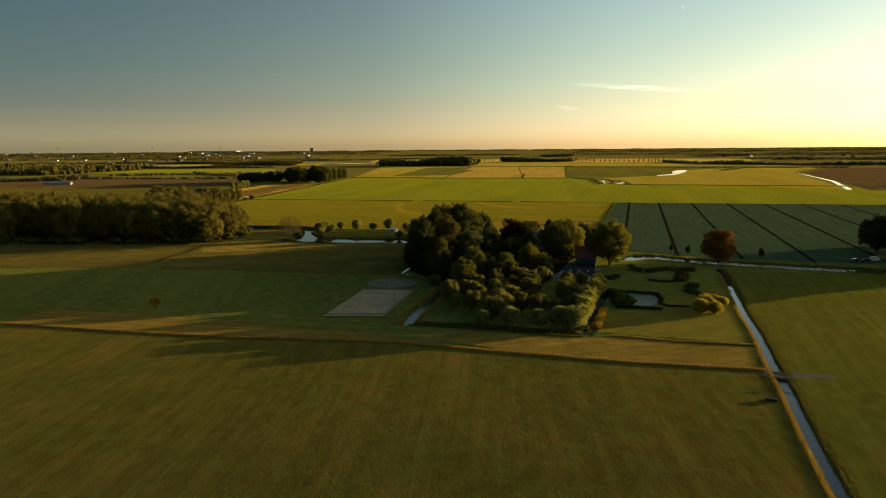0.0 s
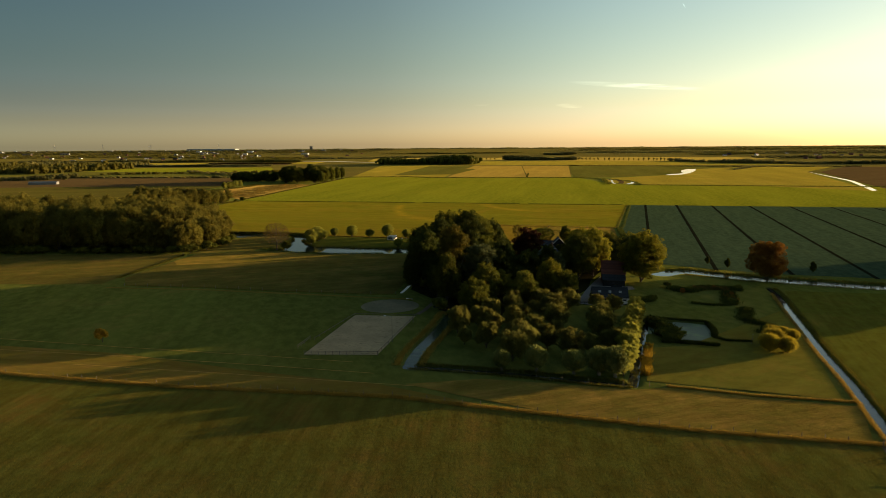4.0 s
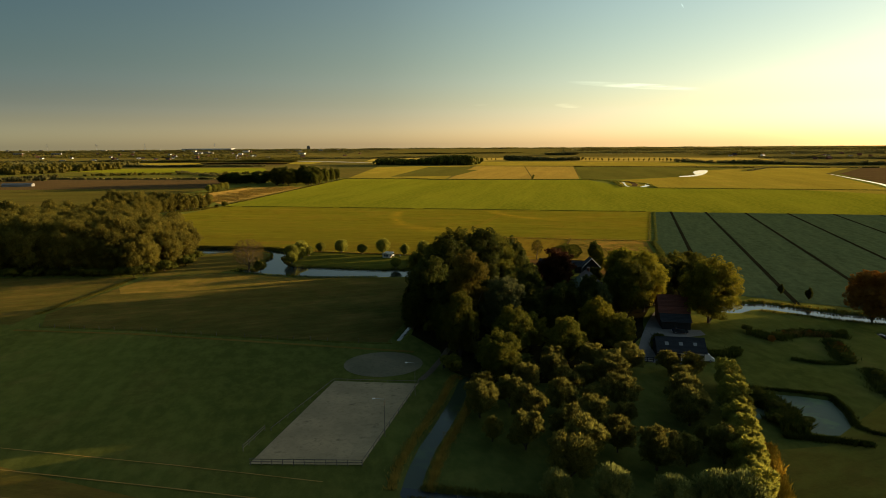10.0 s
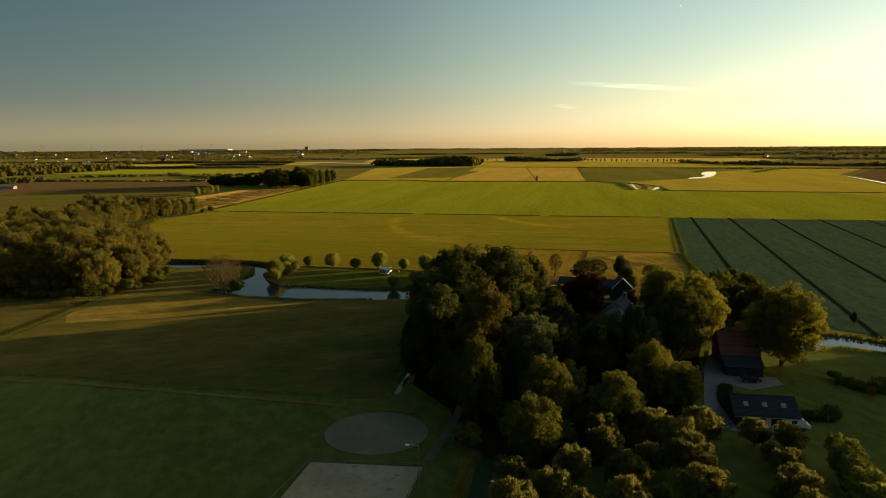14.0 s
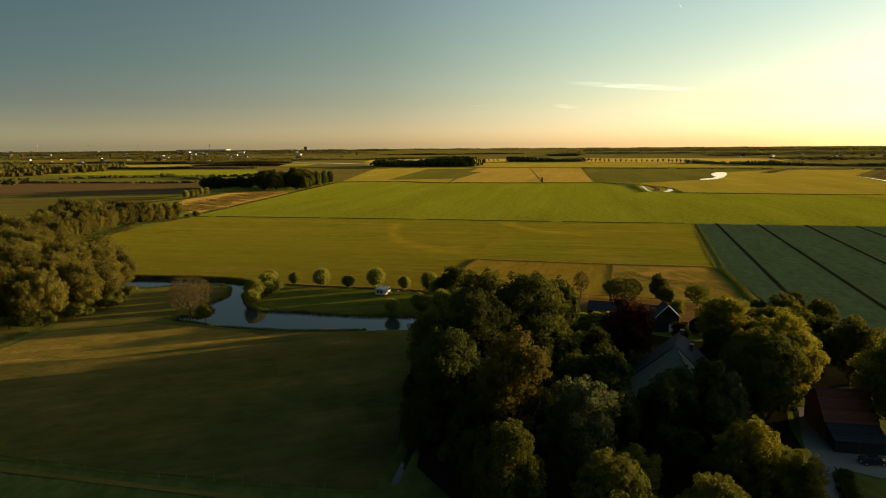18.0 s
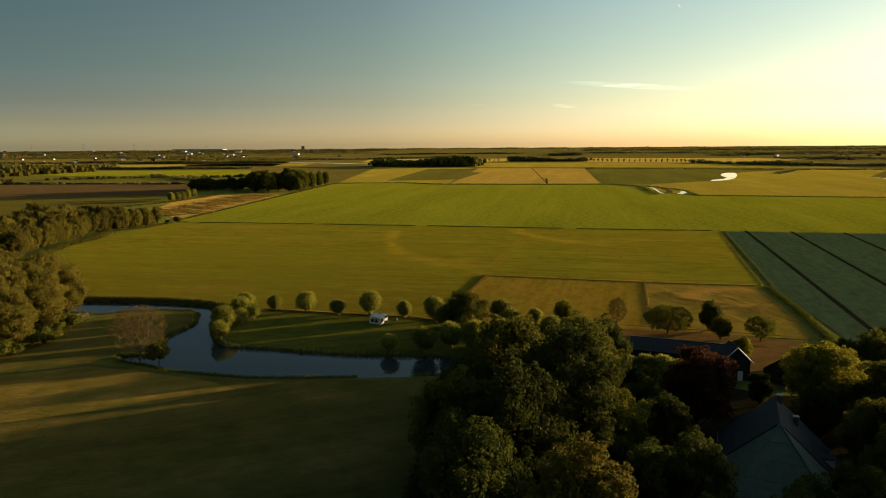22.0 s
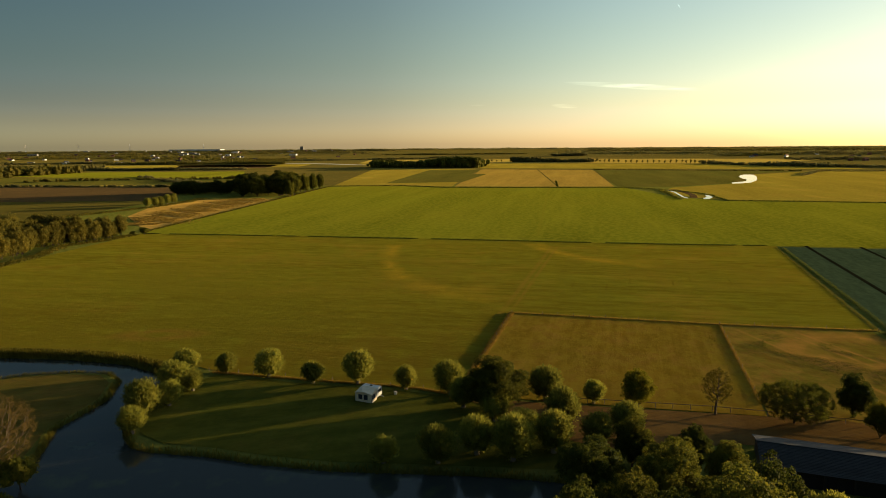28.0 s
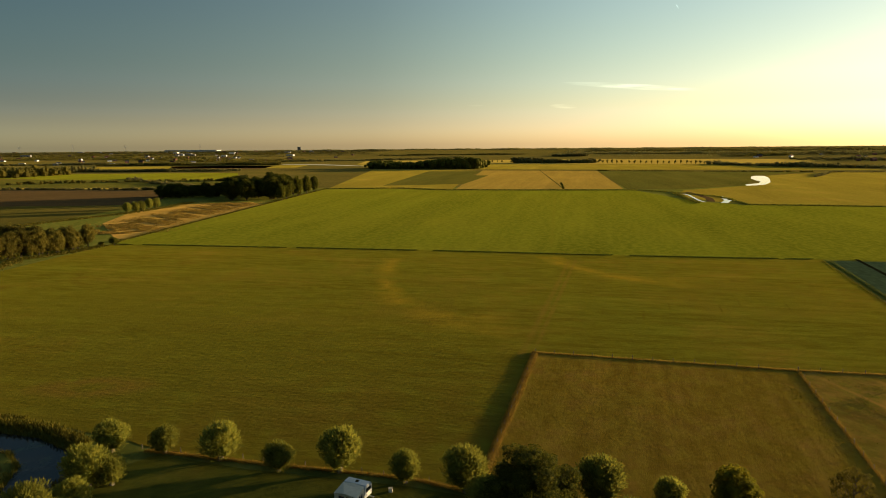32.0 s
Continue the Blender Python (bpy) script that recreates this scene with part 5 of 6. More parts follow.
# open-fronted shed with three skylights
shed = gable_house("open_shed", "long black timber shed with dark roof and three skylights", "shed", (56.9, 257.4, 0), -11, 11.6, 8.4, 2.5, 5.0, M_black, M_slate, 18)
for k in range(3):
    sx = 1.9 + 3.5 * k
    sky_l = slab(shed, "skylight", [(sx, 1.7, 3.67), (sx + 0.9, 1.7, 3.67), (sx + 0.9, 2.7, 4.26), (sx, 2.7, 4.26)], 0.06, M_frost, "pale translucent skylight")
# Open bays are flat black panels on the wall, standing for shade inside.
for k in range(2):
    part("bay_shade_panel", boxes((0.6 + 3.6 * k, -0.04, 0, 3.6 + 3.6 * k, 0.03, 2.1)), M_rubber, shed, "dark panel painted as the shade of an open bay")
opening(shed, "door", 5.6, 0.05, 0.9, 2.0, -0.02, M_white, M_wood, 0)
for k in range(4):
    part("post", bar((0.4 + 3.6 * k, -0.12, -0.05), (0.4 + 3.6 * k, -0.12, 2.3), 0.08), M_black, shed)
part("gutter", boxes((-0.4, -0.52, 2.2, 12.0, -0.4, 2.32)), M_metal, shed)

# red-roofed barn with a dark lean-to
barn = gable_house("red_barn", "brick barn with red clay roof and dark lean-to", "barn", (68.9, 289.6, 0), -13, 8.6, 11, 4.1, 8.2, M_brick, M_tile, 14)
part("lean_to_wall", boxes((0.2, -4.6, -0.1, 8.4, 0.02, 2.2)), M_black, barn)
lt = new("lean_to_roof"); lt.parent = barn
courses(lt, (-0.2, -5.1, 2.35), (8.8, -5.1, 2.35), (8.8, 0.0, 3.9), (-0.2, 0.0, 3.9), 7, M_slate)
# Black panels for the shade of the lean-to's open bays.
part("bay_shade_panel", boxes((0.8, -4.66, 0, 3.6, -4.58, 2.0)), M_rubber, barn, "dark panel painted as the shade of an open bay")
part("bay_shade_panel", boxes((4.6, -4.66, 0, 7.4, -4.58, 2.0)), M_rubber, barn, "dark panel painted as the shade of an open bay")
part("ridge_line", boxes((0.4, -0.1, 3.98, 8.2, 0.06, 4.1)), M_white, barn, "pale flashing strip")

# farmhouse: a slate roof that runs on into a long mossy thatched hip
house = thing("farmhouse", "large old farmhouse with slate roof and long mossy thatched hip", "house", (57.3, 329.2, 0), -26)
part("wall", boxes((-7.8, -32.6, -0.1, 7.8, -5.2, 2.6)), M_brick, house)
part("gable_wall", prism([(-7.8, 2.6), (0, 10.5), (7.8, 2.6)], -5.6, -5.2), M_brick, house, m=Matrix.Rotation(radians(90), 4, 'Z'))
for side in (-1, 1):
    r = new("slate_slope"); r.parent = house
    courses(r, (side * 8.8, -4.6, 2.6), (side * 8.8, -17.2, 2.6), (0, -17.2, 10.8), (0, -4.6, 10.8), 20, M_slate)
    r = new("thatch_slope"); r.parent = house
    courses(r, (side * 8.8, -17.2, 2.55), (side * 8.6, -33.6, 2.3), (side * 0.05, -17.6, 10.7), (side * 0.05, -17.2, 10.75), 5, M_thatch)
    part("hip_cap", bar((side * 8.6, -33.6, 2.4), (0, -17.2, 10.9), 0.14), M_thatch, house)
    part("verge_strip", bar((side * 8.8, -17.2, 2.75), (0, -17.2, 10.95), 0.1), M_slate, house)
    part("gutter", bar((side * 8.85, -4.6, 2.5), (side * 8.85, -17.2, 2.5), 0.09), M_metal, house)
r = new("hip_slope"); r.parent = house
courses(r, (-8.6, -33.6, 2.3), (8.6, -33.6, 2.3), (0.1, -17.3, 10.75), (-0.1, -17.3, 10.75), 5, M_thatch)
part("ridge_cap", bar((0, -17.2, 10.9), (0, -4.6, 10.9), 0.17), M_slate, house)
for cx, cy, cz in ((0.2, -6.2, 10.2), (2.6, -9.6, 8.0)):
    ch = part("chimney", boxes((cx, cy, cz - 1.2, cx + 0.8, cy + 0.8, cz + 1.3)), M_brick, house)
    part("chimney_cap", boxes((cx - 0.08, cy - 0.08, cz + 1.3, cx + 0.88, cy + 0.88, cz + 1.42)), M_concrete, ch)
for k in range(4):
    w = part("window", boxes((-7.86, -29 + 6 * k, 0.9, -7.78, -27.8 + 6 * k, 2.1)), M_glass, house)
    part("frame", boxes((-7.9, -29.1 + 6 * k, 0.8, -7.8, -29.0 + 6 * k, 2.2), (-7.9, -27.8 + 6 * k, 0.8, -7.8, -27.7 + 6 * k, 2.2), (-7.9, -29 + 6 * k, 2.1, -7.8, -27.8 + 6 * k, 2.2), (-7.9, -29 + 6 * k, 0.8, -7.8, -27.8 + 6 * k, 0.9)), M_white, w)
dm = part("dormer", boxes((6.2, -13.4, 2.9, 8.7, -11.8, 4.5)), M_white, house, "white-edged roof dormer")
part("dormer_roof", boxes((5.6, -13.6, 4.5, 8.9, -11.6, 4.62)), M_slate, dm)
part("dormer_window", boxes((8.68, -13.2, 3.3, 8.74, -12.0, 4.3)), M_glass, dm)

# front house with white verges
front = thing("front_house", "black gabled house front with white verge boards", "house", (66.1, 360.6, 0), -4)
part("wall", prism([(-3.3, -0.1), (-3.3, 4.6), (0, 7.9), (3.3, 4.6), (3.3, -0.1)], 0, 4.6), M_black, front, m=Matrix.Rotation(radians(90), 4, 'Z') @ Matrix.Scale(-1, 4, (0, 1, 0)))
for side in (-1, 1):
    r = new("roof_slope"); r.parent = front
    courses(r, (side * 3.75, -0.5, 4.35), (side * 3.75, 5.0, 4.35), (0, 5.0, 8.05), (0, -0.5, 8.05), 9, M_slate)
    bm = bmesh.new(); add_bar(bm, (side * 3.8, -0.56, 4.37), (0, -0.56, 8.12), 0.13, 4)
    part("verge_board", bm, M_white, front, "white painted verge board")
opening(front, "window", -0.6, 5.0, 1.2, 1.1, -0.03, M_glass, M_black, 1)
opening(front, "window", -2.3, 1.0, 1.3, 1.4, -0.03, M_glass, M_black, 1)
opening(front, "door", 0.6, 0.05, 1.0, 2.1, -0.03, M_white, M_white, 0)
part("ridge_cap", bar((0, -0.5, 8.12), (0, 5.0, 8.12), 0.12), M_slate, front)

# long open stable
stable = gable_house("long_stable", "long low dark stable with an open front", "stable", (46.8, 377.2, 0), -21.5, 22, 11.6, 2.7, 4.3, M_black, M_slate, 18, 0.5, 2.7, 0.47, M_sheet)
for k in range(6):
    part("post", boxes((0.4 + 4.2 * k, -0.32, -0.05, 0.62 + 4.2 * k, -0.1, 2.5)), M_white if k == 1 else M_black, stable)
# Five black panels put the open front's inner shade on the wall.
for k in range(5):
    part("bay_shade_panel", boxes((0.8 + 4.2 * k, -0.04, 0, 4.3 + 4.2 * k, 0.03, 2.2)), M_rubber, stable, "dark panel painted as the shade of an open bay")
side_barn = gable_house("side_barn", "long dark-roofed barn with wooden double door", "barn", (77, 354, 0), 32, 20, 8, 2.8, 6.0, M_black, M_slate, 22)
opening(side_barn, "door", 1.2, 0.05, 2.2, 2.3, -0.03, M_wood, M_black, 1)
opening(side_barn, "window", 5.2, 1.1, 1.2, 1.0, -0.03, M_glass, M_black, 1)

# ---- loose things ----
def wheel(parent, x, y, r=0.32, w=0.2):
    ob = part("wheel", bar((x, y - w / 2, r), (x, y + w / 2, r), r, 14), M_rubber, parent)
    part("hub", bar((x, y - w / 2 - 0.02, r), (x, y + w / 2 + 0.02, r), r * 0.55, 10), M_metal, ob)


def car(at, rz, paint, label, van=False):
    ob = thing("van" if van else "car", label, "van" if van else "car", at, rz)
    prof = [(-2.2, 0.3), (-2.2, 0.85), (-1.35, 0.98), (-0.7, 1.45), (1.2, 1.45), (2.0, 1.0), (2.2, 0.8), (2.2, 0.3)] if not van else [(-2.4, 0.35), (-2.4, 1.0), (-1.7, 1.25), (-1.25, 2.0), (-0.9, 2.15), (2.1, 2.15), (2.35, 1.9), (2.4, 0.35)]
    body = part("body", prism(prof, -0.85, 0.85), paint, ob, m=Matrix.Rotation(radians(90), 4, 'Z'), bevel=0.06)
    for s in (-1, 1):
        for wx in (-1.4, 1.35):
            wheel(ob, wx, s * 0.78)
        part("side_window", boxes((-0.7, s * 0.86 - 0.02, 1.02, 1.1, s * 0.86 + 0.02, 1.36)) if not van else boxes((-1.2, s * 0.86 - 0.02, 1.25, -0.2, s * 0.86 + 0.02, 1.85)), M_glass, ob)
        part("headlight", boxes((-2.27, s * 0.62 - 0.16, 0.62, -2.17, s * 0.62 + 0.16, 0.78)), M_white, ob)
    slab(ob, "windscreen", [(-1.33, -0.7, 1.03), (-1.33, 0.7, 1.03), (-0.76, 0.62, 1.44), (-0.76, -0.62, 1.44)] if not van else [(-1.7, -0.7, 1.3), (-1.7, 0.7, 1.3), (-1.28, 0.65, 1.98), (-1.28, -0.65, 1.98)], 0.02, M_glass)
    return ob


car((71.8, 280.6, 0), -8, M_carblue, "dark blue car parked beside the red barn")
car((68.2, 255.9, 0), -10, M_white, "white van parked under the shed's edge", True)
car((200.3, 291.5, 0), 200, M_carblue, "dark car parked near the canal")
car((205.5, 290.8, 0), 190, M_carblue, "dark parked car beside the van")
car((211, 292.6, 0), 15, M_white, "white van parked near the canal", True)

caravan = thing("caravan", "small white touring caravan behind its awning", "caravan", (-20.4, 416.7, 0), -26)
caravan.scale = (0.88, 1, 1)
part("body", prism([(-1.0, 0.45), (-1.1, 1.0), (-1.0, 2.2), (-0.7, 2.5), (0.7, 2.5), (1.0, 2.2), (1.1, 1.0), (1.0, 0.45)], -2.3, 2.3), M_white, caravan, bevel=0.05)
part("window", boxes((2.28, -0.7, 1.35, 2.34, 0.7, 2.0)), M_glass, caravan)
part("window", boxes((-2.34, -0.7, 1.35, -2.28, 0.7, 2.0)), M_glass, caravan)
part("roof_hatch", boxes((-0.3, -0.25, 2.49, 0.3, 0.25, 2.6)), M_glass, caravan)
for s in (-1, 1):
    wheel(caravan, 0.1, s * 0.95)
part("drawbar", boxes((2.3, -0.08, 0.4, 3.4, 0.08, 0.52)), M_metal, caravan)
aw = thing("awning_tent", "grey-white caravan awning with dark window panels", "tent", (-21.95, 413.5, 0), -26)
aw.scale = (0.8, 0.76, 1)
slab(aw, "roof", [(-2.6, -0.1, 1.95), (0, -0.5, 2.45), (2.6, -0.1, 1.95), (2.4, 3.2, 2.55), (0, 3.2, 2.75), (-2.4, 3.2, 2.55)], 0.05, M_canvas, "pale canvas roof")
for sx in (-2.55, 2.55):
    w = slab(aw, "side_wall", [(sx, 0, 0.0), (sx, 0, 1.93), (sx * 0.95, 3.1, 2.5), (sx * 0.95, 3.1, 0.0)], 0.04, M_canvas)
    for y0 in (0.35, 1.35):
        slab(w, "side_window", [(sx * 1.02, y0, 0.75), (sx * 1.02, y0, 1.6), (sx * 1.005, y0 + 0.75, 1.85), (sx * 1.005, y0 + 0.75, 0.75)], 0.03, M_navy, "dark arched window")
for x0, x1, mt, lab in ((-2.5, -1.55, M_canvas, ""), (-1.55, -0.35, M_navy, "dark mesh window panel"), (-0.35, 0.15, M_canvas, ""), (0.15, 1.35, M_navy, "dark mesh window panel"), (1.35, 2.5, M_canvas, "")):
    part("front_panel", boxes((x0, -0.05, 0.55 if mt is M_navy else 0.0, x1, 0.0, 1.6 if mt is M_navy else 1.9)), mt, aw, lab)
part("mud_skirt", boxes((-2.5, -0.04, 0.0, 2.5, 0.01, 0.54)), M_canvas, aw, "pale lower canvas")
part("valance", boxes((-2.6, -0.1, 1.76, 2.6, -0.04, 1.97)), M_canvas, aw)
for sx in (-2.5, 0, 2.5):
    part("pole", bar((sx, -0.08, 0), (sx, -0.08, 1.95 if sx else 2.4), 0.03), M_metal, aw)
tarp = thing("covered_table", "garden table under a pale blue-white cover", "table", (57.1, 365.3, 0), -20)
part("cover", boxes((-1.1, -0.6, 0.55, 1.1, 0.6, 0.82)), M_cover, tarp, "pale blue-white sheet", bevel=0.08)
for sx in (-0.9, 0.9):
    for sy in (-0.45, 0.45):
        part("leg", bar((sx, sy, -0.05), (sx, sy, 0.6), 0.04), M_wood, tarp)
chair = thing("camping_bin", "small pale bin on the grass beside the caravan", "bin", (-15.2, 417.6, 0))
part("body", boxes((-0.3, -0.3, -0.05, 0.3, 0.3, 0.6)), M_white, chair, bevel=0.04)
part("lid", boxes((-0.33, -0.33, 0.6, 0.33, 0.33, 0.66)), M_canvas, chair)


def rail_fence(name, label, line, step, h=1.2, rails=2, post_r=0.07, mat=None):
    """A fence: every post and rail a part."""
    ob = thing(name, label, "fence", (*line[0], 0))
    x0, y0 = line[0]
    pts = along(line, step)
    me = mesh_cache("fence_post", lambda: bar((0, 0, -0.2), (0, 0, 1.0), 1.0, 6), mat or M_wood)
    for x, y, a in pts:
        lean = rng.normal(size=2) * 1.5
        child("post", me, ob, pose(x - x0, y - y0, 0, lean[0], lean[1]) @ Matrix.Diagonal((post_r, post_r, h, 1)))
    if rails:
        rm = mesh_cache("fence_rail", lambda: boxes((0, -0.03, -0.06, 1, 0.03, 0.06)), mat or M_wood)
        for (xa, ya, a), (xb, yb, _) in zip(pts, pts[1:]):
            d = math.hypot(xb - xa, yb - ya)
            for k in range(rails):
                child("rail", rm, ob, pose(xa - x0, ya - y0, h * (0.92 - 0.42 * k), 0, 0, math.degrees(math.atan2(yb - ya, xb - xa))) @ Matrix.Diagonal((d, 1, 1, 1)))
    return ob


CACHE = {}


def mesh_cache(key, build, mat):
    k = (key, mat.name)
    if k not in CACHE:
        me = bpy.data.meshes.new(key)
        bm = build(); bm.to_mesh(me); bm.free()
        me.materials.append(mat)
        CACHE[k] = me
    return CACHE[k]


rail_fence("arena_rail", "dark wooden post and rail edging the arena", [(-33.6, 206.4), (-14.0, 205.2)], 1.9, 1.15, 2, mat=M_wood)
rail_fence("arena_rail", "low dark rail along the arena's side", [(-14.0, 205.4), (-4.4, 243.8)], 3.2, 1.0, 1, mat=M_wood)
rail_fence("arena_rail", "low dark rail along the arena's long side", [(-33.2, 220), (-24.5, 246.3), (-4.6, 244)], 3.2, 0.6, 1, mat=M_wood)
# Paler wood than the arena rails puts the sunlight on this rail in colour.
rail_fence("jump_rail", "wooden rail in paler wood that stands for sunlight on it", [(-36.3, 211.6), (-34.4, 220)], 2.2, 1.2, 2, mat=M_palebark)
rail_fence("field_fence", "line of old fence posts along the meadow's grass verge", [(-210, 223), (-136, 204), (-95.5, 193.3), (-58.6, 184.8), (-8.6, 176.7), (22, 166.7), (50, 157.5), (83, 149.6)], 4.0, 1.15, 0)
rail_fence("field_fence", "thin posts of a meadow fence", [(-122, 296.4), (-88.4, 290.7), (-55.3, 282.3), (-21.8, 276), (-12.5, 275)], 5.0, 1.2, 0)
rail_fence("paddock_fence", "paddock posts in long grass", [(-2, 414.5), (20.5, 486)], 4.0, 1.1, 0)
rail_fence("paddock_fence", "paddock posts in long grass", [(20.5, 486), (81.9, 468.4), (125, 459)], 5.0, 1.1, 0)
rail_fence("paddock_fence", "paddock posts between two paddocks", [(81.9, 468.2), (61, 402)], 5.0, 1.1, 0)
rail_fence("paddock_fence", "wooden rail fence along the soil yard", [(22.8, 411), (51, 405), (61, 402), (93, 391.5), (100, 388.3)], 3.5, 1.2, 1)
rail_fence("pond_fence", "low fence behind the pollard willows", [(-62, 435), (-46, 431), (-24.2, 425.2), (-3, 418.6)], 4.0, 0.9, 0)
rail_fence("moat_fence", "thin posts along the moat", [(2, 193), (25, 186), (44, 180.4), (50, 180)], 6.0, 1.2, 0)
rail_fence("footbridge_rail", "pale wooden handrail at the pond's bank", [(-116, 415), (-117.5, 421), (-117, 428)], 2.0, 1.3, 2, 0.09, M_wood)
rail_fence("footbridge_rail", "pale wooden handrail at the pond's bank", [(-118.4, 414.6), (-119.9, 421), (-119.4, 428)], 2.0, 1.3, 2, 0.09, M_wood)
gate = rail_fence("field_gate", "black wooden gate across the drive", [(52.4, 256.6), (55.3, 256.2)], 1.45, 1.25, 3, 0.08, M_black)

for bx, by, arm in ((-10.7, 216.4, -1.7), (-5.2, 236.5, -1.6)):
    lp = thing("arena_lamp", "tall thin lamp post with a pale lamp head", "lamp post", (bx, by, 0))
    part("pole", bar((0, 0, -0.2), (0, 0, 7.6), 0.07, 8, 0.045), M_wood, lp)
    part("arm", bar((0, 0, 7.55), (arm, 0, 7.75), 0.04), M_metal, lp)
    hd = part("lamp_head", boxes((arm - 0.55, -0.2, 7.62, arm, 0.2, 7.8)), M_white, lp, "pale lamp head", bevel=0.04)
    part("lens", boxes((arm - 0.48, -0.15, 7.58, arm - 0.06, 0.15, 7.62)), M_glass, hd)

br = thing("plank_bridge", "earth-topped timber bridge over the field ditch", "bridge", (84.6, 145.6, 0), 69)
part("deck", boxes((-2.0, -3.6, -0.35, 2.0, 3.6, 0.06)), M_dirt, br)
for sx in (-1.95, 1.95):
    part("edge_beam", boxes((sx - 0.12, -3.6, -0.5, sx + 0.12, 3.6, 0.2)), M_wood, br)
    for sy in (-3.4, 3.4):
        part("post", bar((sx, sy, -0.9), (sx, sy, 1.1), 0.1), M_wood, br)
for k in range(6):
    part("pile", bar((1.9 if k % 2 else -1.9, -2.4 + 1.0 * k, -1.2), (1.9 if k % 2 else -1.9, -2.4 + 1.0 * k, -0.3), 0.1), M_wood, br)
rail_fence("water_gate", "small rail fence standing in the ditch", [(80.7, 138.6), (83.6, 137.6)], 0.95, 0.9, 2, 0.06)
patch("bridge_track", [(87.5, 144.2), (89, 146.8), (97, 145.2), (97, 142.6)], 0.05, M_dirt, "trodden earth beside the bridge", "track")
tr = thing("water_trough", "low dark field trough with a pale edge", "trough", (74.6, 130.6, 0), -30)
part("body", boxes((-1.1, -0.45, -0.03, 1.1, 0.45, 0.55)), M_black, tr, bevel=0.05)
part("rim", boxes((-1.15, -0.5, 0.5, 1.15, -0.4, 0.6), (-1.15, 0.4, 0.5, 1.15, 0.5, 0.6), (-1.15, -0.4, 0.5, -1.05, 0.4, 0.6), (1.05, -0.4, 0.5, 1.15, 0.4, 0.6)), M_wood, tr)
bn = thing("wooden_bench", "dark wooden bench beside the trees", "bench", (2.4, 253.4, 0), 5)
part("seat", boxes((-1.0, -0.25, 0.4, 1.0, 0.25, 0.48)), M_black, bn)
part("backrest", boxes((-1.0, 0.22, 0.5, 1.0, 0.3, 0.95)), M_black, bn)
for sx in (-0.85, 0.85):
    part("leg", boxes((sx - 0.05, -0.22, -0.08, sx + 0.05, 0.25, 0.4)), M_black, bn)

# ---- long grass and reeds along edges ----
def blades(name, line, width, h, per_m, leaf, label, category="grass", seed=3, lean=0.35, fat=0.16, gaps=0.0, closed=False):
    """Upright tufts in a band along a line, one object."""
    rg = np.random.default_rng(seed)
    if closed:
        line = line + line[:1]
    seg = np.array([(*a, *b) for a, b in zip(line, line[1:])], float)
    ln = np.hypot(seg[:, 2] - seg[:, 0], seg[:, 3] - seg[:, 1])
    n = int(ln.sum() * per_m)
    k = rg.choice(len(seg), n, p=ln / ln.sum())
    f = rg.random(n)
    x = seg[k, 0] + (seg[k, 2] - seg[k, 0]) * f
    y = seg[k, 1] + (seg[k, 3] - seg[k, 1]) * f
    o = rg.normal(size=n) * width * 0.32
    nx, ny = -(seg[k, 3] - seg[k, 1]) / ln[k], (seg[k, 2] - seg[k, 0]) / ln[k]
    x, y = x + nx * o, y + ny * o
    if gaps:
        keep = (np.sin(x * 0.31 + np.sin(y * 0.23) * 2) + np.sin(y * 0.17 + x * 0.11)) > gaps * 2 - 1.6
        x, y = x[keep], y[keep]
        n = len(x)
    d = water_gap(x, y)
    r = np.clip((d + 0.5) / 1.9, 0, 1)
    z = -1.06 + r * r * (3 - 2 * r)
    ok = z > -0.75
    x, y, z = x[ok], y[ok], z[ok]
    n = len(x)
    hh = h * rg.uniform(0.5, 1.15, n)
    a = rg.uniform(0, 2 * math.pi, n)
    wx, wy = np.cos(a) * fat * hh, np.sin(a) * fat * hh
    tx, ty = rg.normal(size=n) * lean * hh, rg.normal(size=n) * lean * hh
    v = np.stack([np.stack([x - wx, y - wy, z], 1), np.stack([x + wx, y + wy, z], 1), np.stack([x + tx + wx * 0.9, y + ty + wy * 0.9, z + hh * 0.75], 1), np.stack([x + tx * 1.3, y + ty * 1.3, z + hh], 1), np.stack([x + tx - wx * 0.9, y + ty - wy * 0.9, z + hh * 0.7], 1)], 1).reshape(-1, 3)
    me = mesh_of(name, v.tolist(), np.arange(n * 5).reshape(-1, 5), LEAF[leaf])
    return tagged(new(name, me), label, category, "", "stuff")


blades("verge_grass", FENCE[1:], 1.4, 0.5, 330, "gold", "dry golden grass along the meadow fence", seed=1, gaps=0.0, fat=0.05)
blades("verge_grass", [(-300, 248), (-136, 204)], 1.8, 0.5, 14, "gold", "dry golden grass along the meadow fence", seed=2)
blades("verge_grass", [(54, 180), (71, 173.6), (92, 168.5)], 1.0, 0.5, 130, "gold", "golden grass line across the strip field", seed=3, fat=0.05)
for line, w in (([(-92, 201.7), (-53.4, 193.6), (-4, 182.7)], 0.26), ([(-140, 229), (-88, 216), (-46, 206.5), (-20, 200)], 0.22), ([(-131, 217.4), (-83.6, 207.9), (-43.4, 198.7), (-14, 191.5)], 0.26)):
    patch("hay_row", ribbon([(x, y) for x, y, _ in along(line, 6)], w * 0.55), 0.05, M_straw, "thin pale row of mown hay", "hay")
blades("paddock_edge_grass", [(-2.5, 413), (20.5, 486)], 1.2, 0.6, 200, "gold", "long golden grass on the paddock's edge", seed=6, fat=0.06)
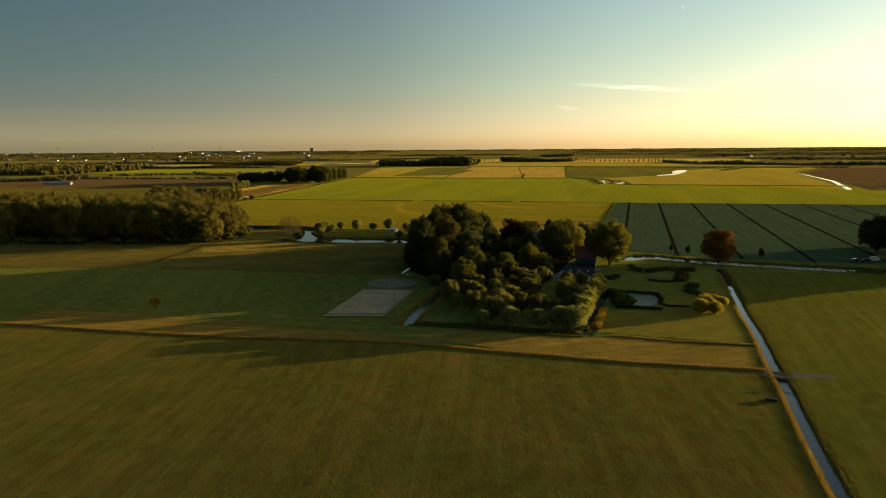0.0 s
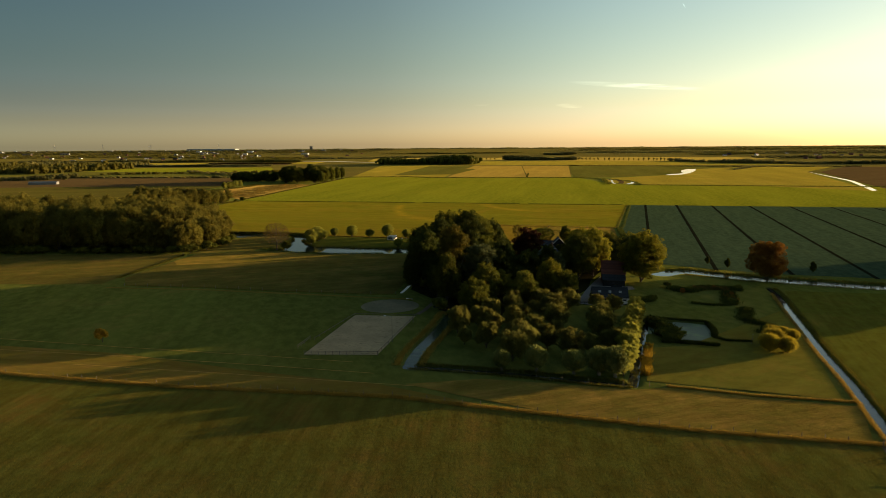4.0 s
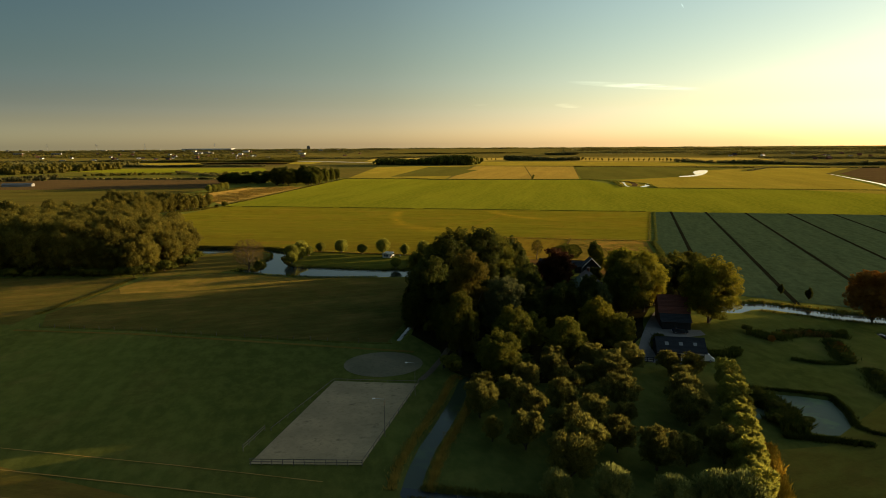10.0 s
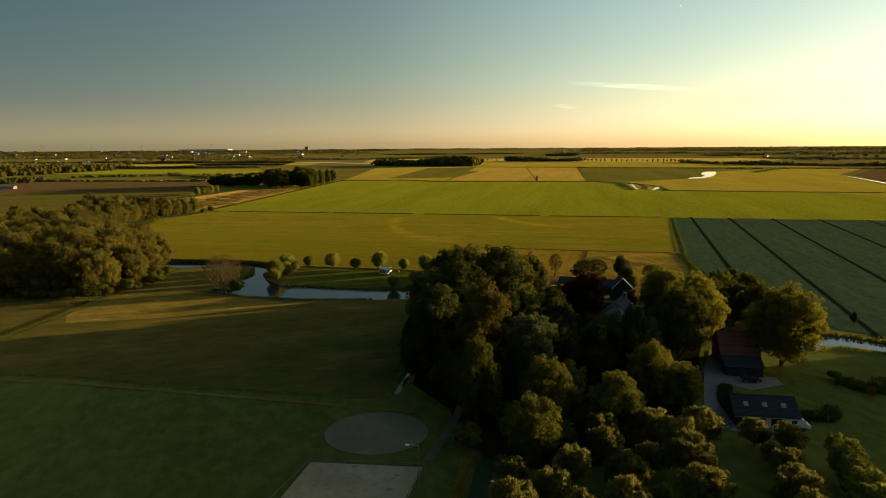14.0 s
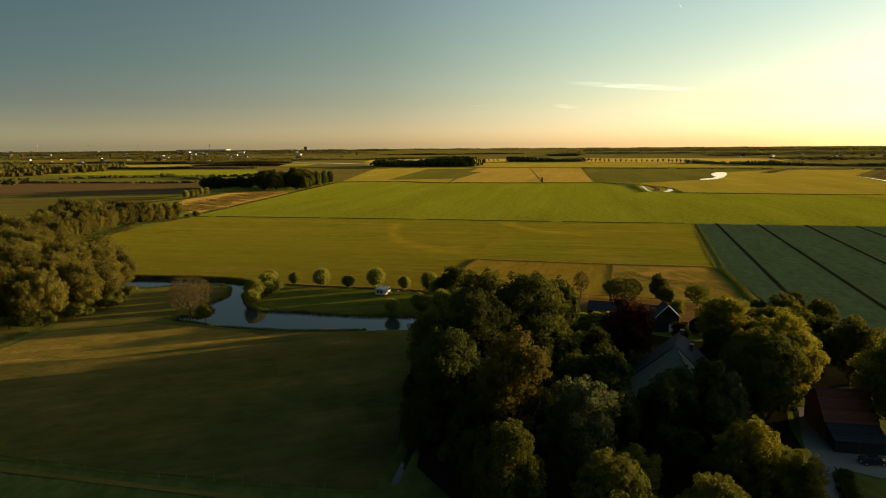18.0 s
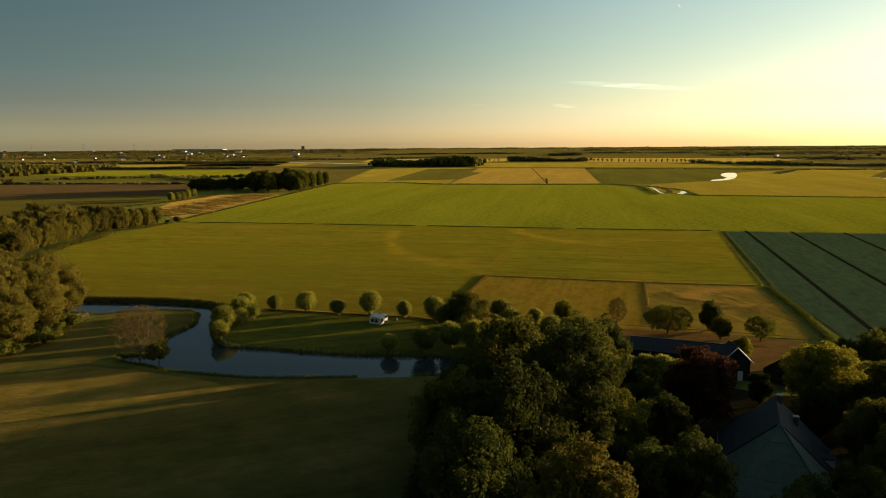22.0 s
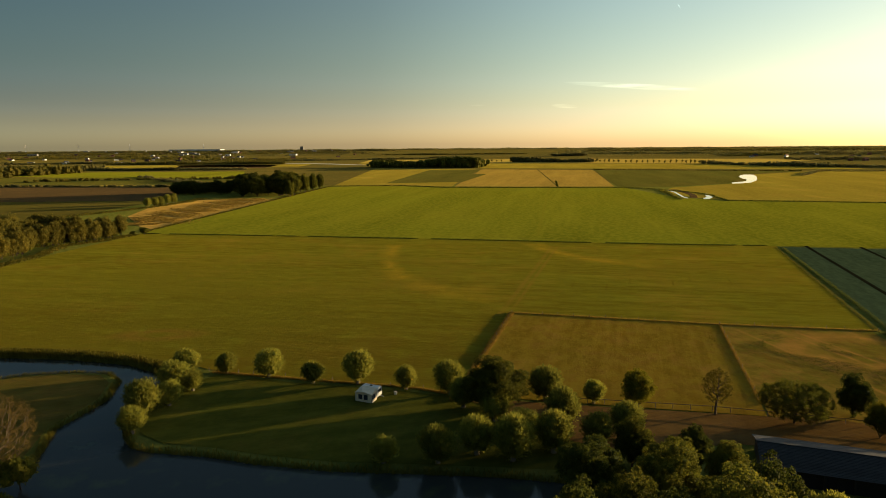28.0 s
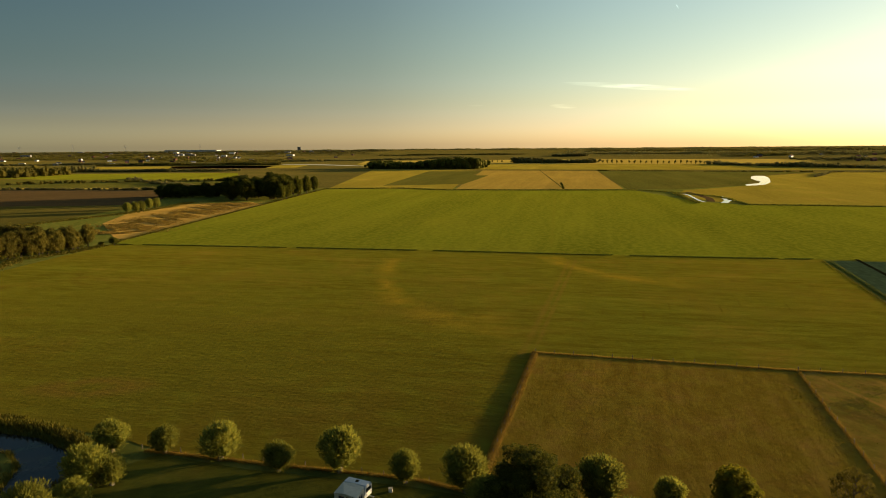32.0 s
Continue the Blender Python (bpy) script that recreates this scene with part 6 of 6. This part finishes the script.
blades("paddock_edge_grass", [(20.5, 486), (81.9, 468.4), (125, 459)], 0.8, 0.5, 70, "gold", "long golden grass on the paddock's far edge", seed=7, fat=0.06)
blades("paddock_edge_grass", [(81.9, 468.4), (63, 408)], 0.7, 0.45, 70, "gold", "long golden grass between the paddocks", seed=8, fat=0.06)
blades("pond_reeds", POND[:22], 2.2, 0.9, 70, "reed", "green reeds fringing the pond", "reeds", 9, 0.25, 0.06, closed=False)
blades("pond_reeds", POND[22:31], 2.4, 0.9, 110, "sedge", "green reeds fringing the pond's near bank", "reeds", 10, 0.25, 0.07)
blades("pond_reeds", POND[30:], 2.2, 0.9, 80, "reed", "green reeds round the grassy spit", "reeds", 32, 0.25, 0.06)
blades("bank_hedge", [(-170, 455), (-133, 452.5), (-101.6, 449), (-84, 444), (-73, 437)], 2.4, 1.3, 90, "reed", "dense reed bank behind the pond", "reeds", 11, 0.25, 0.06)
blades("ditch_grass", [(p[0] - 1.7, p[1] + 0.6) for p in DITCHES[0][0][1:]], 1.1, 0.42, 130, "gold", "golden bank grass along the field ditch", "grass", 12, fat=0.05)
blades("ditch_grass", [(p[0] + 1.7, p[1] - 0.6) for p in DITCHES[0][0]], 1.8, 0.5, 50, "reed", "green bank grass along the field ditch", "grass", 13, fat=0.07)
blades("canal_reeds", [(104, 315.8), (114, 316.6), (133, 301.5), (166, 285.5), (196, 273.5), (300, 233)], 1.8, 0.9, 14, "reed", "green grass on the canal's far bank", "reeds", 14)
blades("canal_reeds", [(108, 304.5), (129, 290.5), (162, 275), (192, 263.5), (300, 222)], 1.8, 0.7, 14, "reed", "green grass on the canal's near bank", "reeds", 15)
blades("moat_reeds", ribbon(DITCHES[4][0], 3.2), 1.6, 0.7, 70, "gold", "dry golden reeds along the moat", "reeds", 16, fat=0.06)
blades("moat_reeds", ribbon(DITCHES[3][0], 1.8), 1.4, 0.6, 60, "reed", "rank grass along the narrow moat", "reeds", 17, fat=0.07)
blades("golden_reeds", [(51.5, 187), (59.4, 208.5)], 1.3, 1.5, 260, "yellow", "tall golden reeds beside the garden ditch", "reeds", 18, 0.22, 0.05)
blades("pond_hedge", [(65.1, 213.6), (72.1, 211.2), (79.2, 208.6)], 1.3, 0.9, 160, "dark", "low dark clipped hedge beside the garden pond", "hedge", 19, 0.3, 0.1)
blades("pond_reeds", [(70, 237), (75.2, 236.4), (86, 232.6), (84.6, 224), (81.4, 216.4), (83.4, 213.2), (90, 212)], 1.3, 0.6, 110, "dark", "dark rank grass round the garden pond", "reeds", 20, 0.3, 0.1)
blades("pond_reeds", [(68.6, 236), (70, 229), (71.2, 222), (67.5, 218.4), (71.5, 216)], 4.2, 1.5, 330, "dark", "dense dark reeds between the ditch and the garden pond", "reeds", 21, 0.3, 0.1)
blades("drive_hedge", [(64.2, 277), (60.6, 270), (59.6, 263.6)], 1.6, 1.3, 260, "dark", "clipped dark hedge beside the gravel drive", "hedge", 50, 0.25, 0.1)
blades("drive_hedge", [(71, 261), (78, 259.6), (80, 264)], 2.0, 1.4, 220, "dark", "dark hedge beside the shed", "hedge", 51, 0.25, 0.1)
blades("crop_bank", [(128.2, 457), (181.8, 611)], 1.6, 0.4, 60, "sedge", "reedy bank beside the crop field", "reeds", 22, fat=0.06)
blades("crop_bank", [(124.8, 459), (179, 612)], 1.4, 0.32, 60, "reed", "grassy bank of the hay meadow's ditch", "grass", 23, fat=0.06)
blades("crop_bank", [(126, 457), (117, 420), (107, 388), (104, 350), (106, 333)], 2.6, 0.7, 80, "sedge", "rank green reeds along the crop field", "reeds", 24, 0.3, 0.08)
blades("field_border", MID, 1.0, 0.55, 40, "sedge", "thin dark sedge line between two fields", "grass", 25, fat=0.12, gaps=0.1)
blades("far_dike_grass", [(-133, 1160), (-37, 1160), (18, 1118), (160, 1092), (250, 1082), (276, 1045), (262, 980), (246, 905)], 5.0, 1.3, 2.6, "oak", "dark reeds along a distant dike", "reeds", 26, 0.4, 0.5)
blades("far_dike_grass", [(276, 1045), (297, 985), (298, 955), (284, 889), (412, 850), (900, 722)], 3.0, 1.0, 3.5, "oak", "dark reeds along a distant dike", "reeds", 46, 0.4, 0.5)
blades("far_dike_grass", [(-190, 702), (-133, 1160)], 2.0, 0.9, 5, "reed", "grass edge beside the reed field", "grass", 27, 0.4, 0.4)
blades("meadow_edge_grass", [(-132, 312), (-127, 344), (-125.4, 370)], 1.8, 0.4, 90, "reed", "lit grass line across the meadow", "grass", 28)
blades("meadow_edge_grass", [(-122, 296.4), (-88.4, 290.7), (-55.3, 282.3), (-21.8, 275.5), (-12, 274.6)], 0.9, 0.3, 40, "reed", "rough grass under the meadow fence", "grass", 29, fat=0.06)
blades("tussocks", [(72, 455), (92, 448), (84, 438), (104, 440), (90, 425), (110, 428), (98, 412)], 22, 0.3, 60, "reed", "coarse tussocks in the rough paddock", "grass", 30, 0.6, 0.25, 0.75)
blades("bank_grass", [(-3, 196), (0, 194.4), (14, 190), (30, 184.4), (46, 179.6)], 2.2, 0.5, 26, "reed", "rank grass on the strip beside the moat", "grass", 31)

blades("garden_bed", [(92.8, 280), (96, 273.5), (106.5, 279.5), (118, 275)], 3.6, 1.1, 240, "dark", "long dark shrub bed in the garden", "shrubs", 33, 0.35, 0.1)
blades("garden_bed", [(97, 276), (107, 278), (113, 275)], 3.0, 1.2, 90, "twiggy", "dry brown flower stems in the shrub bed", "shrubs", 52, 0.35, 0.08)
blades("garden_bed", [(110.4, 270.5), (107, 261), (103.4, 253)], 3.2, 1.1, 240, "dark", "dark flower bed along the lawn", "shrubs", 34, 0.35, 0.1)
blades("garden_bed", [(109.6, 267), (106, 258)], 2.4, 1.1, 90, "orange", "rusty autumn stems in the flower bed", "shrubs", 53, 0.35, 0.08)
blades("garden_bed", [(91.3, 256.6), (96.5, 253.2), (103.4, 252.6)], 1.8, 0.6, 160, "dark", "low dark bed across the lawn", "shrubs", 54, 0.35, 0.1)
blades("garden_bed", [(106.2, 248), (101, 238), (99, 232.5), (103.1, 226.4), (97, 219)], 3.4, 0.8, 160, "dark", "rough planting beside the ditch", "shrubs", 35, 0.35, 0.1)
for x0, y0, h0 in ((88.6, 209.6, 2.6), (90.2, 208.6, 2.6)):
    pole = thing("garden_pole", "thin weathered pole of a small garden frame", "pole", (x0, y0, 0))
    part("shaft", bar((0, 0, -0.1), (0.5, 0.3, h0), 0.05), M_wood, pole)
    part("tip", bar((0.5, 0.3, h0), (0.52, 0.31, h0 + 0.12), 0.03), M_metal, pole)

blades("bank_grass", [(-203, 545), (-208, 580), (-206, 616), (-212, 646), (-200, 660), (-190, 690)], 6, 0.9, 26, "reed", "rank green grass under the thicket's edge", "grass", 36, 0.4, 0.3)
blades("bank_grass", [(-300, 790), (-257, 875), (-245, 925), (-241, 975)], 9, 1.0, 14, "reed", "rough green strip between ploughland and reed field", "grass", 37, 0.4, 0.4)
blades("dry_reeds", [(-205, 740), (-215, 800), (-205, 860), (-195, 920), (-190, 965)], 34, 0.8, 90, "gold", "standing dry reed in rough tufts", "reeds", 38, 0.4, 0.5, 0.5)
blades("verge_grass", [(-61, 434), (-40, 428.4), (-12, 421.4), (-3, 417)], 0.8, 0.5, 110, "gold", "pale dry grass under the willow row's fence", "grass", 39, fat=0.06)
blades("verge_grass", [(-92, 450), (-110, 453.5), (-135, 457)], 1.2, 0.6, 60, "reed", "lit grass above the reed bank", "grass", 40, fat=0.07)

# ---- distance ----
def far_wood(name, line, width, h, n, label, leaf="far", seed=1, size=1.5, puffs=3, tufts=16, spread=0.3):
    """A far belt of trees, one object."""
    rg = np.random.default_rng(seed)
    pts = along(line, 1.0)
    c, r = [], []
    for _ in range(n):
        k = rg.integers(len(pts))
        x, y, a = pts[k]
        o = rg.uniform(-width / 2, width / 2)
        x, y = x - math.sin(math.radians(a)) * o, y + math.cos(math.radians(a)) * o
        hh = h * rg.uniform(0.6, 1.0) * (0.8 + 0.2 * math.sin(k * 0.021 + seed))
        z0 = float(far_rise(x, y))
        for _k in range(puffs):
            rad = hh * rg.uniform(0.24, 0.38)
            c.append((x + rg.normal() * hh * spread, y + rg.normal() * hh * spread, z0 + rg.uniform(0.3 * hh, hh - rad))); r.append(rad)
        c.append((x, y, z0 + hh * 0.2)); r.append(hh * 0.42)
    c, r = np.array(c), np.array(r)
    me = crown(name, LEAF[leaf], c, r, len(c) * tufts, size, rg=rg, core=0.78, flop=1.1)
    return tagged(new(name, me), label, "trees", "", "stuff")


far_wood("distant_wood", [(-128, 1905), (130, 1830)], 60, 31, 330, "dense dark rectangular wood in the fields", "oak", 3, 0.9, 4, 30)
far_wood("wood_edge", [(-420, 640), (-330, 590), (-320, 520)], 60, 15, 120, "dark woodland behind the pond wood", "wood", 7, 0.7, 4, 40)
far_wood("horizon_trees", [(-4300, 2300), (-2600, 4000), (0, 4700), (2600, 4000), (4300, 2300)], 420, 10, 5200, "line of trees on the horizon in haze-paled leaves", "far", 8, 2.2, 1, 6, 0.9)
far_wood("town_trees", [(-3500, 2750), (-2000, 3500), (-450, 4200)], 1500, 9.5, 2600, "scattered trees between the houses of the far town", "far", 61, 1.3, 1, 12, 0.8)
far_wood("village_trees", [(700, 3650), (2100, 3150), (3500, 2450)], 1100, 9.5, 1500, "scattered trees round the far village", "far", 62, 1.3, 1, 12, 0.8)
for k, (line, w, h, nn) in enumerate([
        ([(-2000, 1560), (-1050, 1590), (-760, 1540)], 300, 27, 620), ([(-1900, 2000), (-1100, 1860), (-780, 1800)], 160, 23, 300), ([(-765, 1820), (-571, 1802)], 24, 11, 90), ([(-980, 2310), (-700, 2300), (-420, 2262)], 60, 14, 200), ([(-1000, 1080), (-620, 1190)], 70, 13, 120), ([(-1000, 1250), (-580, 1208), (-338, 1176)], 8, 5, 150), ([(-640, 1330), (-480, 1380), (-310, 1390)], 30, 7, 40), ([(-1050, 1930), (-780, 1850), (-420, 1800)], 40, 9, 160), ([(-520, 1480), (-420, 1330), (-330, 1240)], 20, 6, 40),
        ([(-2900, 2700), (-1238, 3175), (-678, 2740), (-420, 2620)], 330, 13, 620), ([(-1800, 2300), (-1100, 2450), (-620, 2350)], 60, 12, 240), ([(-500, 2620), (-150, 2720), (150, 2950)], 50, 11, 150), ([(-3700, 2900), (-1900, 3500), (-300, 3900)], 260, 12, 620), ([(-3400, 3300), (-1700, 4050), (-200, 4350)], 380, 13, 800),
        ([(742, 1971), (786, 1870), (830, 1775), (925, 1672), (993, 1650), (1500, 1480)], 46, 15, 260), ([(1186, 2797), (1434, 2878)], 120, 15, 60), ([(1180, 2340), (1420, 2250), (2300, 1900)], 220, 14, 420), ([(1300, 3050), (2400, 2700), (3200, 2000)], 300, 14, 520), ([(900, 3850), (2600, 3300), (3700, 2500)], 300, 14, 560),
        ([(272, 2253), (400, 2215), (497, 2184)], 34, 24, 90), ([(700, 3400), (1300, 3200)], 60, 12, 140), ([(-200, 3400), (500, 3400)], 60, 11, 150), ([(560, 3050), (680, 3020)], 50, 24, 30), ([(620, 1330), (740, 1480), (960, 1440)], 10, 4, 60), ([(351, 1640), (720, 1500)], 10, 3, 60)]):
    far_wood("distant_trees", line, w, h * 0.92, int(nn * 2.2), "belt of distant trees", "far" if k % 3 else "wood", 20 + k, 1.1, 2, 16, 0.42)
for x, y, _ in along([(505, 2182), (572, 2110), (710, 2050), (742, 1980)], 15):
    plant("far1", "avenue_tree", x, y, rng.uniform(9, 12), "small roadside tree in a distant avenue", group="avenue trees", wide=0.9)
for x, y, _ in along([(140, 2330), (262, 2260)], 16):
    plant("far2", "avenue_tree", x, y, rng.uniform(8, 11), "small roadside tree in a distant avenue", group="avenue trees", wide=0.9)
for x, y, _ in along([(167, 1114), (176, 1160), (186, 1215)], 13):
    plant("bush1", "hedge_shrub", x, y, rng.uniform(2.2, 3.5), "low hedge shrub between stubble fields", "shrub", group="stubble hedge")
patch("water_lake", [(-439, 2308), (-300, 2200), (-157, 2068), (-150, 2080), (-280, 2250), (-430, 2340)], 0.08, M_water, "distant strip of open water", "water")


def far_house(x, y, w, d, h, rz, wall, roof, label):
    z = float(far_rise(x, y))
    ob = thing("distant_house", label, "house", (x, y, z - 0.3), rz, "distant village")
    part("wall", prism([(0, 0), (0, h), (d / 2, h * 1.7), (d, h), (d, 0)], 0, w), wall, ob)
    for a, b in (((-0.4, h * 0.93), (d / 2, h * 1.74)), ((d + 0.4, h * 0.93), (d / 2, h * 1.74))):
        slab(ob, "roof", [(-0.4, a[0], a[1]), (w + 0.4, a[0], a[1]), (w + 0.4, b[0], b[1]), (-0.4, b[0], b[1])], 0.3, roof)
    for k in range(3):
        part("window", boxes((w * (0.15 + 0.28 * k), -0.08, h * 0.35, w * (0.3 + 0.28 * k), 0.04, h * 0.8)), M_glass, ob)


rgh = np.random.default_rng(12)
for k in range(130):
    if k < 60:
        x, y = -2600 + rgh.random() * 2300, 2900 + rgh.random() * 1500
    elif k < 100:
        f = rgh.random()
        x, y = -2100 + f * 1500 + rgh.normal() * 60, 2500 + rgh.random() * 600
    else:
        x, y = 1150 + rgh.random() * 1100, 2050 + rgh.random() * 750
    far_house(x, y, rgh.uniform(10, 18), rgh.uniform(8, 11), rgh.uniform(3.5, 6), rgh.uniform(-40, 40), M_white if rgh.random() < 0.6 else M_brick, M_tile if rgh.random() < 0.6 else M_slate, "distant village house among trees")
wh = thing("warehouse", "long white warehouse on the horizon", "warehouse", (-1560, 4330, 18), -8)
part("wall", boxes((0, 0, 0, 330, 60, 16)), M_white, wh)
part("roof", boxes((-2, -2, 16, 332, 62, 17)), M_metal, wh)
for k in range(12):
    part("dock_door", boxes((10 + 26 * k, -0.6, 1, 22 + 26 * k, 0.1, 8)), M_slate, wh)
tw = thing("apartment_tower", "pale apartment block on the horizon", "building", (-800, 4550, 22), 5)
tw.scale = (0.6, 1, 0.75)
part("wall", boxes((0, 0, 0, 34, 18, 34)), M_concrete, tw)
for k in range(7):
    for j in range(5):
        part("window", boxes((2.5 + 6.4 * j, -0.3, 2 + 4.5 * k, 6.5 + 6.4 * j, 0.1, 4.6 + 4.5 * k)), M_glass, tw)
part("roof", boxes((-0.5, -0.5, 34, 34.5, 18.5, 35)), M_slate, tw)
fb = thing("farm_sheds", "low white greenhouse roofs beside the ploughed field", "shed", (-592, 1016, 0), 4)
part("wall", boxes((0, 0, -0.1, 40, 9, 3)), M_concrete, fb)
part("roof", prism([(-0.4, 3), (4.5, 4.6), (9.4, 3)], -0.5, 40.5), M_concrete, fb)


def pylon(x, y, h):
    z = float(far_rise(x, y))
    ob = thing("power_pylon", "lattice power pylon on the skyline", "pylon", (x, y, z - 0.5), 30, "power line")
    for sx in (-1, 1):
        for sy in (-1, 1):
            part("leg", bar((sx * 4, sy * 4, 0), (sx * 0.6, sy * 0.6, h), 0.35, 4, 0.2), M_metal, ob)
    for zf, wd in ((0.68, 10), (0.8, 8), (0.92, 5)):
        part("cross_arm", boxes((-wd, -0.35, h * zf, wd, 0.35, h * zf + 0.8)), M_metal, ob)
    for k in range(7):
        f, f2 = k / 7, (k + 1) / 7
        w0, w1 = 4 - 3.4 * f, 4 - 3.4 * f2
        part("brace", bar((-w0, -w0, h * f), (w1, -w1, h * f2), 0.2, 4), M_metal, ob)
        part("brace", bar((w0, -w0, h * f), (-w1, -w1, h * f2), 0.2, 4), M_metal, ob)


for x, y, h in ((-2170, 3910, 46), (-1990, 4110, 46), (-1785, 4310, 46), (-1450, 4640, 46), (-2420, 3650, 46)):
    pylon(x, y, h)


def far_hall(x, y, w, d, h, rz, wall):
    """A flat-roofed industrial hall in the far town."""
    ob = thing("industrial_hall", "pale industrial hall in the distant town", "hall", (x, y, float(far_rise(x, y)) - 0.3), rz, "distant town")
    part("wall", boxes((0, 0, 0, w, d, h)), wall, ob)
    part("roof", boxes((-0.4, -0.4, h, w + 0.4, d + 0.4, h + 0.6)), M_concrete, ob)
    for k in range(max(2, int(w / 14))):
        part("dock_door", boxes((3 + 13 * k, -0.3, 0.6, 8 + 13 * k, 0.05, h * 0.55)), M_slate, ob)


rgt = np.random.default_rng(31)
for k in range(26):
    f = rgt.random()
    far_hall(-2900 + 2500 * f, 3350 + 900 * rgt.random(), rgt.uniform(14, 45), rgt.uniform(14, 24), rgt.uniform(6, 8.5), rgt.uniform(-15, 12), M_concrete if k % 3 else M_white)
for x, y, w in ((-1180, 2420, 22), (-980, 2380, 18), (-860, 2400, 26), (-720, 2330, 18), (-1330, 2500, 24), (-560, 2300, 16)):
    far_hall(x, y, w * 0.8, 10, 5, rgt.uniform(-10, 10), M_white)
